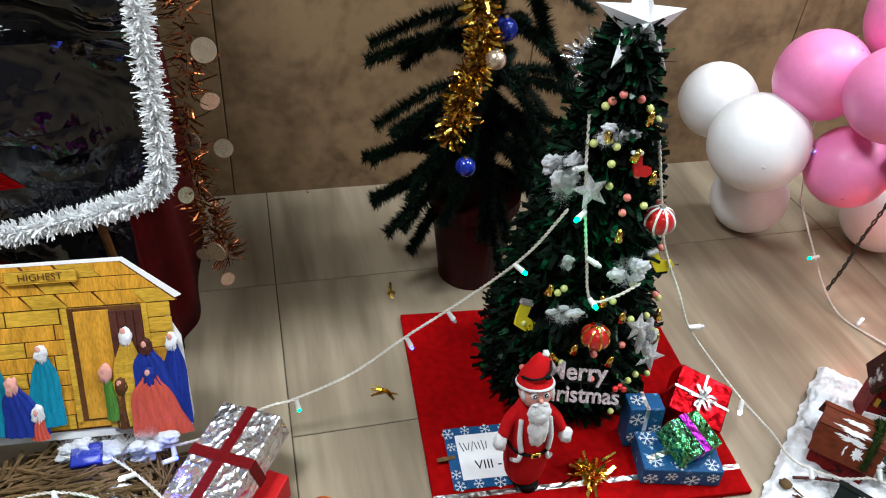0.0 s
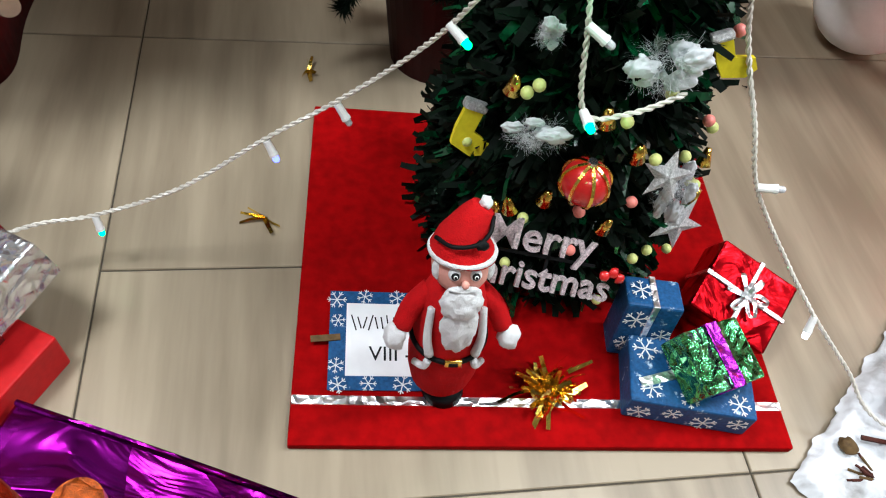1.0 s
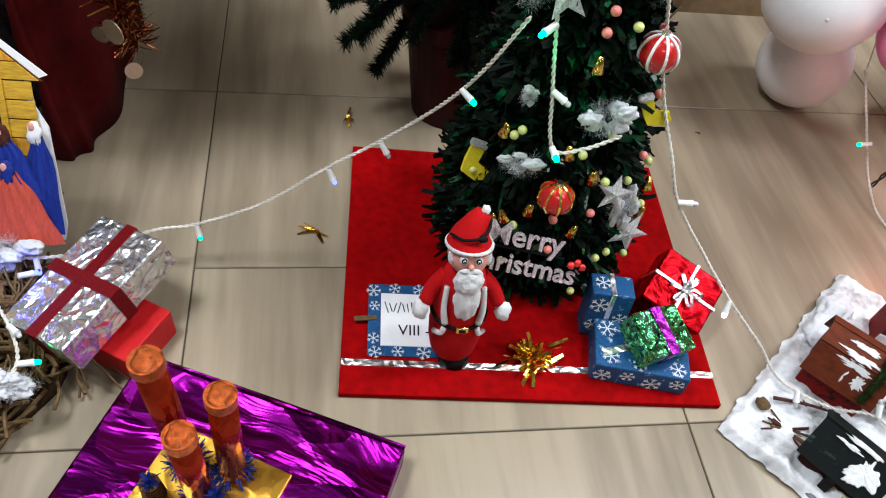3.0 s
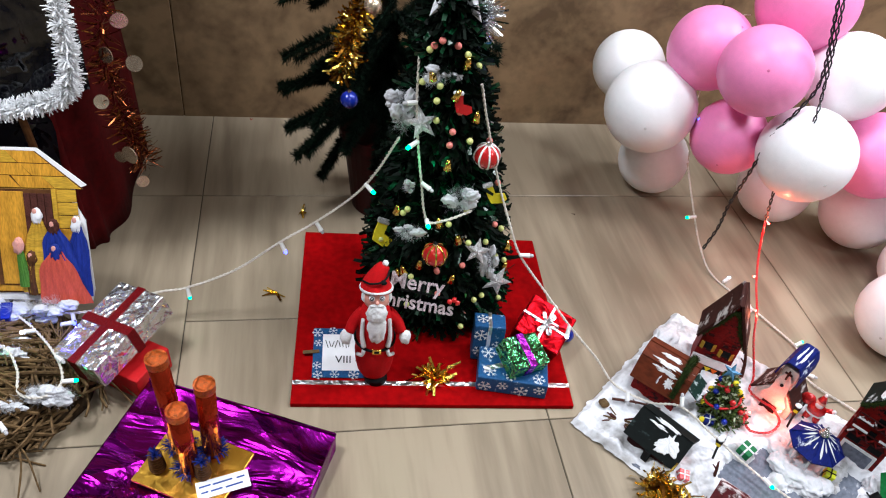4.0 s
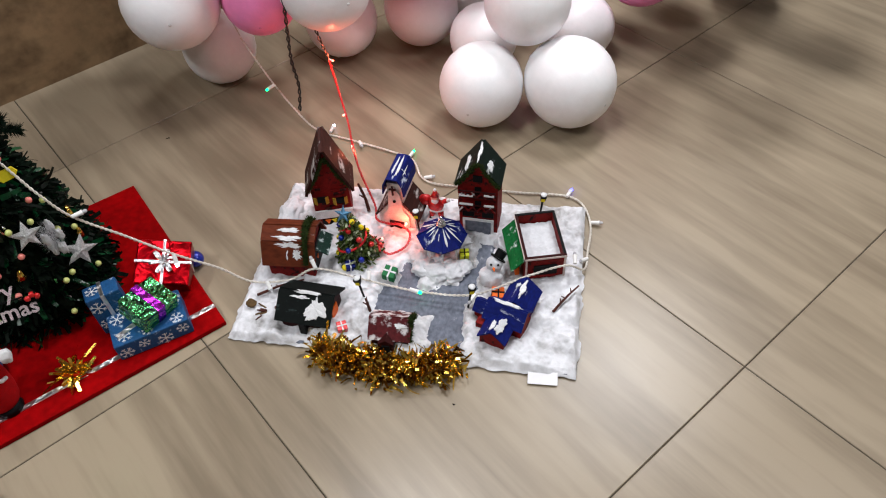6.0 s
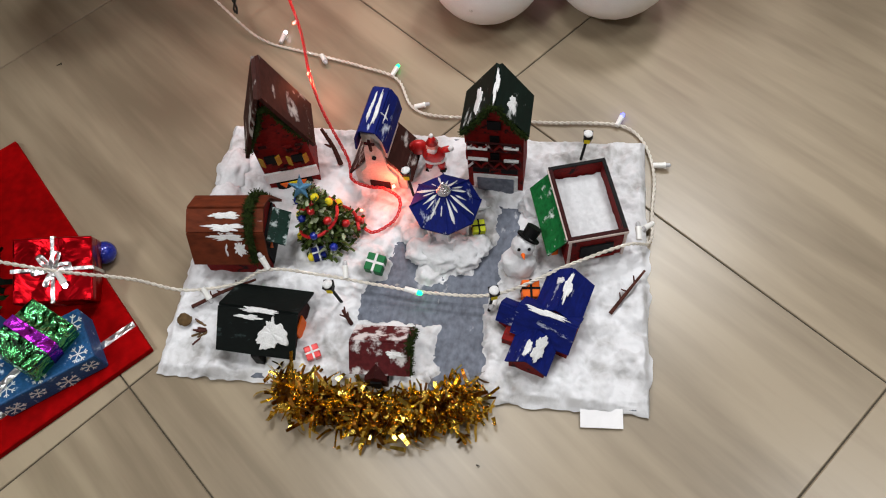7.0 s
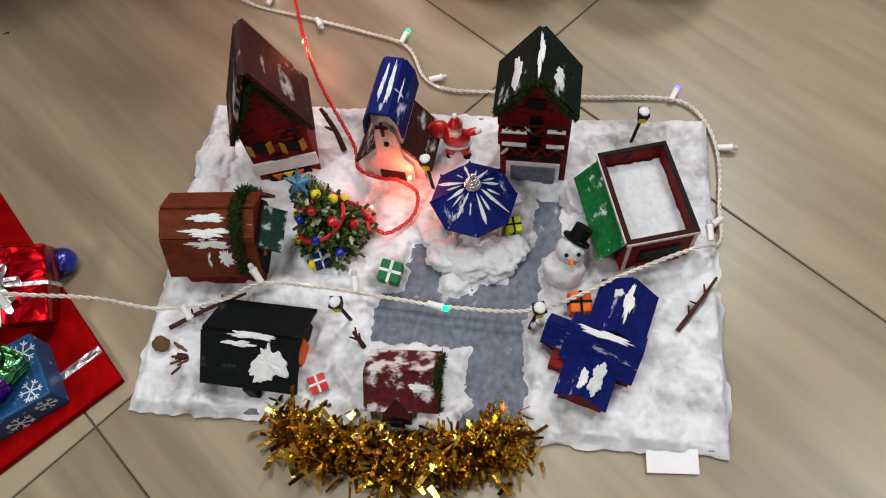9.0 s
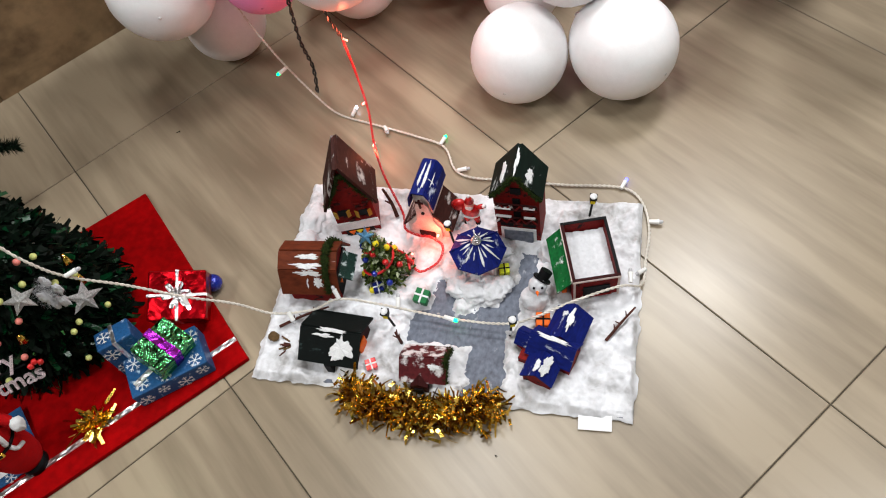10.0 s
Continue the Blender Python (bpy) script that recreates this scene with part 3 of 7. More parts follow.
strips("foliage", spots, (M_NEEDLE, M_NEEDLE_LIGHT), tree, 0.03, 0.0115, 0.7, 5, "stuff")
# Bright silver and green strips imitate the light glinting off the needles.
strips("foil_fleck", [(p + d.normalized() * 0.022, d) for p, d in spots[::42]], (M_TINSEL_SILVER, M_GREENFOIL), tree, 0.011, 0.0048, 0.3, 6, "stuff")


def ornament(name, label, p, m, bm, material, cat="ornament", group="tree ornaments", smooth=True):
    t = part(name, bm, material, None, "", smooth)
    t.matrix_basis = Matrix.Translation(p) @ m
    return tagged(t, label, cat, group)


rng = random.Random(8)
bead_me = {}
for i in range(56):
    z = rng.uniform(0.08, 0.74)
    c, r = tree_axis(z), tree_radius(z)
    p = on_tree(c.x + r * rng.uniform(-0.95, 0.95), z, 0.008)
    kind = ("lime", "lime", "coral", "gold")[i % 4]
    if kind not in bead_me:
        bm = bmesh.new()
        if kind == "gold":
            cyl(bm, 0.009, 0.003, 0.02, None, 12)
            ball(bm, 0.004, None, 8)
            bead_me[kind] = ornament("bell", "tiny gold bell on the tinsel tree", p, Matrix(), bm, M_TINSEL_GOLD)
        else:
            ball(bm, 0.0062, None, 12)
            bead_me[kind] = ornament("bead", "small %s bead on the tinsel tree" % ("pale lime" if kind == "lime" else kind), p, Matrix(), bm, M_BEAD if kind == "lime" else M_BEAD_PINK)
    else:
        copy_thing(bead_me[kind], Matrix.Translation(p) @ pose(0, 0, 0, rng.uniform(-25, 25), rng.uniform(-25, 25), 0))

for i, (x, z, r, sq) in enumerate(((0.419, 0.575, 0.032, (0.8, 0.4, 1.2)), (0.464, 0.672, 0.022, (1.3, 0.6, 0.8)), (0.525, 0.435, 0.032, (1.1, 0.5, 0.9)),
                                   (0.439, 0.336, 0.026, (1.3, 0.5, 0.7)), (0.603, 0.26, 0.028, (0.7, 0.5, 1.5)), (0.37, 0.6, 0.022, (1.1, 0.6, 1.0)), (0.43, 0.44, 0.014, (1, 0.6, 1)))):
    cotton_tuft("cotton_tuft", "loose white cotton wool tuft on the tinsel tree", r * 1.05, sq, Matrix.Translation(on_tree(x, z, 0.004)), i, "tree cotton")


def star_mesh(bm, r, inner, depth, points=5, turn=0.0):
    rim = []
    for k in range(points * 2):
        a = math.pi / 2 + turn + math.pi * k / points
        q = r if k % 2 == 0 else inner
        rim.append(bm.verts.new((q * math.cos(a), 0, q * math.sin(a))))
    f, b = bm.verts.new((0, -depth, 0)), bm.verts.new((0, depth, 0))
    for k in range(points * 2):
        bm.faces.new((f, rim[(k + 1) % (points * 2)], rim[k]))
        bm.faces.new((b, rim[k], rim[(k + 1) % (points * 2)]))
    bmesh.ops.recalc_face_normals(bm, faces=bm.faces)


bm = bmesh.new()
star_mesh(bm, 0.076, 0.031, 0.02)
t = tagged(part("tree_topper_star", bm, M_PAPER_STAR), "large folded silver card star on the tree top", "star")
t.matrix_basis = pose(0.492, 1.322, 0.828, -24, 6, 6)
for x, z, r, a in ((0.573, 0.305, 0.03, 10), (0.633, 0.192, 0.036, 30), (0.445, 0.585, 0.032, -12)):
    bm = bmesh.new()
    star_mesh(bm, r, r * 0.42, 0.006)
    ornament("star", "small silver glitter star on the tinsel tree", on_tree(x, z, 0.012), pose(0, 0, 0, -20, a, 0), bm, M_GLITTER, "star", smooth=False)
SOCK = [(-0.016, 0.026), (0.004, 0.03), (0.008, 0.004), (0.03, 0.0), (0.033, -0.014), (0.02, -0.022), (-0.006, -0.018), (-0.012, 0.0)]
for x, z, m1, m2, lab, a, k in ((0.382, 0.29, M_YELLOW, M_GLITTER, "yellow", 30, 1.0), (0.593, 0.425, M_YELLOW, M_GLITTER, "yellow", -15, 0.8), (0.506, 0.632, M_REDGLOSS, M_COTTON, "red", 5, 0.7)):
    s = thing("stocking", "%s felt stocking ornament on the tinsel tree" % lab, "ornament", Matrix.Translation(on_tree(x, z, 0.014)) @ pose(0, 0, 0, -15, a, 0), "tree ornaments")
    bm = bmesh.new()
    plate(bm, [(p * k, q * k) for p, q in SOCK], 0.006)
    part("sock", bm, m1, s)
    bm = bmesh.new()
    box(bm, 0.026 * k, 0.011, 0.011 * k, pose(-0.006 * k, 0.003, 0.024 * k, 0, -8, 0), 0.003)
    part("cuff", bm, m2, s)


def bauble(p, r, material, label, band=None):
    b = thing("bauble", label, "ornament", Matrix.Translation(p), "tree ornaments")
    bm = bmesh.new()
    ball(bm, r, None, 24)
    part("globe", bm, material, b, smooth=True)
    bm = bmesh.new()
    cyl(bm, r * 0.22, r * 0.2, r * 0.25, pose(0, 0, r * 0.95), 10)
    part("cap", bm, M_SILVER_METAL, b)
    if band:
        bm = bmesh.new()
        for a in (0, 45, 90, 135):
            tube(bm, [Vector((math.cos(q) * r * 1.01, 0, math.sin(q) * r * 1.01)) for q in [2 * math.pi * i / 24 for i in range(25)]], r * 0.09, 4)
            bmesh.ops.rotate(bm, verts=bm.verts, cent=(0, 0, 0), matrix=Matrix.Rotation(radians(45), 3, "Z"))
        part("stripe", bm, band, b)
    return b


bauble(on_tree(0.568, 0.525, 0.02), 0.024, M_REDGLOSS, "red glass ball with white stripes", M_PLASTIC)
bauble(on_tree(0.485, 0.312, 0.02), 0.024, M_REDGLOSS, "red ball with a gold band and bow", M_TINSEL_GOLD)
pom = thing("pompom", "spiky silver foil pompom hanging on the dark pine", "ornament", Matrix.Translation((0.592, 1.655, 0.62)))
rng = random.Random(3)
strips("foil_burst", [(Vector((0, 0, 0)), Vector((rng.gauss(0, 1), rng.gauss(0, 1), rng.gauss(0, 1)))) for _ in range(480)], M_TINSEL_SILVER, pom, 0.058, 0.006, 0.25, 9, "stuff")

sign = thing("greeting_sign", "silver glitter lettering sign leaning on the tree foot", "sign", Matrix.Translation((0.46, 1.2, 0.236)) @ pose(0, 0, 0, 58, 0, 0) @ pose(0, 0, 0, 0, 0, -10))
words("word", "Merry", 0.044, 0.002, M_SIGN, sign, pose(-0.012, 0.021, 0), "", 0.0005)
words("word", "Christmas", 0.04, 0.002, M_SIGN, sign, pose(-0.012, -0.019, 0), "", 0.0005)
bm = bmesh.new()
box(bm, 0.1, 0.003, 0.002, pose(0, 0.002, -0.007))
box(bm, 0.003, 0.06, 0.002, pose(0, -0.005, -0.007))
part("backing_strip", bm, M_BLACK, sign)
bm = bmesh.new()
for k in range(3):
    lump(bm, 0.0055, (1, 1, 0.7), pose(0.058 + 0.008 * k, -0.002 + 0.005 * (k % 2), 0.006), k, 0.4, 2)
part("berry", bm, M_REDGLOSS, sign, "little red berries")

# ---- bearded felt doll, one plain mesh ----
bm = bmesh.new()
RINGS = [(0.018, 0.008), (0.03, 0.012), (0.038, 0.028), (0.043, 0.055), (0.0445, 0.085), (0.042, 0.115), (0.04, 0.155), (0.036, 0.186), (0.028, 0.208), (0.004, 0.22)]
rows = [[bm.verts.new((r * math.cos(a), r * 0.92 * math.sin(a), z)) for a in (2 * math.pi * k / 32 for k in range(32))] for r, z in RINGS]
for a, b in zip(rows, rows[1:]):
    for k in range(32):
        bm.faces.new((a[k], a[(k + 1) % 32], b[(k + 1) % 32], b[k]))
bm.faces.new(rows[0][::-1])
cyl(bm, 0.027, 0.024, 0.014, pose(0.004, -0.01, 0), 20, 4)
tube(bm, [Vector((0.0432 * math.cos(a), 0.0402 * math.sin(a), 0.12 + 0.005 * math.sin(a))) for a in (2 * math.pi * k / 32 for k in range(33))], 0.0035, 6, 4)
box(bm, 0.02, 0.005, 0.013, pose(0.002, -0.041, 0.1085), 0.0015, 5)
box(bm, 0.011, 0.004, 0.006, pose(0.002, -0.043, 0.112), 0.001, 4)
HEAD = pose(0, 0.0, 0.241, -20, 0, 0)
ball(bm, 0.031, HEAD, 28, 1, (1, 0.96, 1.05))
lump(bm, 0.022, (1.0, 0.5, 1.0), HEAD @ pose(0, -0.023, -0.033, 10, 0, 0), 5, 0.18, 4, 2)
lump(bm, 0.017, (1.15, 0.55, 2.35), pose(0.001, -0.037, 0.182, -6, 0, 0), 15, 0.2, 4, 2)
lump(bm, 0.0075, (2.2, 0.55, 0.5), HEAD @ pose(0, -0.03, -0.0135), 6, 0.2, 3, 2)
ball(bm, 0.0042, HEAD @ pose(0, -0.033, -0.006), 12, 1)
for sx in (-1, 1):
    ball(bm, 0.0066, HEAD @ pose(sx * 0.0105, -0.0265, 0.002), 14, 2)
    ball(bm, 0.0046, HEAD @ pose(sx * 0.0105, -0.0298, 0.0022), 12, 4)
    ball(bm, 0.0024, HEAD @ pose(sx * 0.0105, -0.0328, 0.0026), 10, 2)
    ball(bm, 0.0016, HEAD @ pose(sx * 0.0105, -0.0343, 0.0028), 8, 4)
    lump(bm, 0.007, (0.7, 0.5, 1.6), HEAD @ pose(sx * 0.027, -0.014, 0.0), 16, 0.2, 3, 2)
    tube(bm, bend([(sx * 0.026, 0.004, 0.188), (sx * 0.045, -0.004, 0.172), (sx * 0.057, -0.016, 0.15)], 5), 0.0135, 14, 0, 0.011)
    lump(bm, 0.0145, (0.9, 0.9, 1.2), pose(sx * 0.064, -0.022, 0.14), 7, 0.2, 3, 2)
    tube(bm, bend([(sx * 0.028, -0.022, 0.192), (sx * 0.03, -0.032, 0.155), (sx * 0.026, -0.036, 0.126)], 6), 0.0042, 10, 3, 0.0055)
    tube(bm, bend([(sx * 0.026, -0.036, 0.114), (sx * 0.03, -0.035, 0.1), (sx * 0.04, -0.024, 0.092)], 5), 0.0045, 10, 3, 0.004)
tube(bm, [HEAD @ Vector((0.0325 * math.cos(a), 0.0315 * math.sin(a), 0.0155 + 0.0025 * math.sin(a))) for a in (2 * math.pi * k / 40 for k in range(41))], 0.0038, 8, 2)
tube(bm, bend([HEAD @ Vector((0, 0, 0.014)), HEAD @ Vector((0.001, -0.001, 0.026)), HEAD @ Vector((0.004, -0.003, 0.038)), HEAD @ Vector((0.01, -0.004, 0.053)), HEAD @ Vector((0.016, -0.004, 0.064))], 6), 0.0355, 24, 0, 0.012)
lump(bm, 0.0065, (1, 1, 1), HEAD @ pose(0.018, -0.005, 0.068), 3, 0.25, 3, 3)
tube(bm, bend([HEAD @ Vector(c) for c in ((-0.03, -0.012, 0.034), (-0.015, -0.03, 0.034), (0.008, -0.031, 0.037), (0.021, -0.024, 0.046), (0.026, -0.01, 0.056))], 5), 0.0022, 6, 4)
lump(bm, 0.006, (1.1, 0.6, 0.9), HEAD @ pose(0.013, -0.031, 0.036), 21, 0.5, 2, 4)
doll = tagged(part("felt_doll", bm, [M_FELT_RED, M_SKIN, M_FUR, M_FUR, M_BLACK, M_TINSEL_GOLD], smooth=True), "plain red felt doll with white beard and pointed hat", "doll")
doll.matrix_basis = pose(0.371, 1.182, 0.0125, -2, 0, 0) @ Matrix.Diagonal((0.92, 0.95, 0.98, 1))

# ---- name card ----


def snowflake(r, seed, parent, m):
    """A printed snowflake: six arms with two barbs each."""
    bm = bmesh.new()
    for a in range(6):
        arm = pose(0, 0, 0, 0, 0, 60 * a + seed * 17)
        box(bm, r, r * 0.1, 0.0004, arm @ pose(r / 2, 0, 0))
        for sgn in (-1, 1):
            box(bm, r * 0.36, r * 0.09, 0.0004, arm @ pose(r * 0.62, 0, 0, 0, 0, sgn * 48) @ pose(r * 0.18, 0, 0))
    part("snowflake", bm, M_WHITE_PAINT, parent, "white printed snowflake").matrix_basis = m


card = thing("name_card", "blue snowflake-edged card with white paper, leaning behind the doll", "card", pose(0.243, 1.172, 0.0135, 5, 0, -1.5))
bm = bmesh.new()
box(bm, 0.15, 0.128, 0.002, pose(0.073, 0.064, 0))
part("backing", bm, M_BLUE_PAPER, card, "blue snowflake paper")
bm = bmesh.new()
box(bm, 0.12, 0.094, 0.001, pose(0.078, 0.064, 0.0022))
part("paper", bm, M_WHITE_PAPER, card)
for k, (x, y, r) in enumerate(((0.006, 0.116, 0.012), (0.04, 0.121, 0.01), (0.08, 0.12, 0.011), (0.115, 0.12, 0.01), (0.008, 0.088, 0.009), (0.007, 0.03, 0.01), (0.01, 0.006, 0.011), (0.045, 0.008, 0.01), (0.085, 0.007, 0.012), (0.12, 0.007, 0.01))):
    snowflake(r, k, card, pose(x, y, 0.0021))
rng = random.Random(2)
for k in range(8):
    bm = bmesh.new()
    box(bm, 0.0016, 0.016 + 0.005 * (k % 3 == 0), 0.0006, pose(0.027 + k * 0.0068, 0.085, 0.0033, 0, 0, rng.uniform(-18, 18)))
    part("pen_bar", bm, M_INK, card)
words("word", "VIII - A", 0.026, 0.0004, M_INK, card, pose(0.083, 0.044, 0.0036))
bm = bmesh.new()
box(bm, 0.035, 0.008, 0.002, pose(-0.006, 0.064, 0.002, 0, 0, 6))
part("clip_stick", bm, M_STRAW, card, "small wooden stick")


def gift(name, label, sx, sy, sz, m, paper, ribbon, ribbon_w=0.014, both=True, bow=False):
    g = thing(name, label, "gift", m, "wrapped gifts")
    bm = bmesh.new()
    box(bm, sx, sy, sz, None, 0.003)
    part("box", bm, paper, g)
    if ribbon:
        bm = bmesh.new()
        box(bm, ribbon_w, sy + 0.003, sz + 0.003, pose(0, 0, -0.0015), 0.0008)
        part("ribbon", bm, ribbon, g)
        if both:
            bm = bmesh.new()
            box(bm, sx + 0.005, ribbon_w, sz + 0.005, pose(0, 0, -0.0025), 0.0008)
            part("ribbon", bm, ribbon, g)
    if bow:
        for a in range(6):
            bm = bmesh.new()
            loop = bend([(0, 0, sz + 0.003), (0.012, 0.003, sz + 0.012), (0.028, 0.001, sz + 0.008), (0.022, -0.003, sz + 0.004), (0, 0, sz + 0.003)], 5)
            pairs = [[bm.verts.new(q + Vector((0, e, 0))) for e in (-0.0026, 0.0026)] for q in loop]
            for p0, p1 in zip(pairs, pairs[1:]):
                bm.faces.new((p0[0], p0[1], p1[1], p1[0]))
            lp = part("bow_loop", bm, M_TAPE, g)
            lp.matrix_basis = pose(0, 0, 0, 0, 0, a * 60 + 12)
    return g


g1 = gift("gift_box", "blue snowflake-paper gift lying flat on the red board", 0.15, 0.09, 0.045, pose(0.668, 1.165, 0.0125, 0, 0, -11), M_BLUE_PAPER, None)
rng = random.Random(19)
for k, (x, y, r) in enumerate(((-0.055, 0.025, 0.016), (-0.05, -0.026, 0.014), (-0.005, -0.033, 0.012), (0.055, -0.03, 0.014), (0.06, 0.022, 0.016), (0.02, 0.034, 0.012), (-0.02, 0.01, 0.01))):
    snowflake(r, k, g1, pose(x, y, 0.0452))
for k, (x, z, r) in enumerate(((-0.058, 0.018, 0.015), (-0.02, 0.026, 0.012), (0.02, 0.016, 0.016), (0.058, 0.026, 0.013))):
    snowflake(r, k + 3, g1, pose(x, -0.0452, z, 90, 0, 0))
bm = bmesh.new()
box(bm, 0.05, 0.012, 0.001, pose(-0.04, -0.012, 0.0456, 0, 0, 24))
part("ribbon_end", bm, M_TAPE, g1, "loose silver ribbon end")
g2 = gift("gift_box", "blue snowflake-paper gift standing on the red board", 0.068, 0.045, 0.1, pose(0.622, 1.235, 0.0125, -6, 0, -8), M_BLUE_PAPER, M_TAPE, 0.008, False)
for k, (x, z, r) in enumerate(((-0.018, 0.076, 0.016), (0.02, 0.05, 0.013), (-0.02, 0.03, 0.013))):
    snowflake(r, k + 5, g2, pose(x, -0.0252, z, 90, 0, 0))
snowflake(0.014, 9, g2, pose(-0.016, 0, 0.1022))
gift("gift_box", "small crinkled green foil gift with a purple ribbon", 0.085, 0.075, 0.048, pose(0.68, 1.175, 0.06, 14, 8, 20), M_GREENFOIL, M_RIBBON_PURPLE, 0.018, False)
gift("gift_box", "red foil gift tied with silver ribbon", 0.11, 0.1, 0.06, pose(0.757, 1.285, 0.03, 22, 14, -32), M_REDFOIL, M_TAPE, 0.006, True, True)
bauble((0.822, 1.285, 0.019), 0.019, M_BLUE, "dark blue ball lying beside the red board")

burst = thing("gold_bow", "gold foil ribbon bow lying on the red board", "bow", pose(0.5, 1.165, 0.014))
rng = random.Random(6)
strips("foil_burst", [(Vector((rng.gauss(0, 0.01), rng.gauss(0, 0.008), 0.006)), Vector((rng.gauss(0, 1), rng.gauss(0, 0.9), abs(rng.gauss(0.2, 0.5)) + 0.05))) for _ in range(75)], M_TINSEL_GOLD, burst, 0.033, 0.008, 1.0, 10, "stuff")

settle("tree")

# ---- potted pine behind ----
pine = thing("potted_pine", "sparse dark artificial pine in a dark red pot against the wall", "christmas tree", pose(0.40, 1.80, 0))
bm = bmesh.new()
cyl(bm, 0.075, 0.1, 0.23, None, 32)
cyl(bm, 0.108, 0.108, 0.03, pose(0, 0, 0.215), 32)
part("pot", bm, M_POT, pine, "dark red pot")
bm = bmesh.new()
tube(bm, [(0, 0, 0.2), (0, -0.01, 0.6), (0.01, -0.02, 1.3)], 0.013, 10, 0, 0.006)
part("trunk", bm, M_BARK, pine)
rng = random.Random(12)


def pine_branch(length, seed):
    r2 = random.Random(seed)
    verts, faces = [], []
    run = bend([(0, 0, 0), (length * 0.5, 0, 0.01), (length, 0, -0.025)], 8)
    for _ in range(int(7000 * length)):
        i = r2.randrange(len(run) - 1)
        p = run[i].lerp(run[i + 1], r2.random())
        d = Vector((0.5 + r2.gauss(0, 0.3), r2.gauss(0, 1), r2.gauss(0, 1))).normalized()
        e = d.orthogonal().normalized() * 0.0019
        q = p + d * r2.uniform(0.016, 0.027)
        k = len(verts)
        verts += [p - e, p + e, q]
        faces.append((k, k + 1, k + 2))
    bm = bmesh.new()
    tube(bm, run, 0.0065, 6, 0, 0.003)
    me = bpy.data.meshes.new("branch")
    bm.to_mesh(me)
    bm.free()
    vs = [v.co.copy() for v in me.vertices]
    fs = [tuple(p.vertices) for p in me.polygons]
    k = len(vs)
    me2 = bpy.data.meshes.new("branch")
    me2.from_pydata(vs + verts, [], fs + [tuple(i + k for i in f) for f in faces])
    me2.materials.append(M_PINE)
    bpy.data.meshes.remove(me)
    return me2


long_b, mid_b, short_b = pine_branch(0.26, 1), pine_branch(0.2, 2), pine_branch(0.13, 3)
for i in range(46):
    z = 0.27 + 0.95 * (i / 46)
    a = 137.5 * i + rng.uniform(-20, 20)
    b = new("branch", long_b if z < 0.62 else mid_b if z < 0.95 else short_b)
    b.parent, b.matrix_basis = pine, pose(0, -0.01 * z, z, 0, 0, a) @ pose(0, 0, 0, rng.uniform(-30, 30), rng.uniform(-5, 28), 0)
for z, a, t in ((0.33, 186, 16), (0.31, 198, 22), (0.42, 182, 14), (0.52, 192, 12), (0.36, 212, 26), (0.66, 186, 8), (0.76, 190, 5), (0.84, 183, 0), (0.3, 172, 18), (0.6, 172, 8), (0.52, 352, 10), (0.42, 340, 14)):
    b = new("branch", long_b)
    b.parent, b.matrix_basis = pine, pose(0, 0, z, 0, 0, a) @ pose(0, 0, 0, rng.uniform(-30, 30), t, 0)
for k in range(22):
    b = new("branch", long_b if k % 2 else mid_b)
    b.parent, b.matrix_basis = pine, pose(0, -0.01, 0.3 + 0.012 * k, 0, 0, 40 + 151 * k) @ pose(0, 0, 0, rng.uniform(-30, 30), rng.uniform(28, 52), 0)
gar = thing("tinsel_garland", "gold tinsel garland hanging on the dark pine", "garland")
strips("tinsel", sprays(bend([(0.30, 1.63, 0.47), (0.32, 1.62, 0.58), (0.345, 1.61, 0.68), (0.33, 1.60, 0.78), (0.38, 1.6, 0.88), (0.36, 1.6, 1.0)], 8), 1300, 0.018, 21), (M_TINSEL_GOLD, M_TINSEL_DARK), gar, 0.021, 0.0078, 0.9, 22, "stuff")
for p, r, mt, lab in (((0.315, 1.565, 0.455), 0.019, M_BLUE, "shiny blue ball hanging from the pine"), ((0.40, 1.60, 0.80), 0.02, M_SILVER_METAL, "silver ball hanging from the pine"),
                      ((0.39, 1.64, 0.69), 0.022, M_BLUE, "dark blue ball hanging from the pine"), ((0.36, 1.58, 0.66), 0.018, M_DISC, "pale gold ball hanging from the pine"), ((0.52, 1.6, 0.8), 0.02, M_REDGLOSS, "red ball hanging from the pine")):
    bauble(p, r, mt, lab)
settle("pine")

# ---- balloons ----


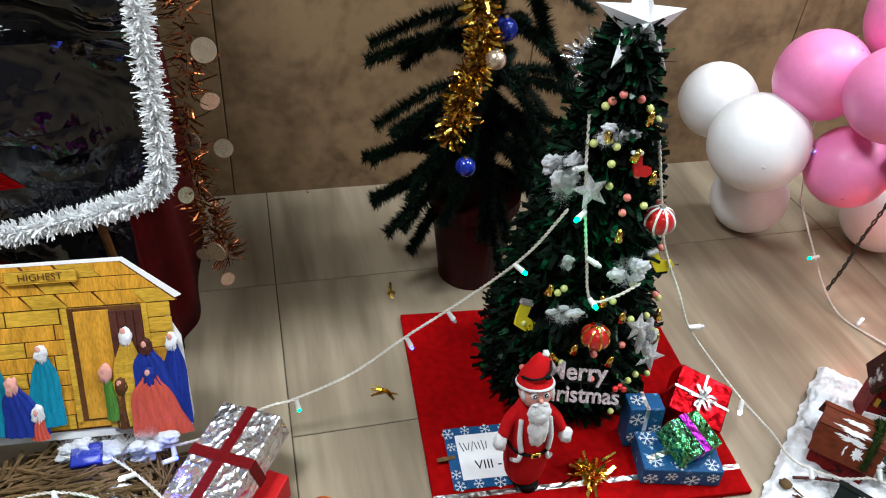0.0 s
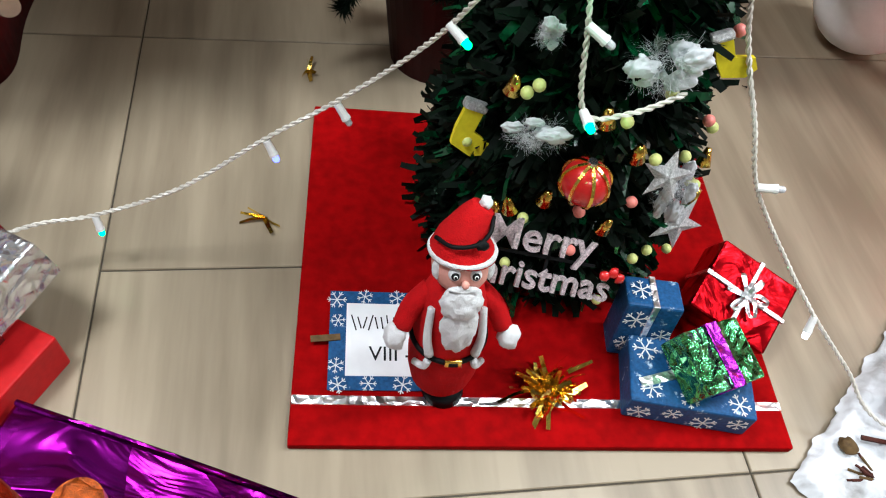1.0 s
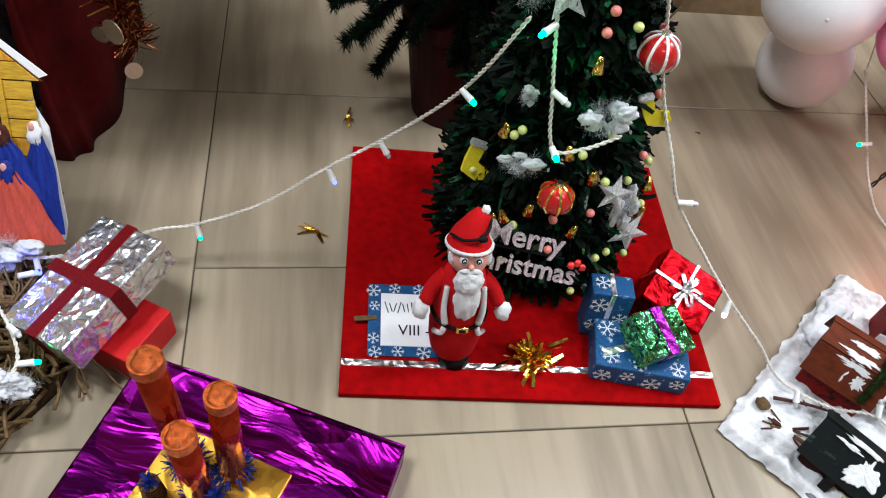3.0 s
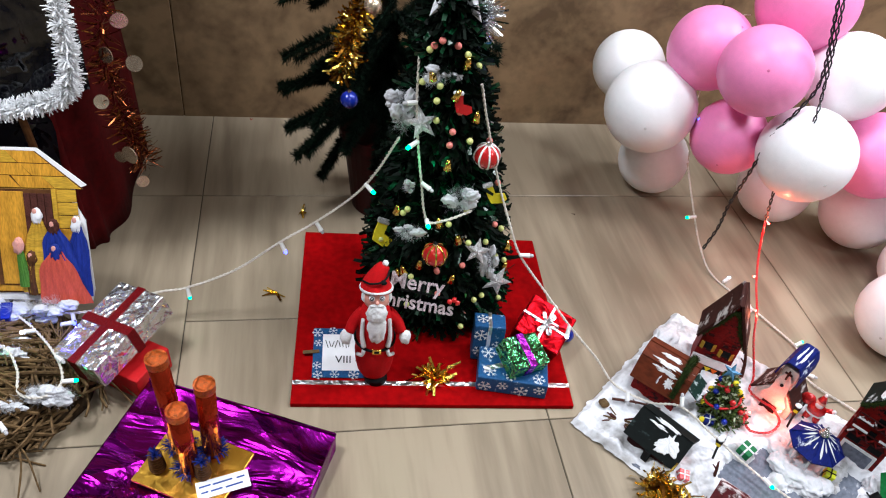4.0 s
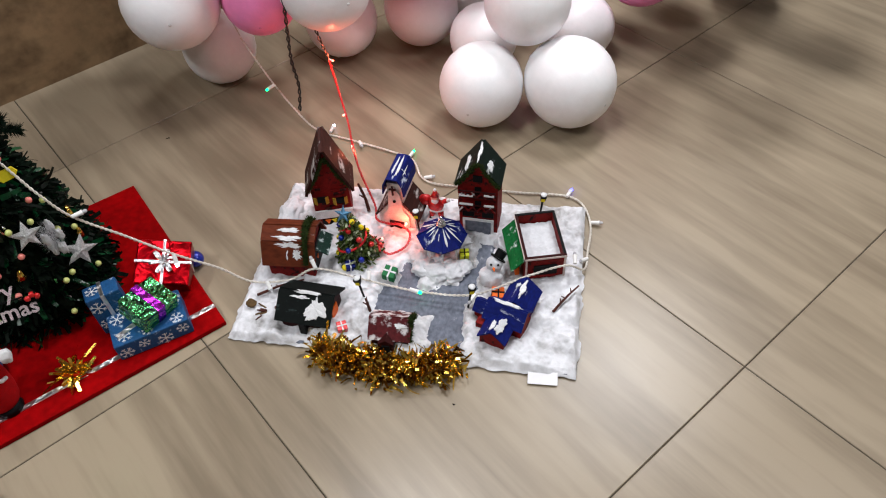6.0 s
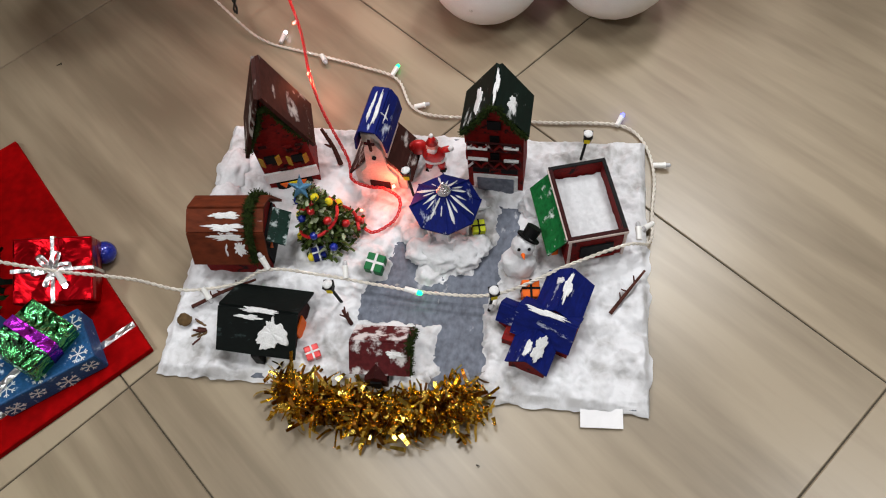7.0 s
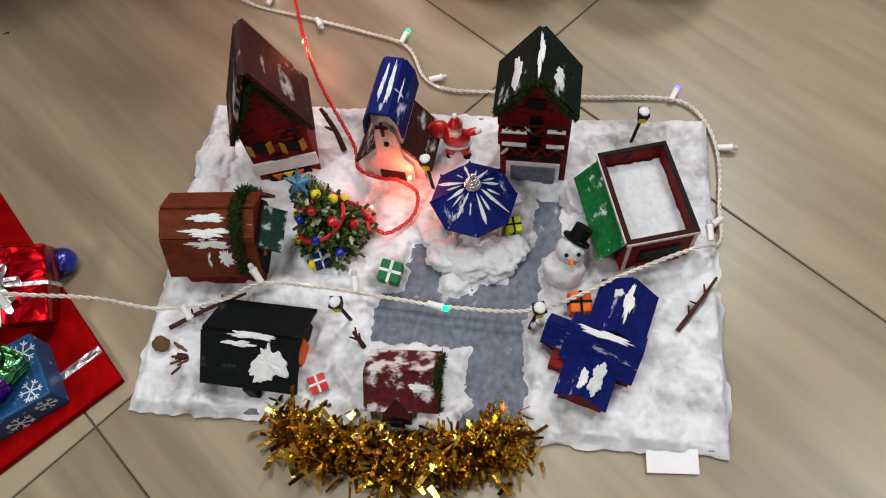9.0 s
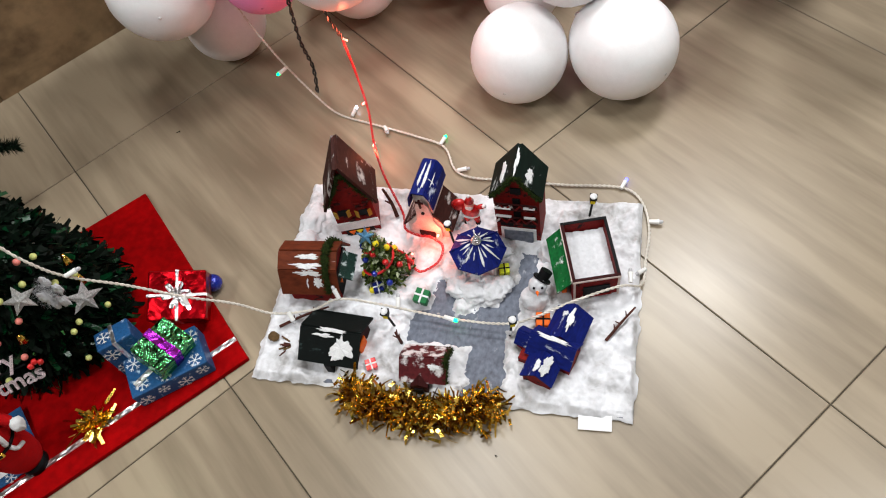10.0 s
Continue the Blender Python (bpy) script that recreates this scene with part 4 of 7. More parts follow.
def balloon_mesh(material):
    bm = bmesh.new()
    prof = []
    for k in range(17):
        a = math.pi * k / 16
        r, z = math.sin(a), -math.cos(a)
        if z < 0:
            z, r = z * 1.1, r * (1 - 0.10 * (-z) ** 2)
        prof.append((r, z))
    rows = []
    for r, z in prof:
        rows.append([bm.verts.new((r * math.cos(t), r * math.sin(t), z)) for t in (2 * math.pi * j / 32 for j in range(32))] if r > 1e-4 else [bm.verts.new((0, 0, z))])
    for a, b in zip(rows, rows[1:]):
        for j in range(32):
            q = [a[j % len(a)], a[(j + 1) % len(a)], b[(j + 1) % len(b)], b[j % len(b)]]
            q = list(dict.fromkeys(q))
            bm.faces.new(q)
    me = bpy.data.meshes.new("skin")
    bmesh.ops.recalc_face_normals(bm, faces=bm.faces)
    bm.to_mesh(me)
    bm.free()
    me.materials.append(material)
    me.polygons.foreach_set("use_smooth", [True] * len(me.polygons))
    bm = bmesh.new()
    cyl(bm, 0.035, 0.02, 0.1, pose(0, 0, -1.18), 10)
    cyl(bm, 0.06, 0.04, 0.035, pose(0, 0, -1.21), 10)
    kn = bpy.data.meshes.new("knot")
    bm.to_mesh(kn)
    bm.free()
    kn.materials.append(material)
    bm = bmesh.new()
    ball(bm, 0.035, pose(0, 0, 0.995), 8, 0, (1, 1, 0.5))
    tip = bpy.data.meshes.new("tip")
    bm.to_mesh(tip)
    bm.free()
    tip.materials.append(M_PURPLE_LATEX if material is M_PURPLE_LATEX else mat(material.name + "_tip", (0.65, 0.14, 0.32) if material is M_PINK_LATEX else (0.68, 0.66, 0.65), 0.4, size=60))
    return me, kn, tip


SKINS = {"w": balloon_mesh(M_WHITE_LATEX), "p": balloon_mesh(M_PINK_LATEX), "u": balloon_mesh(M_PURPLE_LATEX)}
COLOUR = {"w": "white", "p": "pink", "u": "dark purple"}


def balloon(c, x, y, z, r, core):
    r *= 0.94
    z = r * 1.03 if z < 0.14 else z
    way = Vector((x, y, z)) - Vector(core)
    q = way.normalized().to_track_quat("Z", "Y").to_matrix().to_4x4()
    b = thing("balloon", "glossy round %s latex balloon in a balloon garland" % COLOUR[c], "balloon", Matrix.Translation((x, y, z)) @ q @ Matrix.Scale(r, 4), "balloon garland")
    for nm, me in zip(("skin", "knot", "tip"), SKINS[c]):
        o = new(nm, me)
        o.parent = b


BALLOONS = [("w", 1.155, 1.979, 0.334, 0.105, 0), ("w", 1.141, 1.765, 0.331, 0.126, 0), ("w", 1.260, 1.859, 0.120, 0.107, 0), ("p", 1.250, 1.772, 0.497, 0.110, 0),
            ("p", 1.294, 1.598, 0.532, 0.111, 0), ("p", 1.327, 1.666, 0.309, 0.102, 0), ("p", 1.451, 1.765, 0.634, 0.127, 0), ("w", 1.560, 1.638, 0.505, 0.113, 0),
            ("w", 1.416, 1.491, 0.377, 0.119, 0), ("w", 1.584, 1.725, 0.120, 0.110, 0), ("p", 1.694, 1.574, 0.319, 0.117, 0), ("w", 1.786, 1.607, 0.120, 0.113, 0),
            ("p", 1.851, 1.710, 0.454, 0.102, 0), ("w", 1.839, 1.459, 0.352, 0.108, 0), ("p", 1.962, 1.525, 0.507, 0.123, 0), ("p", 2.071, 1.436, 0.327, 0.111, 0),
            ("w", 2.203, 1.494, 0.488, 0.123, 0), ("p", 2.301, 1.578, 0.193, 0.100, 0), ("w", 2.001, 1.622, 0.122, 0.100, 0), ("p", 2.331, 1.617, 0.426, 0.100, 0),
            ("w", 2.114, 1.763, 0.539, 0.105, 0), ("w", 2.238, 1.662, 0.598, 0.105, 0), ("p", 2.409, 1.674, 0.611, 0.105, 0), ("w", 2.783, 1.751, 0.609, 0.100, 0),
            ("w", 1.658, 1.213, 0.116, 0.114, 1), ("w", 1.819, 1.056, 0.124, 0.122, 1), ("w", 1.806, 1.205, 0.288, 0.114, 1), ("w", 1.826, 1.386, 0.112, 0.100, 1),
            ("w", 2.058, 1.234, 0.112, 0.098, 1), ("p", 2.286, 1.254, 0.414, 0.103, 2), ("p", 2.130, 1.023, 0.424, 0.107, 2), ("p", 2.245, 1.193, 0.225, 0.119, 2),
            ("w", 2.341, 1.072, 0.468, 0.109, 2), ("w", 2.290, 0.842, 0.472, 0.117, 2), ("w", 2.373, 1.052, 0.255, 0.112, 2), ("w", 2.643, 1.073, 0.142, 0.100, 2),
            ("w", 2.599, 1.029, 0.521, 0.105, 2), ("u", 2.652, 1.652, 0.117, 0.110, 2), ("u", 2.750, 1.551, 0.426, 0.110, 2), ("w", 2.525, 1.204, 0.609, 0.105, 2),
            ("w", 2.620, 0.853, 0.456, 0.110, 2)]
CORES = (((1.2, 1.82, 0.33), (1.45, 1.78, 0.4), (1.7, 1.75, 0.3), (2.0, 1.68, 0.35), (2.35, 1.65, 0.4)), ((1.815, 1.24, 0.14),), ((2.35, 1.1, 0.35), (2.5, 1.2, 0.35)))
for c, x, y, z, r, g in BALLOONS:
    core = min(CORES[g], key=lambda q: (Vector(q) - Vector((x, y, z))).length)
    balloon(c, x, y, z, r, (core[0], core[1] + 0.06, core[2]))
mark()

# ---- toy village on its board ----
VPLAN = Matrix.Translation((0.784, 1.045, 0)) @ pose(0, 0, 0, 0, 0, -48.8)
VM = place("village") @ VPLAN
VW, VD, VZ = 0.722, 0.468, 0.014


def V(u, v, z=0.0):
    return VM @ Vector((u, v, z))


def at(u, v, z=VZ, turn=0.0):
    return VM @ pose(u, v, z, 0, 0, turn)


bm = bmesh.new()
box(bm, VW - 0.012, VD - 0.012, 0.008, pose(VW / 2, VD / 2, 0), 0.002)
vboard = tagged(part("village_board", bm, M_ROAD), "thin card board painted grey, under the toy village", "board")
vboard.matrix_basis = VM


STREETS = ((0.415, 0.487, -0.05, 0.2), (0.29, 0.487, 0.108, 0.178), (0.325, 0.37, 0.17, 0.245), (0.455, 0.5, 0.17, 0.26), (0.485, 0.525, 0.24, 0.33))


def street_gap(u, v):
    """Distance from the bare grey streets between the cotton, less than nought on them."""
    w = 0.011 * noise.noise(Vector((u * 38, v * 38, 0))) + 0.006 * noise.noise(Vector((u * 90, v * 90, 3))) + 0.003 * noise.noise(Vector((u * 210, v * 210, 3)))
    best = 1.0
    for a, b, c, d in STREETS:
        x, y = abs(u - (a + b) / 2) - (b - a) / 2, abs(v - (c + d) / 2) - (d - c) / 2
        best = min(best, math.hypot(max(x, 0), max(y, 0)) + min(max(x, y), 0))
    return best + w


NX, NY = 320, 210
verts, faces, gaps = [], [], []
for j in range(NY + 1):
    for i in range(NX + 1):
        u, v = VW * i / NX, VD * j / NY
        edge = min(u, v, VW - u, VD - v)
        wob = 0.010 * noise.noise(Vector((u * 24, v * 24, 1))) + 0.006 * noise.noise(Vector((u * 60, v * 60, 5)))
        h = 0.021 - 0.011 * max(0, noise.noise(Vector((u * 21 + 4, v * 21, 17)))) + 0.012 * noise.noise(Vector((u * 16, v * 16, 9))) + 0.0085 * noise.noise(Vector((u * 45, v * 45, 2))) + 0.0032 * noise.noise(Vector((u * 120, v * 120, 6))) + 0.001 * noise.noise(Vector((u * 260, v * 260, 8)))
        g = street_gap(u, v)
        gaps.append(g)
        if edge > 0.014:
            h = max(h, 0.0135)
        k = min(max(g / 0.02, 0), 1)
        h = 0.0085 + (h - 0.0085) * math.sqrt(k * (2 - k)) + min(g, 0) * 0.3
        if edge < 0.012:
            h = h * (0.25 + 0.75 * edge / 0.012)
        k = 1 if edge < 0.001 else 0
        verts.append((u + k * wob, v + k * wob * 0.8, max(h, 0.002)))
for j in range(NY):
    for i in range(NX):
        a = j * (NX + 1) + i
        if gaps[a] > -0.007:
            faces.append((a, a + 1, a + NX + 2, a + NX + 1))
me = bpy.data.meshes.new("cotton_snow")
me.from_pydata(verts, [], faces)
me.materials.append(M_SNOW)
me.polygons.foreach_set("use_smooth", [True] * len(me.polygons))
snow = tagged(new("cotton_snow", me), "white cotton wool laid as snow on the village board", "cotton snow")
snow.matrix_basis = VM
for i, (u, v, r, sq) in enumerate(((0.375, 0.232, 0.026, (1, 1, 0.6)), (0.405, 0.222, 0.028, (1.2, 0.9, 0.6)), (0.44, 0.228, 0.027, (1, 1, 0.6)), (0.462, 0.245, 0.02, (1, 1, 0.6)),
                                   (0.36, 0.26, 0.022, (1, 1, 0.5)), (0.43, 0.335, 0.035, (1.3, 0.9, 0.4)), (0.55, 0.33, 0.03, (1, 1, 0.5)), (0.03, 0.3, 0.035, (0.7, 1.3, 0.6)), (0.03, 0.36, 0.035, (0.8, 1.3, 0.6)))):
    bm = bmesh.new()
    lump(bm, r, sq, None, i + 20, 0.3, 4)
    t = tagged(part("cotton_tuft", bm, M_COTTON), "soft white cotton wool heap on the toy village", "cotton", "village cotton")
    t.matrix_basis = at(u, v, 0.018)


def roof_pair(h, w, d, wall, ridge, over, thick, material, label=""):
    """Two sloping roof slabs with the ridge along local y."""
    for s in (-1, 1):
        bm = bmesh.new()
        a, b = Vector((s * (w / 2 + over), 0, wall - over * (ridge - wall) / (w / 2))), Vector((0, 0, ridge))
        n = Vector((s * (ridge - wall), 0, w / 2)).normalized() * thick
        y0, y1 = -d / 2 - over, d / 2 + over
        p = [a, b, b + n, a + n]
        lo = [bm.verts.new((q.x, y0, q.z)) for q in p]
        hi = [bm.verts.new((q.x, y1, q.z)) for q in p]
        bm.faces.new(lo)
        bm.faces.new(hi[::-1])
        for k in range(4):
            bm.faces.new((lo[k], hi[k], hi[(k + 1) % 4], lo[(k + 1) % 4]))
        bmesh.ops.recalc_face_normals(bm, faces=bm.faces)
        part("roof_slab", bm, material, h, label)


def gable_body(h, w, d, wall, ridge, material, name="wall"):
    bm = bmesh.new()
    plate(bm, [(-w / 2, 0), (w / 2, 0), (w / 2, wall), (0, ridge), (-w / 2, wall)], d, pose(0, -d / 2, 0))
    return part(name, bm, material, h)


def moss_edge(h, w, d, wall, ridge, over, side=-1, seed=1):
    """A furry moss string along the front gable."""
    y = side * (d / 2 + over)
    run = bend([(-(w / 2 + over), y, wall - over), (-w / 4, y, (wall + ridge) / 2), (0, y, ridge + 0.003), (w / 4, y, (wall + ridge) / 2), (w / 2 + over, y, wall - over)], 6)
    strips("moss_trim", sprays(run, 900, 0.003, seed), M_MOSS, h, 0.0055, 0.0014, 0.4, seed, "stuff")
    bm = bmesh.new()
    tube(bm, run, 0.0034, 6)
    part("moss_cord", bm, M_MOSS, h)


def snow_dab(h, sx, sy, m, seed=0, point=0.0):
    """One smear of thick white paint with a ragged rim; point narrows it towards +x."""
    bm = bmesh.new()
    rim, mid, top = [], [], []
    for a in range(72):
        t = 2 * math.pi * a / 72
        c, s = math.cos(t), math.sin(t)
        r = 0.85 + 0.5 * noise.noise(Vector((c * 1.6, s * 1.6, seed * 1.7))) + 0.3 * noise.noise(Vector((c * 3.5, s * 3.5, seed))) + 0.12 * noise.noise(Vector((c * 13, s * 13, seed + 4)))
        x, y = sx * r * c, sy * r * s * (1 - point * c)
        rim.append(bm.verts.new((x, y, -0.001)))
        mid.append(bm.verts.new((x * 0.96, y * 0.96, 0.0007)))
        top.append(bm.verts.new((x * 0.5, y * 0.5, 0.0011 + 0.0006 * noise.noise(Vector((c * 3, s * 3, seed))))))
    c = bm.verts.new((0, 0, 0.0013))
    for a in range(72):
        z = (a + 1) % 72
        bm.faces.new((rim[a], rim[z], mid[z], mid[a]))
        bm.faces.new((mid[a], mid[z], top[z], top[a]))
        bm.faces.new((top[a], top[z], c))
    o = part("snow_dab", bm, M_WHITE_PAINT, h, "dab of white paint")
    o.matrix_basis = m


def panel(h, name, sx, sz, x, z, y, material, thick=0.003, label=""):
    bm = bmesh.new()
    box(bm, sx, thick, sz, pose(x, y, z), 0.0006)
    return part(name, bm, material, h, label)


GROUP = "toy houses"
# tall steep house
h = thing("toy_house", "tall red card toy house with steep bark roof and moss trim", "toy house", at(0.135, 0.377, VZ, 17), GROUP)
gable_body(h, 0.084, 0.07, 0.122, 0.215, M_HOUSE_RED)
roof_pair(h, 0.084, 0.07, 0.122, 0.226, 0.008, 0.006, M_ROOF_BARK)
moss_edge(h, 0.084, 0.066, 0.118, 0.2, 0.006, -1, 31)
panel(h, "band", 0.088, 0.024, 0, 0.024, -0.0375, M_WHITE_PAINT, 0.004)
panel(h, "door", 0.06, 0.02, 0, 0.001, -0.0385, M_BLACK)
for x, z in ((-0.022, 0.075), (0.02, 0.068)):
    w = panel(h, "window", 0.018, 0.018, x, z, -0.0385, M_BLACK)
    for s in (-1, 1):
        bm = bmesh.new()
        box(bm, 0.008, 0.002, 0.02, pose(x + s * 0.013, -0.043, z, 0, 0, s * 35))
        part("shutter", bm, M_WINDOW, h)
for k in range(3):
    bm = bmesh.new()
    plate(bm, [(-0.007, 0), (0.007, 0), (0, -0.012)], 0.002, pose(-0.016 + 0.015 * k, -0.043, 0.022))
    part("pennant", bm, (M_ORANGE, M_YELLOW, M_ORANGE)[k], h)
rng = random.Random(17)
for k in range(16):
    panel(h, "brick", 0.013, 0.006, rng.uniform(-0.033, 0.033), 0.05 + 0.009 * (k % 9), -0.0378, M_HOUSE_DARK if k % 2 else M_HOUSE_RED, 0.0022)

# brown barn, ridge across
h = thing("toy_house", "squat toy barn with a brown painted roof and mossy gable", "toy house", at(0.09, 0.222, VZ, 4) @ pose(0, 0, 0, 0, 0, -90), GROUP)
W, D = 0.096, 0.1
bm = bmesh.new()
plate(bm, [(-W / 2, 0), (W / 2, 0), (W / 2, 0.05), (W * 0.3, 0.09), (0, 0.105), (-W * 0.3, 0.09), (-W / 2, 0.05)], D, pose(0, -D / 2, 0))
part("wall", bm, M_HOUSE_RED, h)
ROOFP = [(-W / 2 - 0.008, 0.044), (-W * 0.32, 0.094), (0, 0.11), (W * 0.32, 0.094), (W / 2 + 0.008, 0.044)]
for (xa, za), (xb, zb) in zip(ROOFP, ROOFP[1:]):
    bm = bmesh.new()
    n = Vector((-(zb - za), 0, xb - xa)).normalized() * 0.004
    plate(bm, [(xa, za), (xb, zb), (xb + n.x, zb + n.z), (xa + n.x, za + n.z)], D + 0.018, pose(0, -D / 2 - 0.009, 0))
    part("roof_slab", bm, M_ROOF_BROWN, h)
run = bend([(x, D / 2 - 0.012, z + 0.006) for x, z in ROOFP], 5)
strips("moss_trim", sprays(run, 1500, 0.006, 33), M_MOSS, h, 0.006, 0.0016, 0.4, 33, "stuff")
bm = bmesh.new()
tube(bm, run, 0.006, 6)
part("moss_cord", bm, M_MOSS, h)
panel(h, "gable", W * 0.8, 0.06, 0, 0.01, D / 2 + 0.002, M_BLACK)
bm = bmesh.new()
box(bm, W * 0.62, 0.03, 0.003, pose(0.004, D / 2 + 0.02, 0.066, -32, 0, 0), 0.0006)
part("awning", bm, M_AWNING_DARK, h, "dark green awning dusted white")
for k in range(4):
    bm = bmesh.new()
    plate(bm, [(-0.006, 0), (0.006, 0), (0, -0.011)], 0.002, pose(-0.028 + 0.018 * k, D / 2 + 0.006, 0.05))
    part("pennant", bm, (M_YELLOW, M_ORANGE)[k % 2], h)
snow_dab(h, 0.006, 0.028, pose(0.011, 0.002, 0.1095, 0, 27, 0), 4)
snow_dab(h, 0.007, 0.03, pose(0.0265, 0.0, 0.1015, 0, 27, 0), 5)
snow_dab(h, 0.01, 0.036, pose(0.0365, 0.003, 0.0895, 0, 63, 0), 6)
snow_dab(h, 0.021, 0.015, pose(0.045, 0.019, 0.0725, 0, 63, 0), 3, -0.3)
snow_dab(h, 0.016, 0.004, pose(0.0465, -0.004, 0.069, 0, 63, -14), 55)

# chapel
h = thing("toy_chapel", "small plastered toy chapel with a blue tower roof", "toy house", at(0.298, 0.385, VZ, -6), GROUP)
gable_body(h, 0.085, 0.075, 0.04, 0.095, M_PLASTER_PINK)
roof_pair(h, 0.085, 0.06, 0.042, 0.1, 0.008, 0.004, M_ROOF_BARK)
bm = bmesh.new()
box(bm, 0.036, 0.07, 0.138, pose(0, 0.0, 0), 0.002)
part("tower", bm, M_PLASTER_PINK, h)
bm = bmesh.new()
plate(bm, [(-0.03, 0), (0.03, 0), (0.03, 0.045), (0.018, 0.062), (0.014, 0.11), (0, 0.135), (-0.014, 0.11), (-0.018, 0.062), (-0.03, 0.045)], 0.004, pose(0, -0.0425, 0))
part("facade", bm, M_PLASTER_PINK, h, "pale plastered bottle-shaped front")
BARREL = [(-0.023, 0.112), (-0.0205, 0.138), (-0.012, 0.156), (0.012, 0.156), (0.0205, 0.138), (0.023, 0.112)]
for (xa, za), (xb, zb) in zip(BARREL, BARREL[1:]):
    bm = bmesh.new()
    n = Vector((-(zb - za), 0, xb - xa)).normalized() * 0.003
    plate(bm, [(xa, za), (xb, zb), (xb + n.x, zb + n.z), (xa + n.x, za + n.z)], 0.088, pose(0, -0.046, 0))
    part("tower_roof", bm, M_ROOF_BLUE, h, "blue painted roof with snow streaks")
for x, wd, ln, seed in ((-0.0055, 0.0028, 0.032, 51), (0.0045, 0.003, 0.034, 52)):
    snow_dab(h, wd, ln, pose(x, -0.002, 0.1592), seed)
snow_dab(h, 0.009, 0.003, pose(0.0165, -0.008, 0.1515, 0, 64, 0), 53)
snow_dab(h, 0.0025, 0.02, pose(0.0165, -0.004, 0.1515, 0, 64, 0), 54)
panel(h, "door", 0.034, 0.03, 0, 0, -0.045, M_HOUSE_DARK)
bm = bmesh.new()
cyl(bm, 0.0035, 0.0035, 0.003, pose(0, -0.0425, 0.092, 90, 0, 0), 12)
part("round_window", bm, M_BLACK, h)
bm = bmesh.new()
box(bm, 0.004, 0.003, 0.026, pose(0, -0.0475, 0.115))
box(bm, 0.016, 0.003, 0.004, pose(0, -0.0475, 0.13))
part("cross", bm, M_HOUSE_DARK, h)

# tall house with balconies
h = thing("toy_house", "three-storey red toy house with balconies and snowy green roof", "toy house", at(0.482, 0.385, VZ, -2), GROUP)
gable_body(h, 0.086, 0.07, 0.158, 0.214, M_HOUSE_RED)
roof_pair(h, 0.086, 0.07, 0.16, 0.219, 0.004, 0.005, M_ROOF_GREEN)
moss_edge(h, 0.086, 0.07, 0.16, 0.216, 0.005, -1, 35)
panel(h, "shop_front", 0.07, 0.05, 0, 0.003, -0.037, M_WHITE_PAINT, 0.003, "white painted panel")
panel(h, "shop_pane", 0.058, 0.038, 0, 0.009, -0.0395, M_ROAD, 0.002)
for x in (-0.022, 0.022):
    panel(h, "window", 0.026, 0.018, x, 0.06, -0.037, M_BLACK)
for z in (0.086, 0.128):
    panel(h, "balcony_floor", 0.08, 0.003, 0, z, -0.043, M_HOUSE_DARK, 0.012)
    panel(h, "balcony_rail", 0.08, 0.0026, 0, z + 0.018, -0.048, M_HOUSE_DARK, 0.003)
    panel(h, "doorway", 0.014, 0.02, 0, z + 0.003, -0.037, M_BLACK)
    for k, (x, wd) in enumerate(((-0.024, 0.03), (0.026, 0.022))):
        panel(h, "snow_ledge", wd, 0.0035, x, z + (0.0205 if z < 0.1 else 0.0045 * (k + 1)), -0.0485, M_WHITE_PAINT, 0.0045)
    for k in range(8):
        bm = bmesh.new()
        box(bm, 0.0028, 0.0025, 0.021, pose(-0.034 + 0.0097 * k + (0.006 if k % 2 else -0.006), -0.048, z, 0, (-35 if k % 2 else 35), 0))
        part("rail_slat", bm, M_HOUSE_RED if k % 3 else M_ROOF_MAROON, h)
    bm = bmesh.new()
    box(bm, 0.004, 0.016, 0.022, pose(-0.0445, -0.02, z - 0.01), 0.0008)
    part("side_sill", bm, M_HOUSE_RED, h)
panel(h, "attic_window", 0.02, 0.018, 0, 0.166, -0.037, M_BLACK)
snow_dab(h, 0.009, 0.024, pose(-0.025, -0.006, 0.1945, 0, -53, 0), 7, 0.5)
snow_dab(h, 0.01, 0.016, pose(0.024, -0.012, 0.1955, 0, 53, 0), 8)
snow_dab(h, 0.004, 0.034, pose(0.001, -0.005, 0.2255, 0, 0, 0), 9)

# open box building
h = thing("toy_shop", "open-topped dark red toy shop filled with cotton snow, green awning", "toy house", at(0.622, 0.30, VZ, 15.5), GROUP)
W, D, H2 = 0.088, 0.128, 0.072
for nm, sx, sy, x, y in (("wall", W, 0.005, 0, -D / 2), ("wall", W, 0.005, 0, D / 2), ("wall", 0.005, D - 0.006, -W / 2 + 0.0025, 0), ("wall", 0.005, D - 0.006, W / 2 - 0.0025, 0)):
    bm = bmesh.new()
    box(bm, sx, sy, H2, pose(x, y, 0), 0.0006)
    part(nm, bm, M_HOUSE_RED, h)
    bm = bmesh.new()
    box(bm, sx + 0.001, sy + 0.001, 0.002, pose(x, y, H2 + 0.0004), 0.0005)
    part("rim", bm, M_BLACK if x > 0 or y > 0 else M_HOUSE_DARK, h)
bm = bmesh.new()
r = bmesh.ops.create_grid(bm, x_segments=24, y_segments=34, size=0.5)
for vv in bm.verts:
    vv.co = Vector((vv.co.x * (W - 0.012), vv.co.y * (D - 0.01), H2 - 0.024 + 0.004 * noise.noise(vv.co * 9) + 0.002 * noise.noise(vv.co * 30)))
part("snow_fill", bm, M_COTTON, h, "cotton snow fill", True)
bm = bmesh.new()
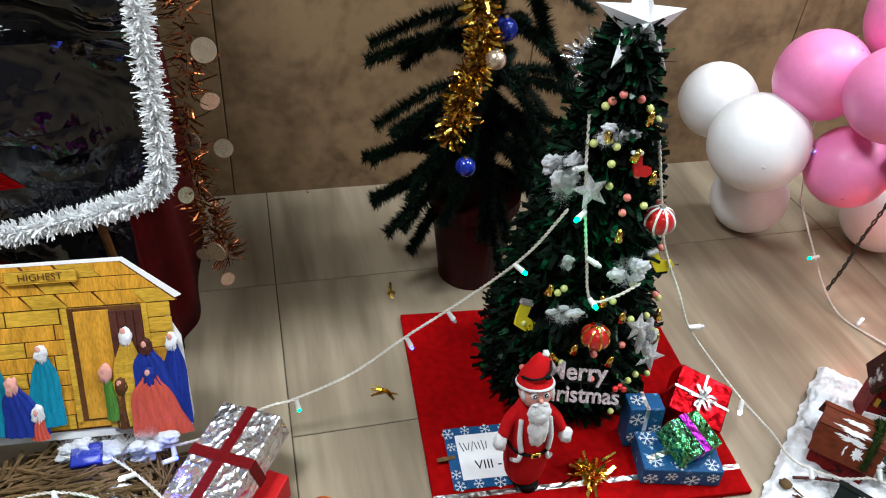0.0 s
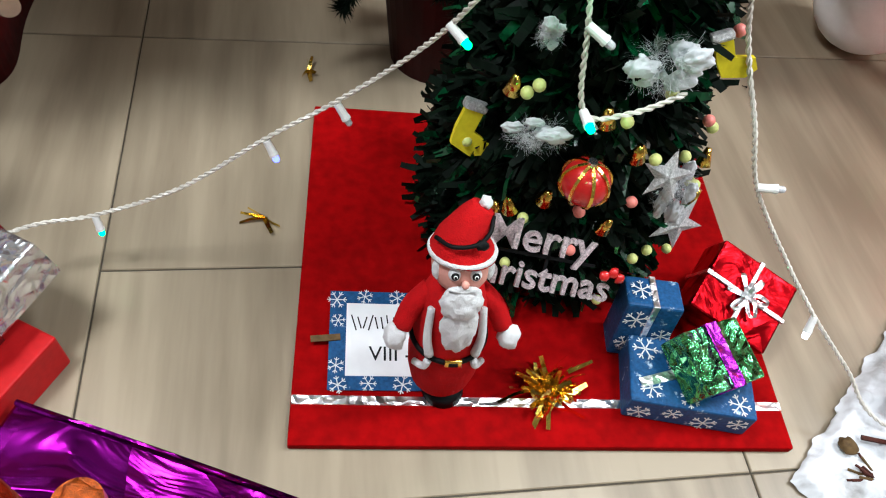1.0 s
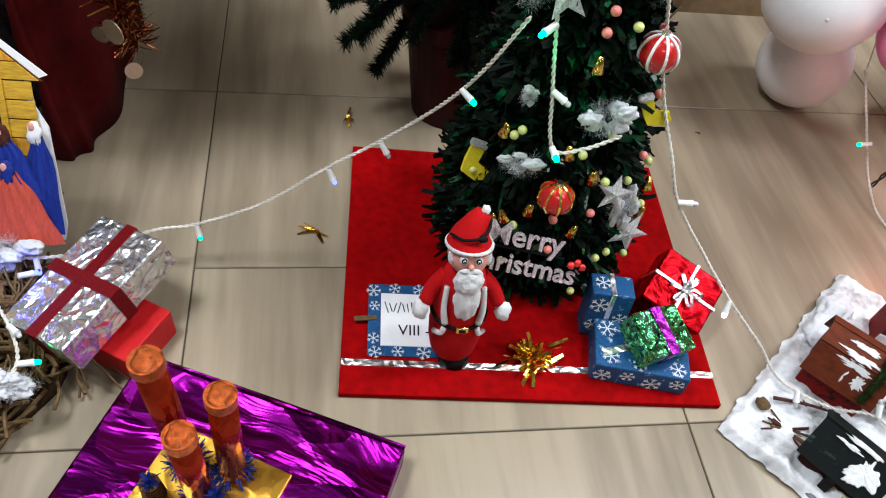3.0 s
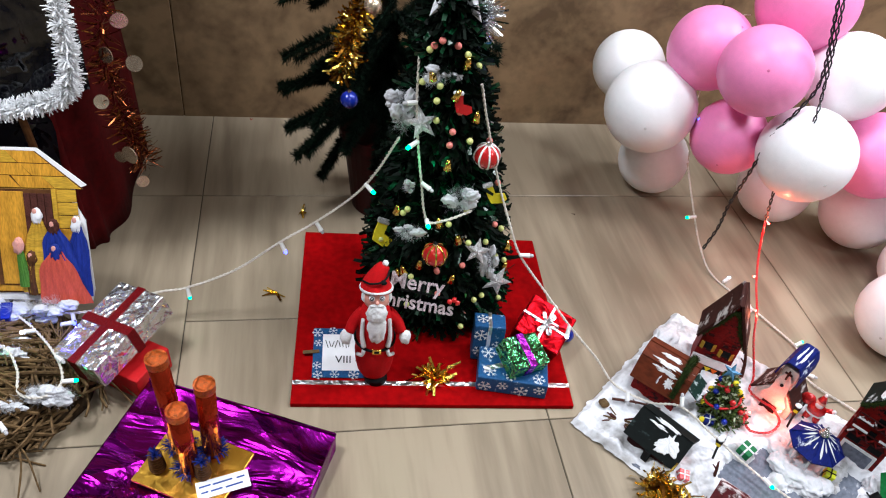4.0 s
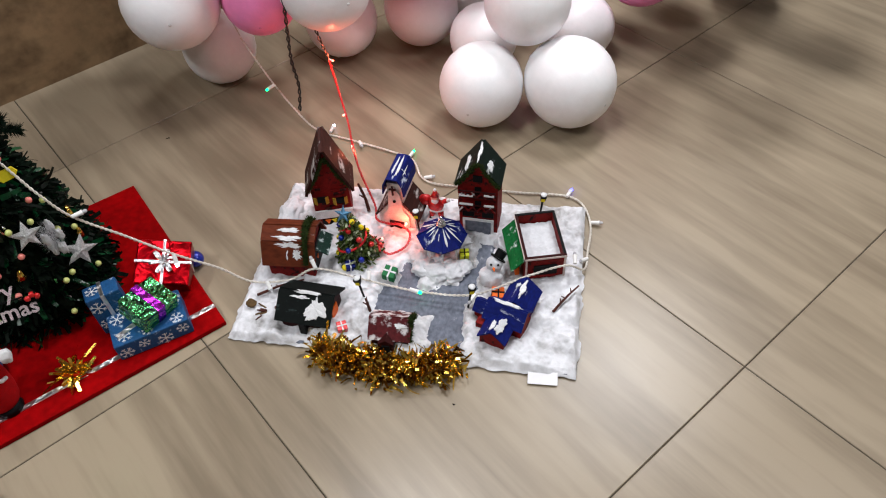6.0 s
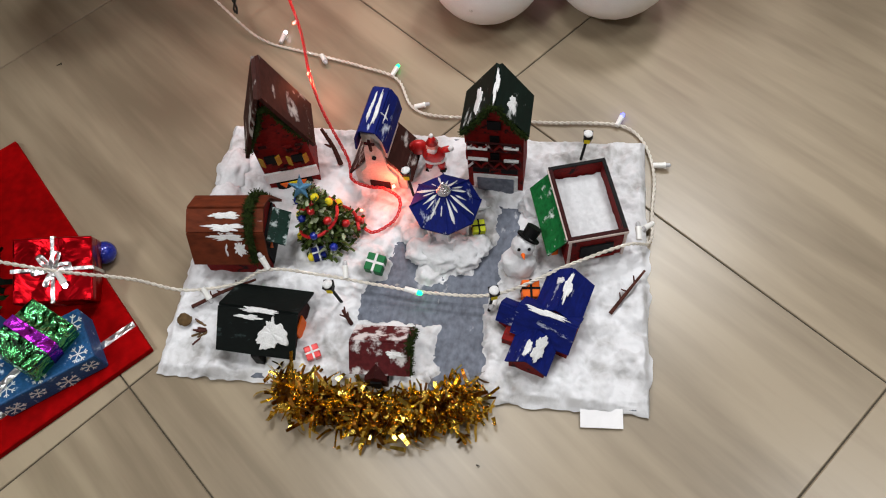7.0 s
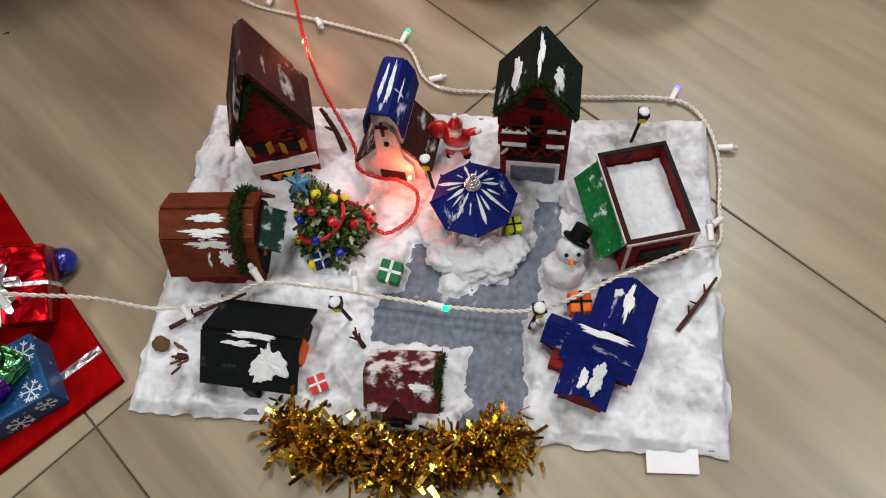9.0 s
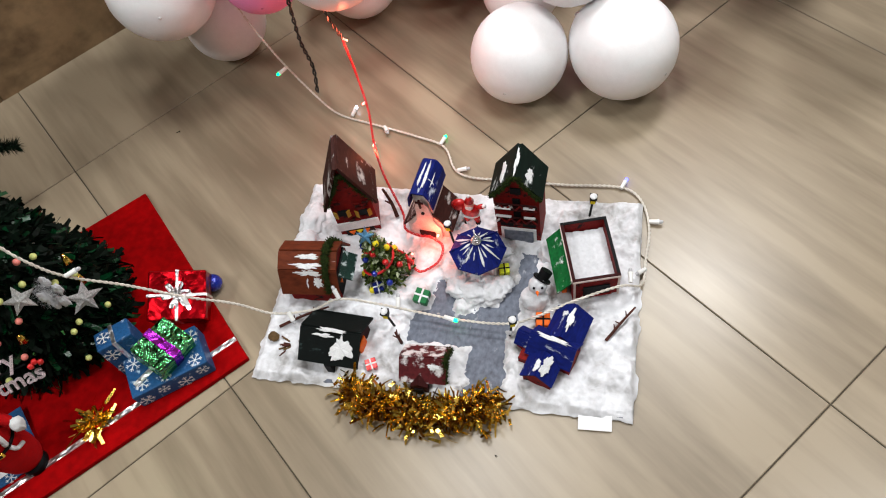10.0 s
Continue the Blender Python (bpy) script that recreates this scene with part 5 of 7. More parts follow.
plate(bm, [(-W / 2 - 0.001, 0.06), (-W / 2 - 0.027, 0.03), (-W / 2 - 0.029, 0.033), (-W / 2 - 0.001, 0.064)], D - 0.004, pose(0, -D / 2 + 0.002, 0))
part("awning", bm, M_AWNING, h, "green awning with snow")
for x in (-W / 2 + 0.003, W / 2 - 0.003):
    panel(h, "corner_trim", 0.004, H2 - 0.002, x, 0, -D / 2 - 0.0035, M_PLASTER_PINK)
panel(h, "window", 0.05, 0.03, 0, 0.02, -D / 2 - 0.004, M_BLACK)
for sx, sy, x, y in ((W + 0.002, 0.0022, 0, -D / 2 - 0.0032), (0.0022, D, -W / 2 - 0.0012, 0)):
    bm = bmesh.new()
    box(bm, sx, sy, 0.005, pose(x, y, H2 - 0.004), 0.0006)
    part("edge_trim", bm, M_PLASTER_PINK, h, "pale painted edge")
panel(h, "sill", 0.056, 0.004, 0, 0.016, -D / 2 - 0.005, M_HOUSE_RED, 0.005)
for k, mt in enumerate((M_ORANGE, M_LIME, M_ROOF_BLUE, M_YELLOW)):
    bm = bmesh.new()
    box(bm, 0.01, 0.012, 0.024, pose(-W / 2 - 0.012, -0.04 + 0.026 * k, 0), 0.001)
    part("display_box", bm, mt, h)

# gazebo
h = thing("toy_gazebo", "white toy gazebo with a blue snow-streaked octagonal roof", "toy gazebo", at(0.408, 0.29, VZ, 10), GROUP)
bm = bmesh.new()
cyl(bm, 0.04, 0.04, 0.006, pose(0, 0, 0.0), 8)
part("deck", bm, M_WHITE_PAINT, h)
for k in range(8):
    a, b = 2 * math.pi * k / 8, 2 * math.pi * (k + 1) / 8
    bm = bmesh.new()
    o, p, q = Vector((0, 0, 0.088)), Vector((0.056 * math.cos(a), 0.056 * math.sin(a), 0.05)), Vector((0.056 * math.cos(b), 0.056 * math.sin(b), 0.05))
    i0 = [bm.verts.new(c) for c in (o, p, q)]
    i1 = [bm.verts.new(c + Vector((0, 0, 0.003))) for c in (o, p, q)]
    bm.faces.new(i0[::-1])
    bm.faces.new(i1)
    for j in range(3):
        bm.faces.new((i0[j], i0[(j + 1) % 3], i1[(j + 1) % 3], i1[j]))
    bmesh.ops.recalc_face_normals(bm, faces=bm.faces)
    part("roof_panel", bm, M_ROOF_BLUE, h)
    bm = bmesh.new()
    tube(bm, [o + Vector((0, 0, 0.004)), p + Vector((0, 0, 0.004))], 0.0008, 5, 0, 0.0015)
    part("roof_rib", bm, M_ROOF_BLUE, h)
    mid = (p + q) / 2
    way, side = (mid - o), (q - p).normalized()
    nrm = side.cross(way).normalized()
    if nrm.z < 0:
        nrm.negate()
    for n_, (w0, side_off, t0, t1) in enumerate(((0.0022, -0.004 - 0.002 * (k % 3), 0.18, 0.62 + 0.1 * (k % 4)), (0.0014, 0.006, 0.25 + 0.05 * (k % 3), 0.6))):
        bm = bmesh.new()
        ring = []
        for t in (0, 1, 2, 3, 4, 5):
            f = t0 + (t1 - t0) * t / 5
            wv = w0 * (0.5 + 0.7 * math.sin(2.6 * t / 5 + k) ** 2) * (0.25 if t in (0, 5) else 1)
            base = o + way * f + side * (side_off * f * 1.6) + nrm * 0.0032
            ring.append([bm.verts.new(base + side * s * wv + nrm * up) for s, up in ((-1, 0), (0, 0.0009), (1, 0))])
        for ra, rb in zip(ring, ring[1:]):
            for s in range(2):
                bm.faces.new((ra[s], ra[s + 1], rb[s + 1], rb[s]))
        part("snow_streak", bm, M_WHITE_PAINT, h)
    bm = bmesh.new()
    cyl(bm, 0.0025, 0.0025, 0.046, pose(0.042 * math.cos(a), 0.042 * math.sin(a), 0.005), 8)
    part("post", bm, M_WHITE_PAINT, h)
bm = bmesh.new()
for k in range(4):
    cyl(bm, 0.011 - 0.0022 * k, 0.009 - 0.0022 * k, 0.005, pose(0, 0, 0.088 + 0.004 * k), 14)
ball(bm, 0.003, pose(0, 0, 0.107), 10)
part("finial", bm, M_SILVER_METAL, h, "silver coiled finial")

# dark house, ridge across
h = thing("toy_house", "black-green toy house with a patch of white snow paint", "toy house", at(0.163, 0.082, VZ, -3) @ pose(0, 0, 0, 0, 0, -90), GROUP)
gable_body(h, 0.085, 0.1, 0.034, 0.062, M_HOUSE_DARK)
roof_pair(h, 0.085, 0.1, 0.036, 0.068, 0.01, 0.004, painted("roof_black_green", (0.0015, 0.0035, 0.003), (0.03, 0.045, 0.045), 0.6, (50, 30, 40), 0.75))
snow_dab(h, 0.03, 0.019, pose(0.027, 0.024, 0.0545, 0, 36.6, 0), 11, -0.6)
snow_dab(h, 0.004, 0.02, pose(0.012, -0.012, 0.066, 0, 36.6, 0), 56)
snow_dab(h, 0.005, 0.034, pose(0.003, 0.004, 0.0728, 0, 30, 0), 12)
panel(h, "gable_door", 0.03, 0.03, 0.0, 0.002, 0.052, M_ORANGE)
bm = bmesh.new()
box(bm, 0.014, 0.014, 0.03, pose(0.05, 0.0, 0), 0.001)
part("porch_post", bm, M_BLACK, h)

# small maroon house
h = thing("toy_house", "little maroon toy house with snowy roof and mossy gable", "toy house", at(0.343, 0.053, VZ, 2) @ pose(0, 0, 0, 0, 0, -90), GROUP)
gable_body(h, 0.06, 0.075, 0.026, 0.048, M_HOUSE_DARK)
roof_pair(h, 0.06, 0.075, 0.028, 0.053, 0.006, 0.003, M_ROOF_MAROON)
moss_edge(h, 0.06, 0.075, 0.028, 0.052, 0.005, 1, 41)
bm = bmesh.new()
plate(bm, [(-0.016, 0), (0.016, 0), (0.016, 0.024), (0, 0.036), (-0.016, 0.024)], 0.03, pose(0.046, -0.005, 0, 0, 0, 90))
part("dormer", bm, M_HOUSE_DARK, h)
bm = bmesh.new()
box(bm, 0.003, 0.016, 0.022, pose(0.048, -0.005, 0))
part("door", bm, M_BLACK, h)
snow_dab(h, 0.006, 0.012, pose(0.014, 0.02, 0.047, 0, 40, 0), 13)

# blue-roofed house of three wings
h = thing("toy_house", "red toy house with three blue snow-streaked roofs", "toy house", at(0.562, 0.107, VZ, -9), GROUP)
for nm, x, y, turn, w, d, wl, rg in (("wing", 0.026, 0.05, -8, 0.06, 0.066, 0.03, 0.055), ("wing", 0.011, 0.003, 80, 0.052, 0.082, 0.031, 0.056), ("wing", -0.001, -0.042, -8, 0.052, 0.044, 0.027, 0.048), ("wing", -0.046, 0.012, 80, 0.03, 0.02, 0.028, 0.042)):
    wg = new(nm)
    wg.parent, wg.matrix_basis = h, pose(x, y, 0, 0, 0, turn)
    gable_body(wg, w, d, wl, rg, M_HOUSE_RED)
    roof_pair(wg, w, d, wl + 0.002, rg + 0.005, 0.003, 0.003, M_ROOF_BLUE)
bm = bmesh.new()
box(bm, 0.03, 0.04, 0.026, pose(-0.03, -0.012, 0, 0, 0, -8), 0.001)
part("porch", bm, M_HOUSE_RED, h)
snow_dab(h, 0.006, 0.03, pose(0.029, 0.052, 0.0625, 0, 0, -8), 15)
snow_dab(h, 0.008, 0.006, pose(0.017, 0.066, 0.0555, 0, -40, -8), 57)
snow_dab(h, 0.011, 0.022, pose(0.009, -0.044, 0.0515, 0, 40, -8), 18)
snow_dab(h, 0.006, 0.014, pose(-0.006, -0.046, 0.0535, 0, -20, -8), 58)
snow_dab(h, 0.04, 0.0045, pose(0.01, 0.006, 0.0632, 0, 0, -10), 16)
snow_dab(h, 0.008, 0.006, pose(0.03, -0.013, 0.049, 44, 0, -10), 17)

# little village props


def toy_gift(label, u, v, s, material, ribbon, turn):
    g = thing("toy_gift", label, "toy gift", at(u, v, 0.02, turn) @ pose(0, 0, 0, 12, 6, 0), "toy gifts")
    bm = bmesh.new()
    box(bm, s, s, s * 0.8, None, s * 0.06)
    part("box", bm, material, g)
    for a in (0, 1):
        bm = bmesh.new()
        box(bm, s * (1.04 if a else 0.13), s * (0.13 if a else 1.04), s * 0.84, pose(0, 0, -s * 0.01))
        part("ribbon", bm, ribbon, g)


toy_gift("orange toy gift with black ribbon on the cotton snow", 0.545, 0.172, 0.026, M_ORANGE, M_BLACK, 8)
toy_gift("green toy gift with white ribbon in the toy village", 0.307, 0.198, 0.028, M_GREEN_CARD, M_WHITE_PAINT, -10)
toy_gift("lime toy gift with black ribbon beside the gazebo", 0.458, 0.276, 0.02, M_LIME, M_BLACK, 15)
toy_gift("blue toy gift with white ribbon under the toy tree", 0.213, 0.21, 0.02, M_ROOF_BLUE, M_WHITE_PAINT, 25)
toy_gift("red toy gift with white ribbon by the dark house", 0.237, 0.045, 0.021, M_REDGLOSS, M_WHITE_PAINT, 30)


def toy_lamp(u, v, lean, turn):
    g = thing("toy_street_lamp", "tiny black toy street lamp with a yellow pane", "toy lamp", at(u, v, 0.012, turn) @ pose(0, 0, 0, lean[0], lean[1], 0), "toy street lamps")
    bm = bmesh.new()
    cyl(bm, 0.0024, 0.0024, 0.062, None, 8)
    part("post", bm, M_BLACK, g)
    bm = bmesh.new()
    cyl(bm, 0.0065, 0.0105, 0.018, pose(0, 0, 0.06, 0, 0, 45), 4)
    part("lantern", bm, M_BLACK, g)
    bm = bmesh.new()
    lump(bm, 0.0075, (1, 1, 0.4), pose(0, 0, 0.079), 4, 0.2, 2)
    part("snow_cap", bm, M_WHITE_PAINT, g)
    bm = bmesh.new()
    box(bm, 0.009, 0.001, 0.009, pose(0, -0.0075, 0.063, -14, 0, 0))
    part("pane", bm, M_YELLOW, g)


for u, v, lean, turn in ((0.265, 0.132, (4, -5), 0), (0.487, 0.139, (5, 6), 20), (0.348, 0.332, (0, -4), 0), (0.614, 0.422, (2, 5), 0)):
    toy_lamp(u, v, lean, turn)

bm = bmesh.new()
lump(bm, 0.03, (1, 1, 0.95), pose(0, 0, 0.022), 1, 0.12, 4, 0)
lump(bm, 0.021, (1, 1, 1), pose(0.004, 0, 0.058), 2, 0.1, 4, 0)
cyl(bm, 0.021, 0.021, 0.003, pose(0.012, 0.006, 0.071, -12, 28, 0), 20, 1)
cyl(bm, 0.013, 0.014, 0.022, pose(0.0125, 0.006, 0.072, -12, 28, 0), 20, 1)
cyl(bm, 0.0042, 0.0005, 0.014, pose(0.0, -0.019, 0.056, 95, 0, 0), 10, 2)
for x in (-0.008, 0.01):
    ball(bm, 0.003, pose(x, -0.019, 0.066), 8, 1)
t = tagged(part("toy_snowman", bm, [M_COTTON, M_BLACK, M_ORANGE]), "white cotton toy snowman with a black hat", "toy snowman")
t.matrix_basis = at(0.524, 0.208, 0.014, 0) @ pose(0, 0, 0, -20, 10, 12) @ Matrix.Scale(0.86, 4)

bm = bmesh.new()
lump(bm, 0.016, (1, 0.6, 1.05), pose(0, 0, 0.034), 1, 0.08, 3, 0)
lump(bm, 0.0165, (1.02, 0.62, 0.22), pose(0, 0, 0.024), 2, 0.08, 3, 1)
lump(bm, 0.0085, (1, 0.8, 1), pose(0, -0.002, 0.054), 3, 0.05, 3, 2)
lump(bm, 0.007, (1, 0.6, 0.9), pose(0, -0.006, 0.05), 3, 0.15, 3, 1)
cyl(bm, 0.0085, 0.002, 0.013, pose(0, 0, 0.059), 12, 0)
ball(bm, 0.0032, pose(0, 0, 0.073), 8, 1)
lump(bm, 0.013, (1, 0.7, 1), pose(-0.02, 0.004, 0.042), 4, 0.1, 3, 0)
tube(bm, [(0.012, 0, 0.042), (0.022, -0.002, 0.05)], 0.0045, 8, 0)
ball(bm, 0.004, pose(0.025, -0.003, 0.052), 8, 1)
for x in (-0.007, 0.008):
    tube(bm, [(x, 0, 0.022), (x * 1.2, -0.001, 0.004)], 0.006, 8, 0)
    ball(bm, 0.006, pose(x * 1.3, -0.003, 0.004), 8, 3, (1, 1.3, 0.7))
t = tagged(part("toy_figurine", bm, [M_REDGLOSS, M_WHITE_PAINT, M_SKIN, M_BLACK], smooth=True), "plain little red and white toy figurine with a sack", "toy figurine")
t.matrix_basis = at(0.376, 0.392, 0.014, 0) @ Matrix.Scale(1.22, 4)

# toy tree with ornaments
tt = thing("toy_tree", "little speckled green toy tree with beads and a red ribbon", "toy tree", at(0.228, 0.248, VZ, 0) @ pose(0, 0, 0, -6, -12, 0))
bm = bmesh.new()
tube(bm, [(0, 0, 0), (0, 0, 0.12)], 0.004, 8, 0, 0.002)
part("trunk", bm, M_STICK, tt)
rng = random.Random(23)
spots = []
for _ in range(1500):
    z = 0.006 + 0.112 * rng.random() ** 1.2
    a, r = rng.uniform(0, 6.283), 0.05 * (1 - z / 0.125) * rng.uniform(0.2, 1.0) + 0.004
    o = Vector((math.cos(a), math.sin(a), 0))
    spots.append((o * r + Vector((0, 0, z)), o + Vector((rng.gauss(0, 0.6), rng.gauss(0, 0.6), rng.gauss(0, 0.5)))))
strips("foliage", spots, (M_MINT_TREE, M_MINT_PALE), tt, 0.010, 0.0065, 0.9, 24, "stuff")
for k in range(20):
    z = 0.012 + 0.1 * k / 20
    a, r = 2.4 * k - 2, 0.05 * (1 - z / 0.13) + 0.006
    bm = bmesh.new()
    ball(bm, 0.0068, pose(r * math.cos(a), r * math.sin(a), z), 10)
    part("bead", bm, (M_YELLOW, M_REDGLOSS, M_WHITE_PAINT, M_BLUE, M_YELLOW)[k % 5], tt, smooth=True)
bm = bmesh.new()
tube(bm, bend([((0.052 * (1 - z / 0.13) + 0.004) * math.cos(a), (0.052 * (1 - z / 0.13) + 0.004) * math.sin(a), z) for z, a in ((0.015 + 0.1 * i / 18, 0.75 * i) for i in range(19))], 4), 0.0028, 6)
part("ribbon", bm, M_RED_WIRE, tt, "red ribbon")
bm = bmesh.new()
star_mesh(bm, 0.021, 0.008, 0.005)
st = part("star", bm, mat("blue_star_foil", (0.12, 0.3, 0.5), 0.3, 0.6, size=90), tt, "folded blue foil star")
st.matrix_basis = pose(0, -0.004, 0.128, -35, 8, 0)


def stick(pts, r, label):
    bm = bmesh.new()
    tube(bm, bend(pts, 5), r, 7, 0, r * 0.6)
    for k in range(3):
        p = Vector(pts[0]).lerp(Vector(pts[-1]), 0.3 + 0.2 * k)
        tube(bm, [p, p + Vector((0.006 * (-1) ** k, 0.008, 0.006))], r * 0.6, 5, 0, r * 0.3)
    tagged(part("stick", bm, M_STICK), label, "stick", "sticks")


stick([V(0.035, 0.103, 0.026), V(0.08, 0.128, 0.034), V(0.125, 0.155, 0.03)], 0.0032, "dark bare twig lying on the cotton snow")
stick([V(0.664, 0.144, 0.024), V(0.69, 0.18, 0.034), V(0.713, 0.215, 0.03)], 0.003, "dark bare twig lying on the cotton snow")
stick([V(0.214, 0.388, 0.02), V(0.205, 0.4, 0.05), V(0.19, 0.41, 0.085)], 0.0045, "dark bare twig standing in the snow")
stick([V(0.285, 0.098, 0.02), V(0.282, 0.1, 0.04), V(0.278, 0.103, 0.055)], 0.0035, "dark bare twig standing in the snow")
bundle = thing("twig_bundle", "small bundle of dry twigs beside the dark house", "twigs", at(0.075, 0.07, 0.022, 0))
rng = random.Random(5)
for k in range(17):
    bm = bmesh.new()
    a = rng.uniform(-0.5, 0.8)
    d = Vector((math.cos(a), math.sin(a), rng.uniform(-0.1, 0.3))) * 0.034
    tube(bm, [-d * rng.uniform(0.6, 1.1), d], 0.0017, 5, 0, 0.0012)
    o = part("twig", bm, M_STRAW if k % 3 == 0 else M_STICK, bundle)
bm = bmesh.new()
lump(bm, 0.011, (1.1, 0.9, 0.7), None, 3, 0.25, 3)
t = tagged(part("pebble", bm, M_STRAW), "small brown pebble on the cotton snow", "pebble")
t.matrix_basis = at(0.028, 0.082, 0.024)

tag = thing("blank_tag", "blank white paper tag on a short white stick", "tag", at(0.655, 0.0, 0.004, 3))
bm = bmesh.new()
box(bm, 0.058, 0.042, 0.0012, pose(0, 0, 0.003, 8, 0, 0))
part("paper", bm, M_WHITE_PAPER, tag)
bm = bmesh.new()
box(bm, 0.006, 0.03, 0.003, pose(0, 0.032, 0.008))
part("stick", bm, M_PLASTIC, tag)

gar = thing("tinsel_garland", "thick gold foil tinsel lying along the village board edge", "garland")
run = bend([V(0.205, -0.004, 0.02), V(0.25, -0.025, 0.024), V(0.29, -0.024, 0.02), V(0.33, -0.036, 0.024), V(0.38, -0.032, 0.024), V(0.43, -0.02, 0.026), V(0.478, -0.004, 0.022)], 6)
bm = bmesh.new()
tube(bm, run, 0.0025, 6)
part("core_cord", bm, M_TINSEL_DARK, gar)
rng = random.Random(53)
spots = []
for _ in range(1700):
    c = run[rng.randrange(len(run))]
    d = Vector((rng.gauss(0, 1), rng.gauss(0, 1), rng.gauss(0.15, 0.7)))
    o = Vector((rng.gauss(0, 0.014), rng.gauss(0, 0.014), 0))
    z = max(0.004, 0.045 * (1 - (o.length / 0.045) ** 2)) * rng.random()
    spots.append((Vector((c.x, c.y, 0.004 + z)) + o, d))
strips("tinsel", spots, (M_TINSEL_GOLD, M_TINSEL_DARK), gar, 0.02, 0.007, 1.3, 53, "stuff")

mark()

# ---- nativity corner ----
bm = bmesh.new()
rng = random.Random(30)
n_ = 60
DR = [(-1.1, 2.02), (-1.1, 1.72), (-0.75, 1.61), (-0.36, 1.6), (-0.3, 1.615), (-0.272, 1.69), (-0.265, 2.0)]
top = bend([(x, y, 0) for x, y in DR], 14)
levels = (0.0, 0.08, 0.3, 0.6, 0.9, 1.15)
rings = []
for lv in levels:
    ring = []
    for i, p in enumerate(top):
        f = 0.004 * math.sin(i * 0.45 + 2 * lv) * (1.15 - lv * 0.6) + 0.02 * noise.noise(Vector((i * 0.16, lv * 1.6, 0)))
        c = Vector((-0.65, 1.95, 0))
        d = (p - c).normalized()
        ring.append(bm.verts.new(p + d * (f + 0.02 * (1 - lv) ** 3) + Vector((0, 0, lv + 0.001))))
    rings.append(ring)
for a, b in zip(rings, rings[1:]):
    for i in range(len(a) - 1):
        bm.faces.new((a[i], a[i + 1], b[i + 1], b[i]))
bm.faces.new(rings[-1])
bmesh.ops.recalc_face_normals(bm, faces=bm.faces)
cloth = part("draped_stand", bm, M_CLOTH, smooth=True)
tagged(cloth, "stand draped in dark red cloth with loose folds", "draped stand")
sm = cloth.modifiers.new("thick", "SOLIDIFY")
sm.thickness = 0.004

panel_b = thing("black_panel", "black plastic-covered panel edged with white tinsel, on wooden legs", "display panel")
bm = bmesh.new()
NXB, NZB = 40, 40
g = [[None] * (NXB + 1) for _ in range(NZB + 1)]
for j in range(NZB + 1):
    for i in range(NXB + 1):
        x = -1.2 + 1.0 * i / NXB
        z0 = 0.1
        z = z0 + (1.35 - z0) * j / NZB
        if x > -0.3 and z < 0.47:
            x = -0.3 - 0.0
        fold = 0.07 * noise.noise(Vector((x * 6, z * 9, 0))) + 0.016 * noise.noise(Vector((x * 20, z * 17, 4)))
        g[j][i] = bm.verts.new((x, 1.55 + fold, z))
for j in range(NZB):
    for i in range(NXB):
        q = [g[j][i], g[j][i + 1], g[j + 1][i + 1], g[j + 1][i]]
        if (q[0].co - q[1].co).length > 1e-5 or (q[2].co - q[3].co).length > 1e-5:
            bm.faces.new(q)
sh = part("sheet", bm, M_BLACK_FOIL, panel_b, "crinkled black plastic sheet", True)
for x0, x1 in ((-0.335, -0.3), (-0.95, -0.9)):
    bm = bmesh.new()
    tube(bm, [(x0, 1.522, 0.42), (x1, 1.50, 0.0)], 0.008, 8)
    part("leg", bm, M_DARK_WOOD, panel_b, "thin wooden leg")
strips("edge_tinsel", sprays(bend([(-0.205, 1.52, 1.3), (-0.2, 1.515, 0.9), (-0.206, 1.51, 0.7), (-0.212, 1.505, 0.55), (-0.235, 1.505, 0.487), (-0.31, 1.505, 0.455), (-0.42, 1.505, 0.428), (-0.6, 1.505, 0.40), (-1.1, 1.505, 0.38)], 8), 7000, 0.008, 61, 0.4), M_TINSEL_WHITE, panel_b, 0.017, 0.0035, 0.5, 62, "stuff")
bm = bmesh.new()
plate(bm, [(-0.06, 0), (0.05, 0.01), (-0.03, 0.09)], 0.003, pose(-0.47, 1.50, 0.5, 0, 0, 0))
part("corner_flag", bm, M_REDFOIL, panel_b, "red and white triangle")

gar = thing("tinsel_garland", "copper tinsel garland strung with pale gold discs", "garland")
run = bend([(-0.18, 1.60, 1.25), (-0.165, 1.60, 0.95), (-0.155, 1.61, 0.72), (-0.185, 1.62, 0.5), (-0.17, 1.63, 0.33), (-0.15, 1.64, 0.22)], 8)
strips("tinsel", sprays(run, 1000, 0.016, 71), (M_TINSEL_COPPER, M_TINSEL_DARK), gar, 0.03, 0.0032, 0.6, 72, "stuff")
rng = random.Random(9)
for x, z, r in ((-0.154, 0.205, 0.017), (-0.163, 0.292, 0.024), (-0.19, 0.27, 0.017), (-0.175, 0.52, 0.02), (-0.2, 0.42, 0.018), (-0.135, 0.6, 0.02), (-0.13, 0.7, 0.024), (-0.15, 0.82, 0.02), (-0.14, 0.95, 0.022), (-0.125, 0.5, 0.02)):
    bm = bmesh.new()
    cyl(bm, r * 0.85, r * 0.85, 0.002, pose(0, 0, 0), 20)
    o = part("disc", bm, M_DISC, gar)
    o.matrix_basis = pose(x, 1.60 + rng.uniform(-0.02, 0.02), z, 90 + rng.uniform(-30, 20), rng.uniform(-20, 20), rng.uniform(-40, 40))

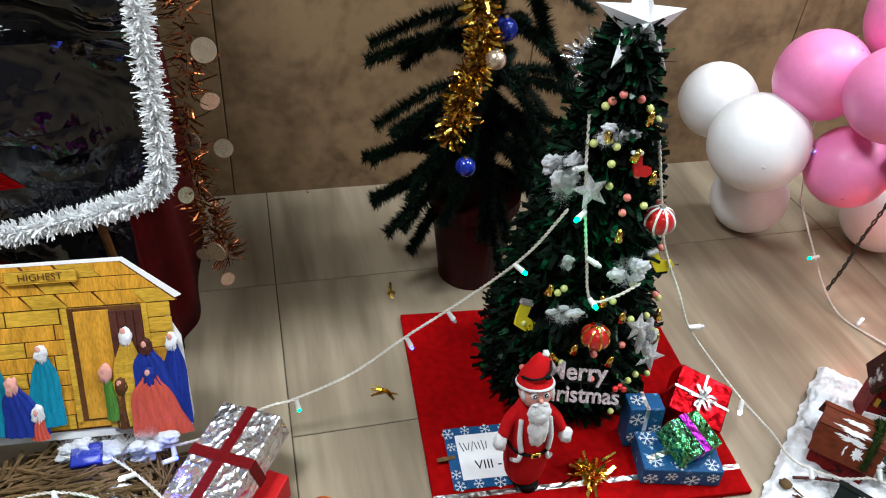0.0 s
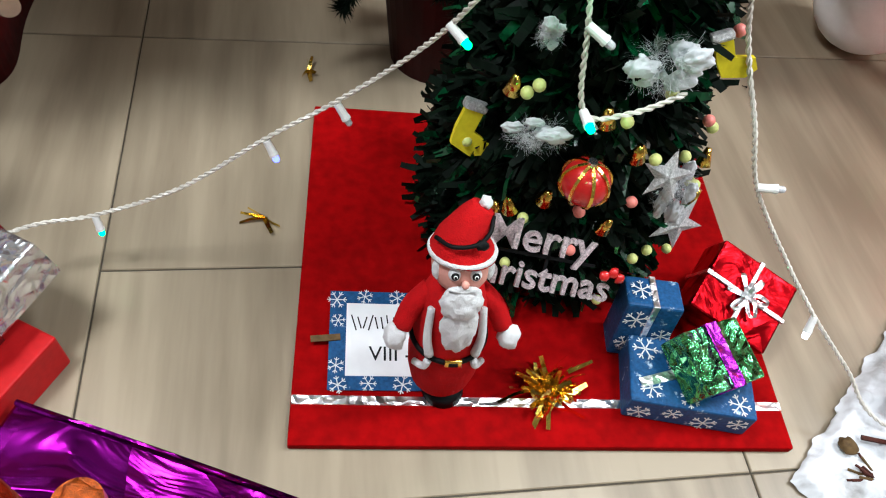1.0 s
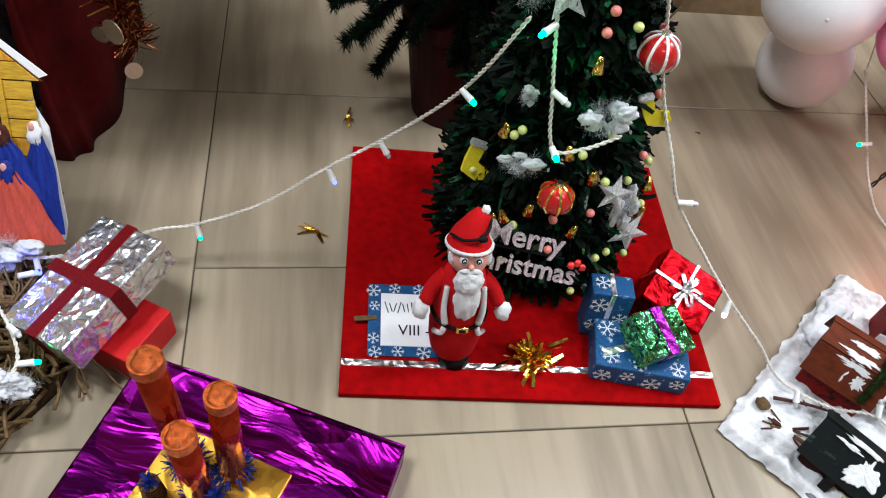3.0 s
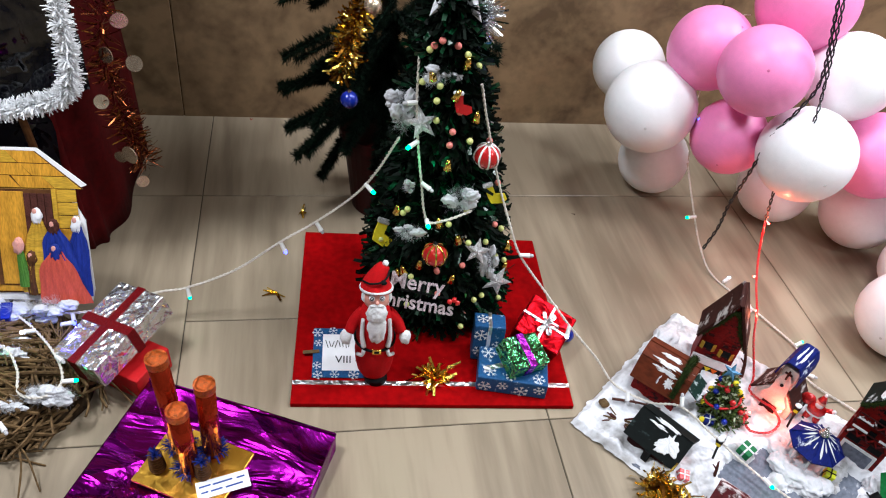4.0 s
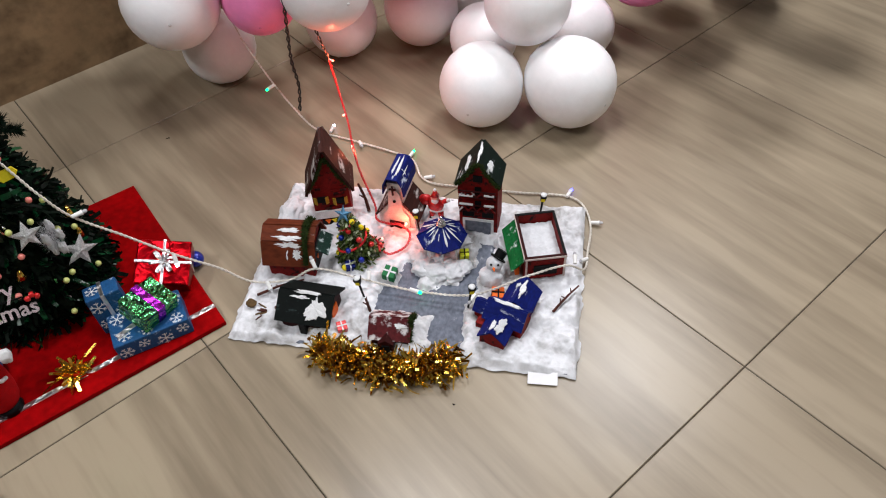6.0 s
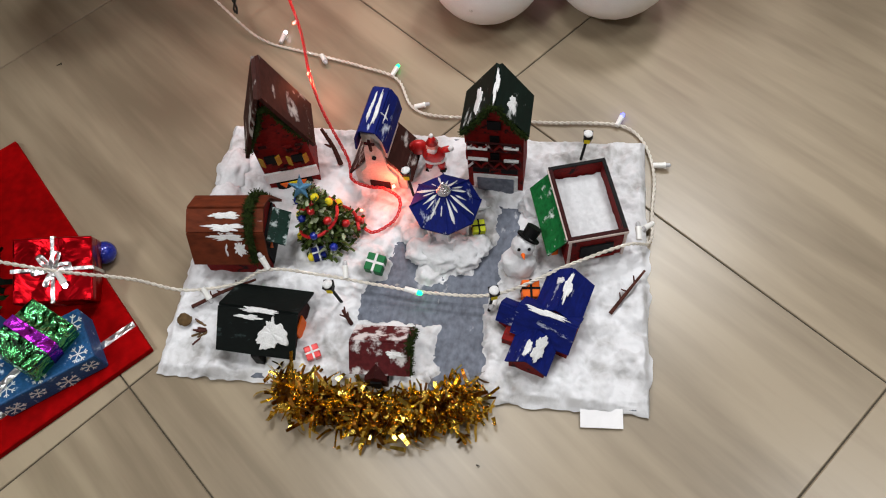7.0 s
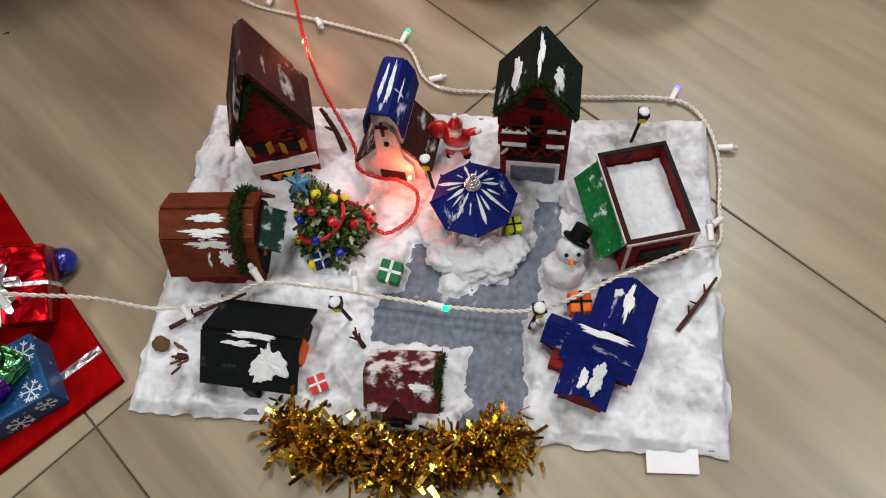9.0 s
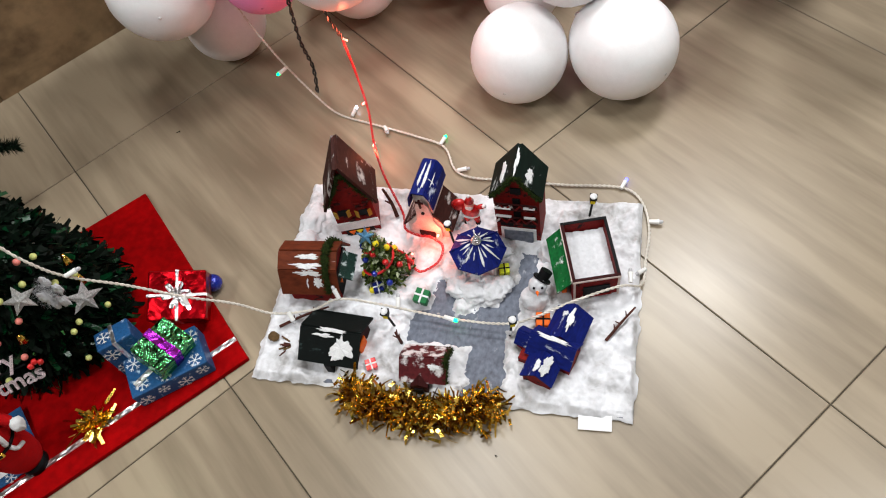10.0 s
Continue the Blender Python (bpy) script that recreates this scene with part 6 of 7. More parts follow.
# printed stable card, leaning back
stable = thing("nativity_cutout", "printed card cutout of a yellow timber stable with robed figures", "card cutout", pose(-0.225, 1.324, 0.1, -26, 0, 0))
bm = bmesh.new()
plate(bm, [(0.004, -0.006), (0.01, 0.02), (0.004, 0.17), (-0.01, 0.2), (-0.012, 0.235), (0.012, 0.245), (-0.075, 0.318), (-0.48, 0.315), (-0.53, 0.24), (-0.53, 0.0)], 0.004)
part("backing", bm, M_WHITE_PAPER, stable)
bm = bmesh.new()
box(bm, 0.5, 0.002, 0.225, pose(-0.268, -0.0012, 0.012))
part("wall_print", bm, M_DARK_WOOD, stable, "dark gaps between boards")
bm = bmesh.new()
plate(bm, [(0.006, 0.237), (-0.078, 0.312), (-0.47, 0.312), (-0.52, 0.237)], 0.002, pose(0, -0.0024, 0))
part("roof_print", bm, M_DARK_WOOD, stable)
rng = random.Random(77)
for row in range(8):
    x = 0.0 - 0.001 * row
    while x > -0.5:
        w = rng.uniform(0.06, 0.12)
        bm = bmesh.new()
        box(bm, w - 0.0022, 0.002, 0.0258, pose(x - w / 2, -0.0032, 0.016 + 0.0277 * row), 0.0006)
        part("plank", bm, M_YELLOW_WOOD if rng.random() < 0.7 else M_ROOF_PLANK, stable)
        x -= w
for row in range(3):
    z0, z1 = 0.238 + 0.0252 * row, 0.238 + 0.0252 * (row + 1) - 0.0018
    xr0, xr1 = 0.004 - 0.028 * row, 0.004 - 0.028 * (row + 1) + 0.002
    x0, x1 = xr0, xr1
    for k in range(9):
        w = 0.05 + 0.012 * ((k * 7 + row * 3) % 4) / 3
        bm = bmesh.new()
        plate(bm, [(x0 - w, z0), (x0 - 0.002, z0), (x1 - 0.002, z1), (x1 - w + 0.004, z1)], 0.003, pose(0, -0.0058 + 0.0012 * row, 0))
        part("roof_plank", bm, M_ROOF_PLANK if (k + row) % 3 else M_YELLOW_WOOD, stable)
        x0, x1 = x0 - w, x1 - w + 0.006 * (k == 0)
bm = bmesh.new()
box(bm, 0.11, 0.003, 0.022, pose(-0.2, -0.009, 0.284), 0.003)
part("scroll", bm, M_YELLOW_WOOD, stable, "scroll with a word")
words("word", "HIGHEST", 0.017, 0.0003, M_DARK_WOOD, stable, pose(-0.2, -0.0125, 0.295, 90, 0, 0))
for x, w, z, hh in ((-0.112, 0.12, 0.03, 0.205), (-0.42, 0.08, 0.04, 0.17)):
    bm = bmesh.new()
    box(bm, w, 0.003, hh, pose(x, -0.0045, z), 0.0008)
    part("doorway", bm, M_DARK_WOOD, stable, "dark timber doorway")
    bm = bmesh.new()
    box(bm, w * 0.46, 0.003, hh * 0.96, pose(x - w * 0.18, -0.0062, z + 0.003), 0.0008)
    part("door_leaf", bm, M_ROOF_PLANK, stable, "half-open yellow timber door")
    for k in range(4):
        bm = bmesh.new()
        box(bm, w * 0.1, 0.003, hh * 0.5, pose(x + w * (0.1 + 0.11 * k), -0.007, z + hh * 0.46), 0.0006)
        part("slat", bm, M_STICK, stable)
    for sgn in (-1, 1):
        bm = bmesh.new()
        box(bm, 0.009, 0.003, hh + 0.004, pose(x + sgn * (w / 2 + 0.003), -0.0062, z - 0.002), 0.0008)
        part("door_post", bm, M_YELLOW_WOOD, stable)


def robe(x, z, w, hh, material, hood, y=-0.009):
    bm = bmesh.new()
    prof = (1.0, 0.98, 0.9, 0.82, 0.78, 0.72, 0.6, 0.36, 0.2)
    g = []
    for a, k in enumerate(prof):
        t = a / (len(prof) - 1)
        g.append([bm.verts.new((x + w * 0.5 * k * s / 8 + 0.08 * w * math.sin(3 * t + x * 90), y - 0.007 * (1 - (s / 8) ** 2) * (1 - 0.4 * t) - 0.0016 * math.sin(s * 1.9 + 2.5 * t + x * 50), z + hh * 0.82 * t)) for s in range(-8, 9)])
    for ra, rb in zip(g, g[1:]):
        for s in range(16):
            bm.faces.new((ra[s], ra[s + 1], rb[s + 1], rb[s]))
    part("printed_robe", bm, material, stable, "", True)
    hx = x + 0.08 * w * math.sin(3 + x * 90)
    bm = bmesh.new()
    lump(bm, 0.0098, (1.05, 0.4, 1.75), pose(hx - 0.001, y - 0.003, z + hh * 0.8, 0, 6, 0), int(x * -900) % 50, 0.35, 3)
    part("printed_hood", bm, hood, stable, "", True)
    bm = bmesh.new()
    ball(bm, 0.0052, pose(hx - 0.003, y - 0.0056, z + hh * 0.855), 12, 0, (0.9, 0.35, 1.25))
    part("printed_head", bm, M_SKIN, stable, "", True)


robe(-0.014, 0.008, 0.056, 0.195, M_BLUE_PRINT, M_WHITE_PAPER, -0.010)
robe(-0.088, 0.016, 0.066, 0.205, M_YELLOW_WOOD, M_WHITE_PAPER, -0.010)
robe(-0.046, 0.065, 0.074, 0.118, M_BLUE_PRINT, M_STICK, -0.015)
robe(-0.044, -0.004, 0.1, 0.14, M_PINK_PRINT, M_BLUE_PRINT, -0.020)
robe(-0.12, 0.03, 0.024, 0.11, M_GREEN_PRINT, M_SKIN, -0.013)
robe(-0.1, 0.012, 0.03, 0.1, M_DARK_WOOD, M_DARK_WOOD, -0.012)
robe(-0.222, 0.03, 0.062, 0.165, M_TEAL_PRINT, M_FUR, -0.012)
robe(-0.262, 0.018, 0.072, 0.115, M_BLUE_PRINT, M_SKIN, -0.017)
robe(-0.235, 0.01, 0.03, 0.06, M_PINK_PRINT, M_FUR, -0.019)
robe(-0.3, 0.02, 0.06, 0.17, M_TEAL_PRINT, M_YELLOW_WOOD, -0.010)
robe(-0.36, 0.01, 0.07, 0.15, M_PINK_PRINT, M_SKIN, -0.012)
for i, (x, y, r) in enumerate(((-0.29, 1.285, 0.03), (-0.34, 1.28, 0.032), (-0.4, 1.285, 0.03), (-0.265, 1.075, 0.028), (-0.225, 1.07, 0.026), (-0.33, 1.17, 0.03), (-0.36, 1.2, 0.026), (-0.44, 1.16, 0.03), (-0.3, 1.05, 0.018))):
    cotton_tuft("cotton_tuft", "white cotton wool tuft on the straw", r * 1.1, (1.3, 0.8, 0.7), pose(x, y, 0.112 if y > 1.2 else 0.1), i + 40, "straw cotton")

# straw heap
straw = thing("straw_heap", "heap of dry straw and thin twigs on the tiles", "straw")
# The mound under the stalks carries their gap shade in its dark colour.
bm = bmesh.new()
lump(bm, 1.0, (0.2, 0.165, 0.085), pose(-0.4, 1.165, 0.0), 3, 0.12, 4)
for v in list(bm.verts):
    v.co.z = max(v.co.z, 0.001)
part("packed_straw", bm, M_STRAW_GAP, straw, "dark straw mound standing for shade between stalks", True)
rng = random.Random(81)
bm = bmesh.new()
for k in range(620):
    a, q = rng.uniform(0, 6.283), math.sqrt(rng.random()) * 1.1
    x, y = -0.4 + 0.2 * q * math.cos(a), 1.165 + 0.168 * q * math.sin(a)
    z = 0.09 * math.sqrt(max(0, 1.21 - q * q)) + rng.uniform(-0.004, 0.014)
    t = math.atan2(0.19 * math.sin(a), 0.235 * math.cos(a)) + math.pi / 2 + rng.gauss(0, 0.45) if q > 0.55 else rng.gauss(0.0, 0.35)
    ll = rng.uniform(0.035, 0.1) * (0.6 if q > 0.8 else 1)
    d = Vector((math.cos(t), math.sin(t), rng.gauss(0, 0.12))) * ll
    p = Vector((x, y, max(z, 0.004)))
    s1, s2 = p - d, p + d
    s1.z, s2.z = max(s1.z, 0.002), max(s2.z, 0.002)
    tube(bm, bend([s1, p.lerp(s1, 0.4) + Vector((rng.gauss(0, 0.006), rng.gauss(0, 0.006), rng.uniform(0, 0.01))), p + Vector((0, 0, rng.uniform(0, 0.012))), s2], 3), rng.uniform(0.0015, 0.0036), 5)
tagged(part("loose_stalk", bm, M_STRAW, straw), kind="stuff")
for k, (p, q) in enumerate((((-0.28, 1.2, 0.08), (-0.1, 1.1, 0.006)), ((-0.3, 1.22, 0.08), (-0.11, 1.13, 0.01)), ((-0.33, 1.03, 0.06), (-0.24, 0.93, 0.004)), ((-0.3, 1.02, 0.05), (-0.27, 0.9, 0.004)))):
    bm = bmesh.new()
    tube(bm, bend([p, Vector(p).lerp(Vector(q), 0.5) + Vector((0.01, 0.01, 0.01)), q], 5), 0.0026, 5, 0, 0.0015)
    part("long_stalk", bm, M_STRAW, straw)
gift("gift_box", "blue foil gift tucked into the straw", 0.05, 0.04, 0.035, pose(-0.385, 1.275, 0.085, 10, 0, 5), M_BLUE, None)

gift("gift_box", "red paper gift lying under the silver one", 0.1, 0.09, 0.06, pose(-0.12, 1.195, 0.001, 0, 0, 62), M_RED_PAPER, None)
gift("gift_box", "crinkled silver foil gift with crossed dark red ribbons", 0.12, 0.2, 0.055, pose(-0.15, 1.222, 0.082, 8, -10, -32), M_SILVER, M_RIBBON_RED, 0.02)

settle("nativity")

# purple box with candles
pur = thing("purple_box", "flat box wrapped in crinkled purple foil, on the tiles", "wrapped box", pose(0.055, 0.936, 0, 0, 0, -23.5))
bm = bmesh.new()
box(bm, 0.388, 0.30, 0.05, None, 0.004)
part("box", bm, M_PURPLE, pur)
for s in (-1, 1):
    bm = bmesh.new()
    tube(bm, bend([(-0.193, s * 0.15, 0.05), (0, s * 0.151, 0.051), (0.193, s * 0.15, 0.05)], 6), 0.0035, 6)
    part("fold", bm, M_PURPLE, pur)
gb = thing("gold_tray", "gold foil covered card tray under the candles", "card base", pose(0.04, 0.945, 0.052, 0, 0, -28), "")
bm = bmesh.new()
box(bm, 0.165, 0.13, 0.006, None, 0.001)
part("board", bm, M_GOLD, gb)
bm = bmesh.new()
box(bm, 0.09, 0.034, 0.0012, pose(0.066, -0.012, 0.0068, 0, 0, 42))
lb = part("label", bm, M_WHITE_PAPER, gb, "white paper label with handwriting")
rng = random.Random(7)
for row, runs in ((0, ((-0.03, 0.02), (0.0, 0.034), (0.031, 0.014))), (1, ((-0.032, 0.012), (-0.012, 0.02), (0.018, 0.03)))):
    for xm, wd in runs:
        bm = bmesh.new()
        box(bm, wd, 0.0032, 0.0004, pose(0.066, -0.012, 0.0082, 0, 0, 42) @ pose(xm, 0.006 - 0.012 * row, 0, 0, 0, 2))
        part("pen_bar", bm, M_LABEL_INK, gb)


def candle(x, y, hh):
    c = thing("toy_candle", "orange glitter card roll candle with a dark tinsel foot", "candle", pose(x, y, 0.0585, rng.uniform(-2, 2), rng.uniform(-2, 2), 0), "card candles")
    bm = bmesh.new()
    cyl(bm, 0.0168, 0.0168, hh, None, 28)
    part("roll", bm, M_CANDLE_FOIL, c, "", True)
    bm = bmesh.new()
    cyl(bm, 0.0182, 0.018, 0.016, pose(0, 0, hh - 0.015), 28)
    lump(bm, 0.0165, (1, 1, 0.25), pose(0, 0, hh), 3, 0.4, 3)
    part("cap", bm, M_CANDLE, c)
    rr = [(Vector((0.017 * math.cos(a), 0.017 * math.sin(a), 0.01)), Vector((math.cos(a), math.sin(a), rng.gauss(0.2, 0.6)))) for a in (rng.uniform(0, 6.283) for _ in range(120))]
    strips("foot_tinsel", rr, M_BLUE_PRINT, c, 0.013, 0.0025, 0.6, int(hh * 1000), "stuff")


candle(0.014, 0.985, 0.25)
candle(0.07, 0.972, 0.193)
candle(0.036, 0.937, 0.172)
for x, y in ((-0.02, 0.945), (0.058, 0.925)):
    cup = thing("ribbed_cup", "small dark ribbed cup beside the candles", "cup", pose(x, y, 0.0585), "ribbed cups")
    for k in range(7):
        bm = bmesh.new()
        cyl(bm, 0.013 - 0.0004 * k, 0.0145 - 0.0004 * k, 0.006, pose(0, 0, 0.0062 * k), 16)
        part("rib", bm, M_DARK_WOOD, cup)
    strips("tuft", [(Vector((0, 0, 0.044)), Vector((rng.gauss(0, 1), rng.gauss(0, 1), 0.4))) for _ in range(60)], M_BLUE_PRINT, cup, 0.012, 0.0025, 0.6, 5, "stuff")

settle("purple")

# ---- light strings ----


def W(u, v, z):
    """A point over the village board, in the plan."""
    return VPLAN @ Vector((u, v, z))


def strung(pts, n=8):
    return bend([drift(p) for p in pts], n)


holder_bm = bmesh.new()
cyl(holder_bm, 0.0052, 0.0058, 0.024, None, 12)
cyl(holder_bm, 0.0064, 0.0064, 0.004, pose(0, 0, 0.021), 12)
HOLDER = bpy.data.meshes.new("holder")
holder_bm.to_mesh(HOLDER)
holder_bm.free()
HOLDER.materials.append(M_PLASTIC)
TIPS = {}
for key, m_ in (("g", M_GREEN_GLOW), ("b", M_BLUE_GLOW), ("w", M_WHITE_GLOW), ("r", M_RED_GLOW), ("o", mat("unlit_tip", (0.5, 0.5, 0.52), 0.2, size=60, coat=0.5))):
    b2 = bmesh.new()
    cyl(b2, 0.0046, 0.0046, 0.007, pose(0, 0, 0.024), 10)
    ball(b2, 0.0046, pose(0, 0, 0.031), 10)
    TIPS[key] = bpy.data.meshes.new("tip")
    b2.to_mesh(TIPS[key])
    b2.free()
    TIPS[key].materials.append(m_)


def bulb(parent, p, way, key="o", scale=1.0):
    h = new("holder", HOLDER)
    h.parent = parent
    h.matrix_basis = Matrix.Translation(drift(p)) @ Vector(way).to_track_quat("Z", "Y").to_matrix().to_4x4() @ Matrix.Scale(scale, 4)
    t = new("tip", TIPS[key])
    t.parent = h


def light_string(label, pts, bulbs, n=8, group="light strings", thin=1.0):
    s = thing("light_string", label, "string lights", None, group)
    bm = bmesh.new()
    twist(bm, strung(pts, n), 0.0015 * thin, 0.0014 * thin, 0.019)
    part("wire", bm, M_WIRE, s, "twisted clear wire")
    for p, way, key in bulbs:
        bulb(s, p, way, key, 0.78)
    return s


light_string("clear twisted light string from the straw up to the tree",
             [(-0.42, 1.27, 0.115), (-0.3, 1.275, 0.105), (-0.2, 1.29, 0.1), (-0.1, 1.345, 0.095), (-0.033, 1.362, 0.095), (0.08, 1.358, 0.15), (0.182, 1.354, 0.235), (0.255, 1.355, 0.29), (0.33, 1.33, 0.38), (0.37, 1.29, 0.47), (0.405, 1.262, 0.565)],
             [((-0.033, 1.362, 0.093), (0.15, -0.3, -0.9), "g"), ((0.182, 1.354, 0.232), (0.4, -0.3, -0.9), "b"), ((0.255, 1.355, 0.287), (0.5, -0.3, -0.8), "o"), ((0.35, 1.31, 0.425), (0.5, -0.5, -0.3), "g"), ((-0.25, 1.28, 0.103), (0.1, -0.5, -0.8), "b"), ((-0.33, 1.275, 0.103), (0.0, -0.6, -0.7), "b")])
light_string("clear twisted light string looped over the straw",
             [(-0.36, 1.275, 0.11), (-0.3, 1.22, 0.115), (-0.24, 1.15, 0.12), (-0.215, 1.1, 0.11), (-0.235, 1.065, 0.112), (-0.28, 1.07, 0.115), (-0.3, 1.12, 0.12), (-0.34, 1.17, 0.125), (-0.42, 1.2, 0.12), (-0.5, 1.2, 0.11)],
             [((-0.3, 1.22, 0.115), (-0.7, -0.3, 0.2), "w"), ((-0.24, 1.15, 0.12), (0.5, -0.5, 0.1), "o"), ((-0.215, 1.1, 0.11), (0.8, 0.2, -0.2), "g"), ((-0.34, 1.17, 0.125), (-0.3, -0.5, 0.6), "g"), ((-0.42, 1.2, 0.12), (0.3, -0.8, 0.3), "b"), ((-0.3, 1.02, 0.1), (0.4, -0.5, -0.2), "o"), ((-0.26, 1.24, 0.11), (0.6, 0.4, -0.3), "b")])
TS = [on_tree(0.432, 0.7, 0.012), on_tree(0.435, 0.62, 0.016), on_tree(0.44, 0.55, 0.016), on_tree(0.45, 0.47, 0.018), on_tree(0.464, 0.392, 0.02), on_tree(0.5, 0.4, 0.022), on_tree(0.549, 0.415, 0.018)]
light_string("clear twisted light string hanging down the tree front", TS,
             [(TS[1], (-0.9, -0.3, 0.1), "o"), (TS[3], (0.8, -0.5, -0.4), "o"), (TS[4], (0, -1, 0.1), "g"), (TS[2], (-0.7, -0.5, -0.2), "g")])
light_string("clear twisted light string from the tree over the toy village",
             [on_tree(0.545, 0.66, 0.01), on_tree(0.565, 0.58, 0.014), on_tree(0.6, 0.46, 0.02), (0.628, 1.25, 0.38), (0.655, 1.235, 0.315), (0.715, 1.215, 0.235), (0.775, 1.18, 0.165), (0.84, 1.145, 0.1),
              W(0.02, 0.118, 0.052), W(0.1, 0.135, 0.05), W(0.16, 0.15, 0.078), W(0.24, 0.16, 0.05), W(0.32, 0.158, 0.035), W(0.4, 0.152, 0.033), W(0.5, 0.155, 0.04), W(0.6, 0.2, 0.06), W(0.68, 0.235, 0.068), W(0.722, 0.27, 0.02), W(0.728, 0.33, 0.008), (1.575, 0.765, 0.007), (1.612, 0.82, 0.006), (1.612, 0.868, 0.006),
              (1.57, 0.92, 0.006), (1.53, 0.962, 0.006), (1.45, 1.06, 0.006), (1.40, 1.12, 0.006), (1.388, 1.165, 0.006), (1.404, 1.235, 0.006), (1.372, 1.31, 0.006), (1.326, 1.404, 0.006), (1.282, 1.5, 0.006), (1.262, 1.57, 0.045), (1.238, 1.64, 0.13), (1.228, 1.72, 0.205)],
             [((0.655, 1.235, 0.315), (0.95, -0.2, 0.1), "o"), ((0.775, 1.18, 0.165), (-0.2, -0.5, -0.8), "w"), (W(0.05, 0.125, 0.05), (-0.1, -0.6, -0.5), "o"), (W(0.16, 0.15, 0.08), (0.1, 0.6, 0.6), "o"), (W(0.36, 0.155, 0.035), (0.45, -0.8, -0.1), "g"),
              (W(0.27, 0.16, 0.045), (0.5, 0.6, 0.3), "o"), (W(0.5, 0.155, 0.04), (-0.9, -0.3, 0.0), "o"), (W(0.7, 0.25, 0.06), (0.6, 0.6, 0.2), "o"), (W(0.728, 0.31, 0.012), (-0.9, 0.1, 0.2), "o"), ((1.585, 0.775, 0.008), (0.6, -0.75, 0.1), "o"),
              ((1.605, 0.872, 0.008), (0.9, 0.25, 0.1), "b"), ((1.39, 1.155, 0.008), (0.75, -0.6, 0.1), "o"), ((1.40, 1.245, 0.008), (0.9, 0.3, 0.1), "g"), ((1.335, 1.385, 0.008), (-0.3, -0.9, 0.1), "o"), ((1.3, 1.47, 0.008), (0.8, 0.4, 0.15), "w"), ((1.236, 1.6, 0.12), (-0.8, 0.2, -0.3), "g")])
bs = light_string("clear wire with lights draped over the balloons", [(1.228, 1.72, 0.21), (1.2, 1.74, 0.36), (1.215, 1.765, 0.5), (1.26, 1.8, 0.57), (1.32, 1.85, 0.56)], [((1.205, 1.74, 0.34), (0.3, -0.9, -0.1), "b"), ((1.25, 1.79, 0.56), (0.3, -0.8, 0.3), "w")], thin=0.55)
s = thing("light_string", "dark wire light string hanging from above, ending in red wire", "string lights", None, "light strings")
bm = bmesh.new()
UP = [(1.24, 1.64, 1.6), (1.265, 1.62, 1.1), (1.29, 1.59, 0.85), (1.315, 1.56, 0.7), (1.348, 1.545, 0.55)]
twist(bm, strung(UP + [(1.325, 1.54, 0.475), (1.288, 1.535, 0.41), (1.276, 1.535, 0.31), (1.274, 1.55, 0.2), (1.285, 1.565, 0.11), (1.275, 1.57, 0.035)], 8), 0.0022, 0.003, 0.05)
part("dark_wire", bm, M_BLACK_WIRE, s)
bm = bmesh.new()
twist(bm, strung([(x + 0.008, y - 0.006, z) for x, y, z in UP] + [(1.345, 1.50, 0.47), (1.328, 1.49, 0.38), (1.322, 1.485, 0.3), (1.345, 1.49, 0.2)], 8), 0.0018, 0.003, 0.05)
part("dark_wire", bm, M_BLACK_WIRE, s)
bm = bmesh.new()
RW = [(1.345, 1.49, 0.2), (1.33, 1.44, 0.14), (1.3, 1.36, 0.11), (1.255, 1.25, 0.125), (1.235, 1.19, 0.1), W(0.235, 0.375, 0.055), W(0.245, 0.345, 0.04), W(0.28, 0.325, 0.05), W(0.305, 0.32, 0.055), W(0.33, 0.31, 0.04), W(0.325, 0.28, 0.028), W(0.295, 0.255, 0.026), W(0.275, 0.265, 0.028), W(0.272, 0.285, 0.028)]
twist(bm, strung(RW, 8), 0.0011, 0.0019, 0.03, strands=3)
part("red_wire", bm, M_RED_WIRE, s)
for p, w in (((1.345, 1.49, 0.2), (0.3, -0.8, -0.2)), ((1.31, 1.385, 0.11), (-0.6, -0.3, 0.2)), ((1.26, 1.26, 0.12), (-0.5, -0.5, 0.3)), (W(0.316, 0.328, 0.042), (0.1, -0.3, 0.9)), (W(0.27, 0.29, 0.03), (-0.2, -0.3, 0.8))):
    bulb(s, p, w, "r", 0.42)
lamp = bpy.data.lights.new("red_bulb_light", "POINT")
lamp.energy, lamp.color, lamp.shadow_soft_size = 0.5, (1.0, 0.14, 0.06), 0.012
new("red_bulb_light", lamp).matrix_basis = Matrix.Translation(V(0.316, 0.322, 0.056))

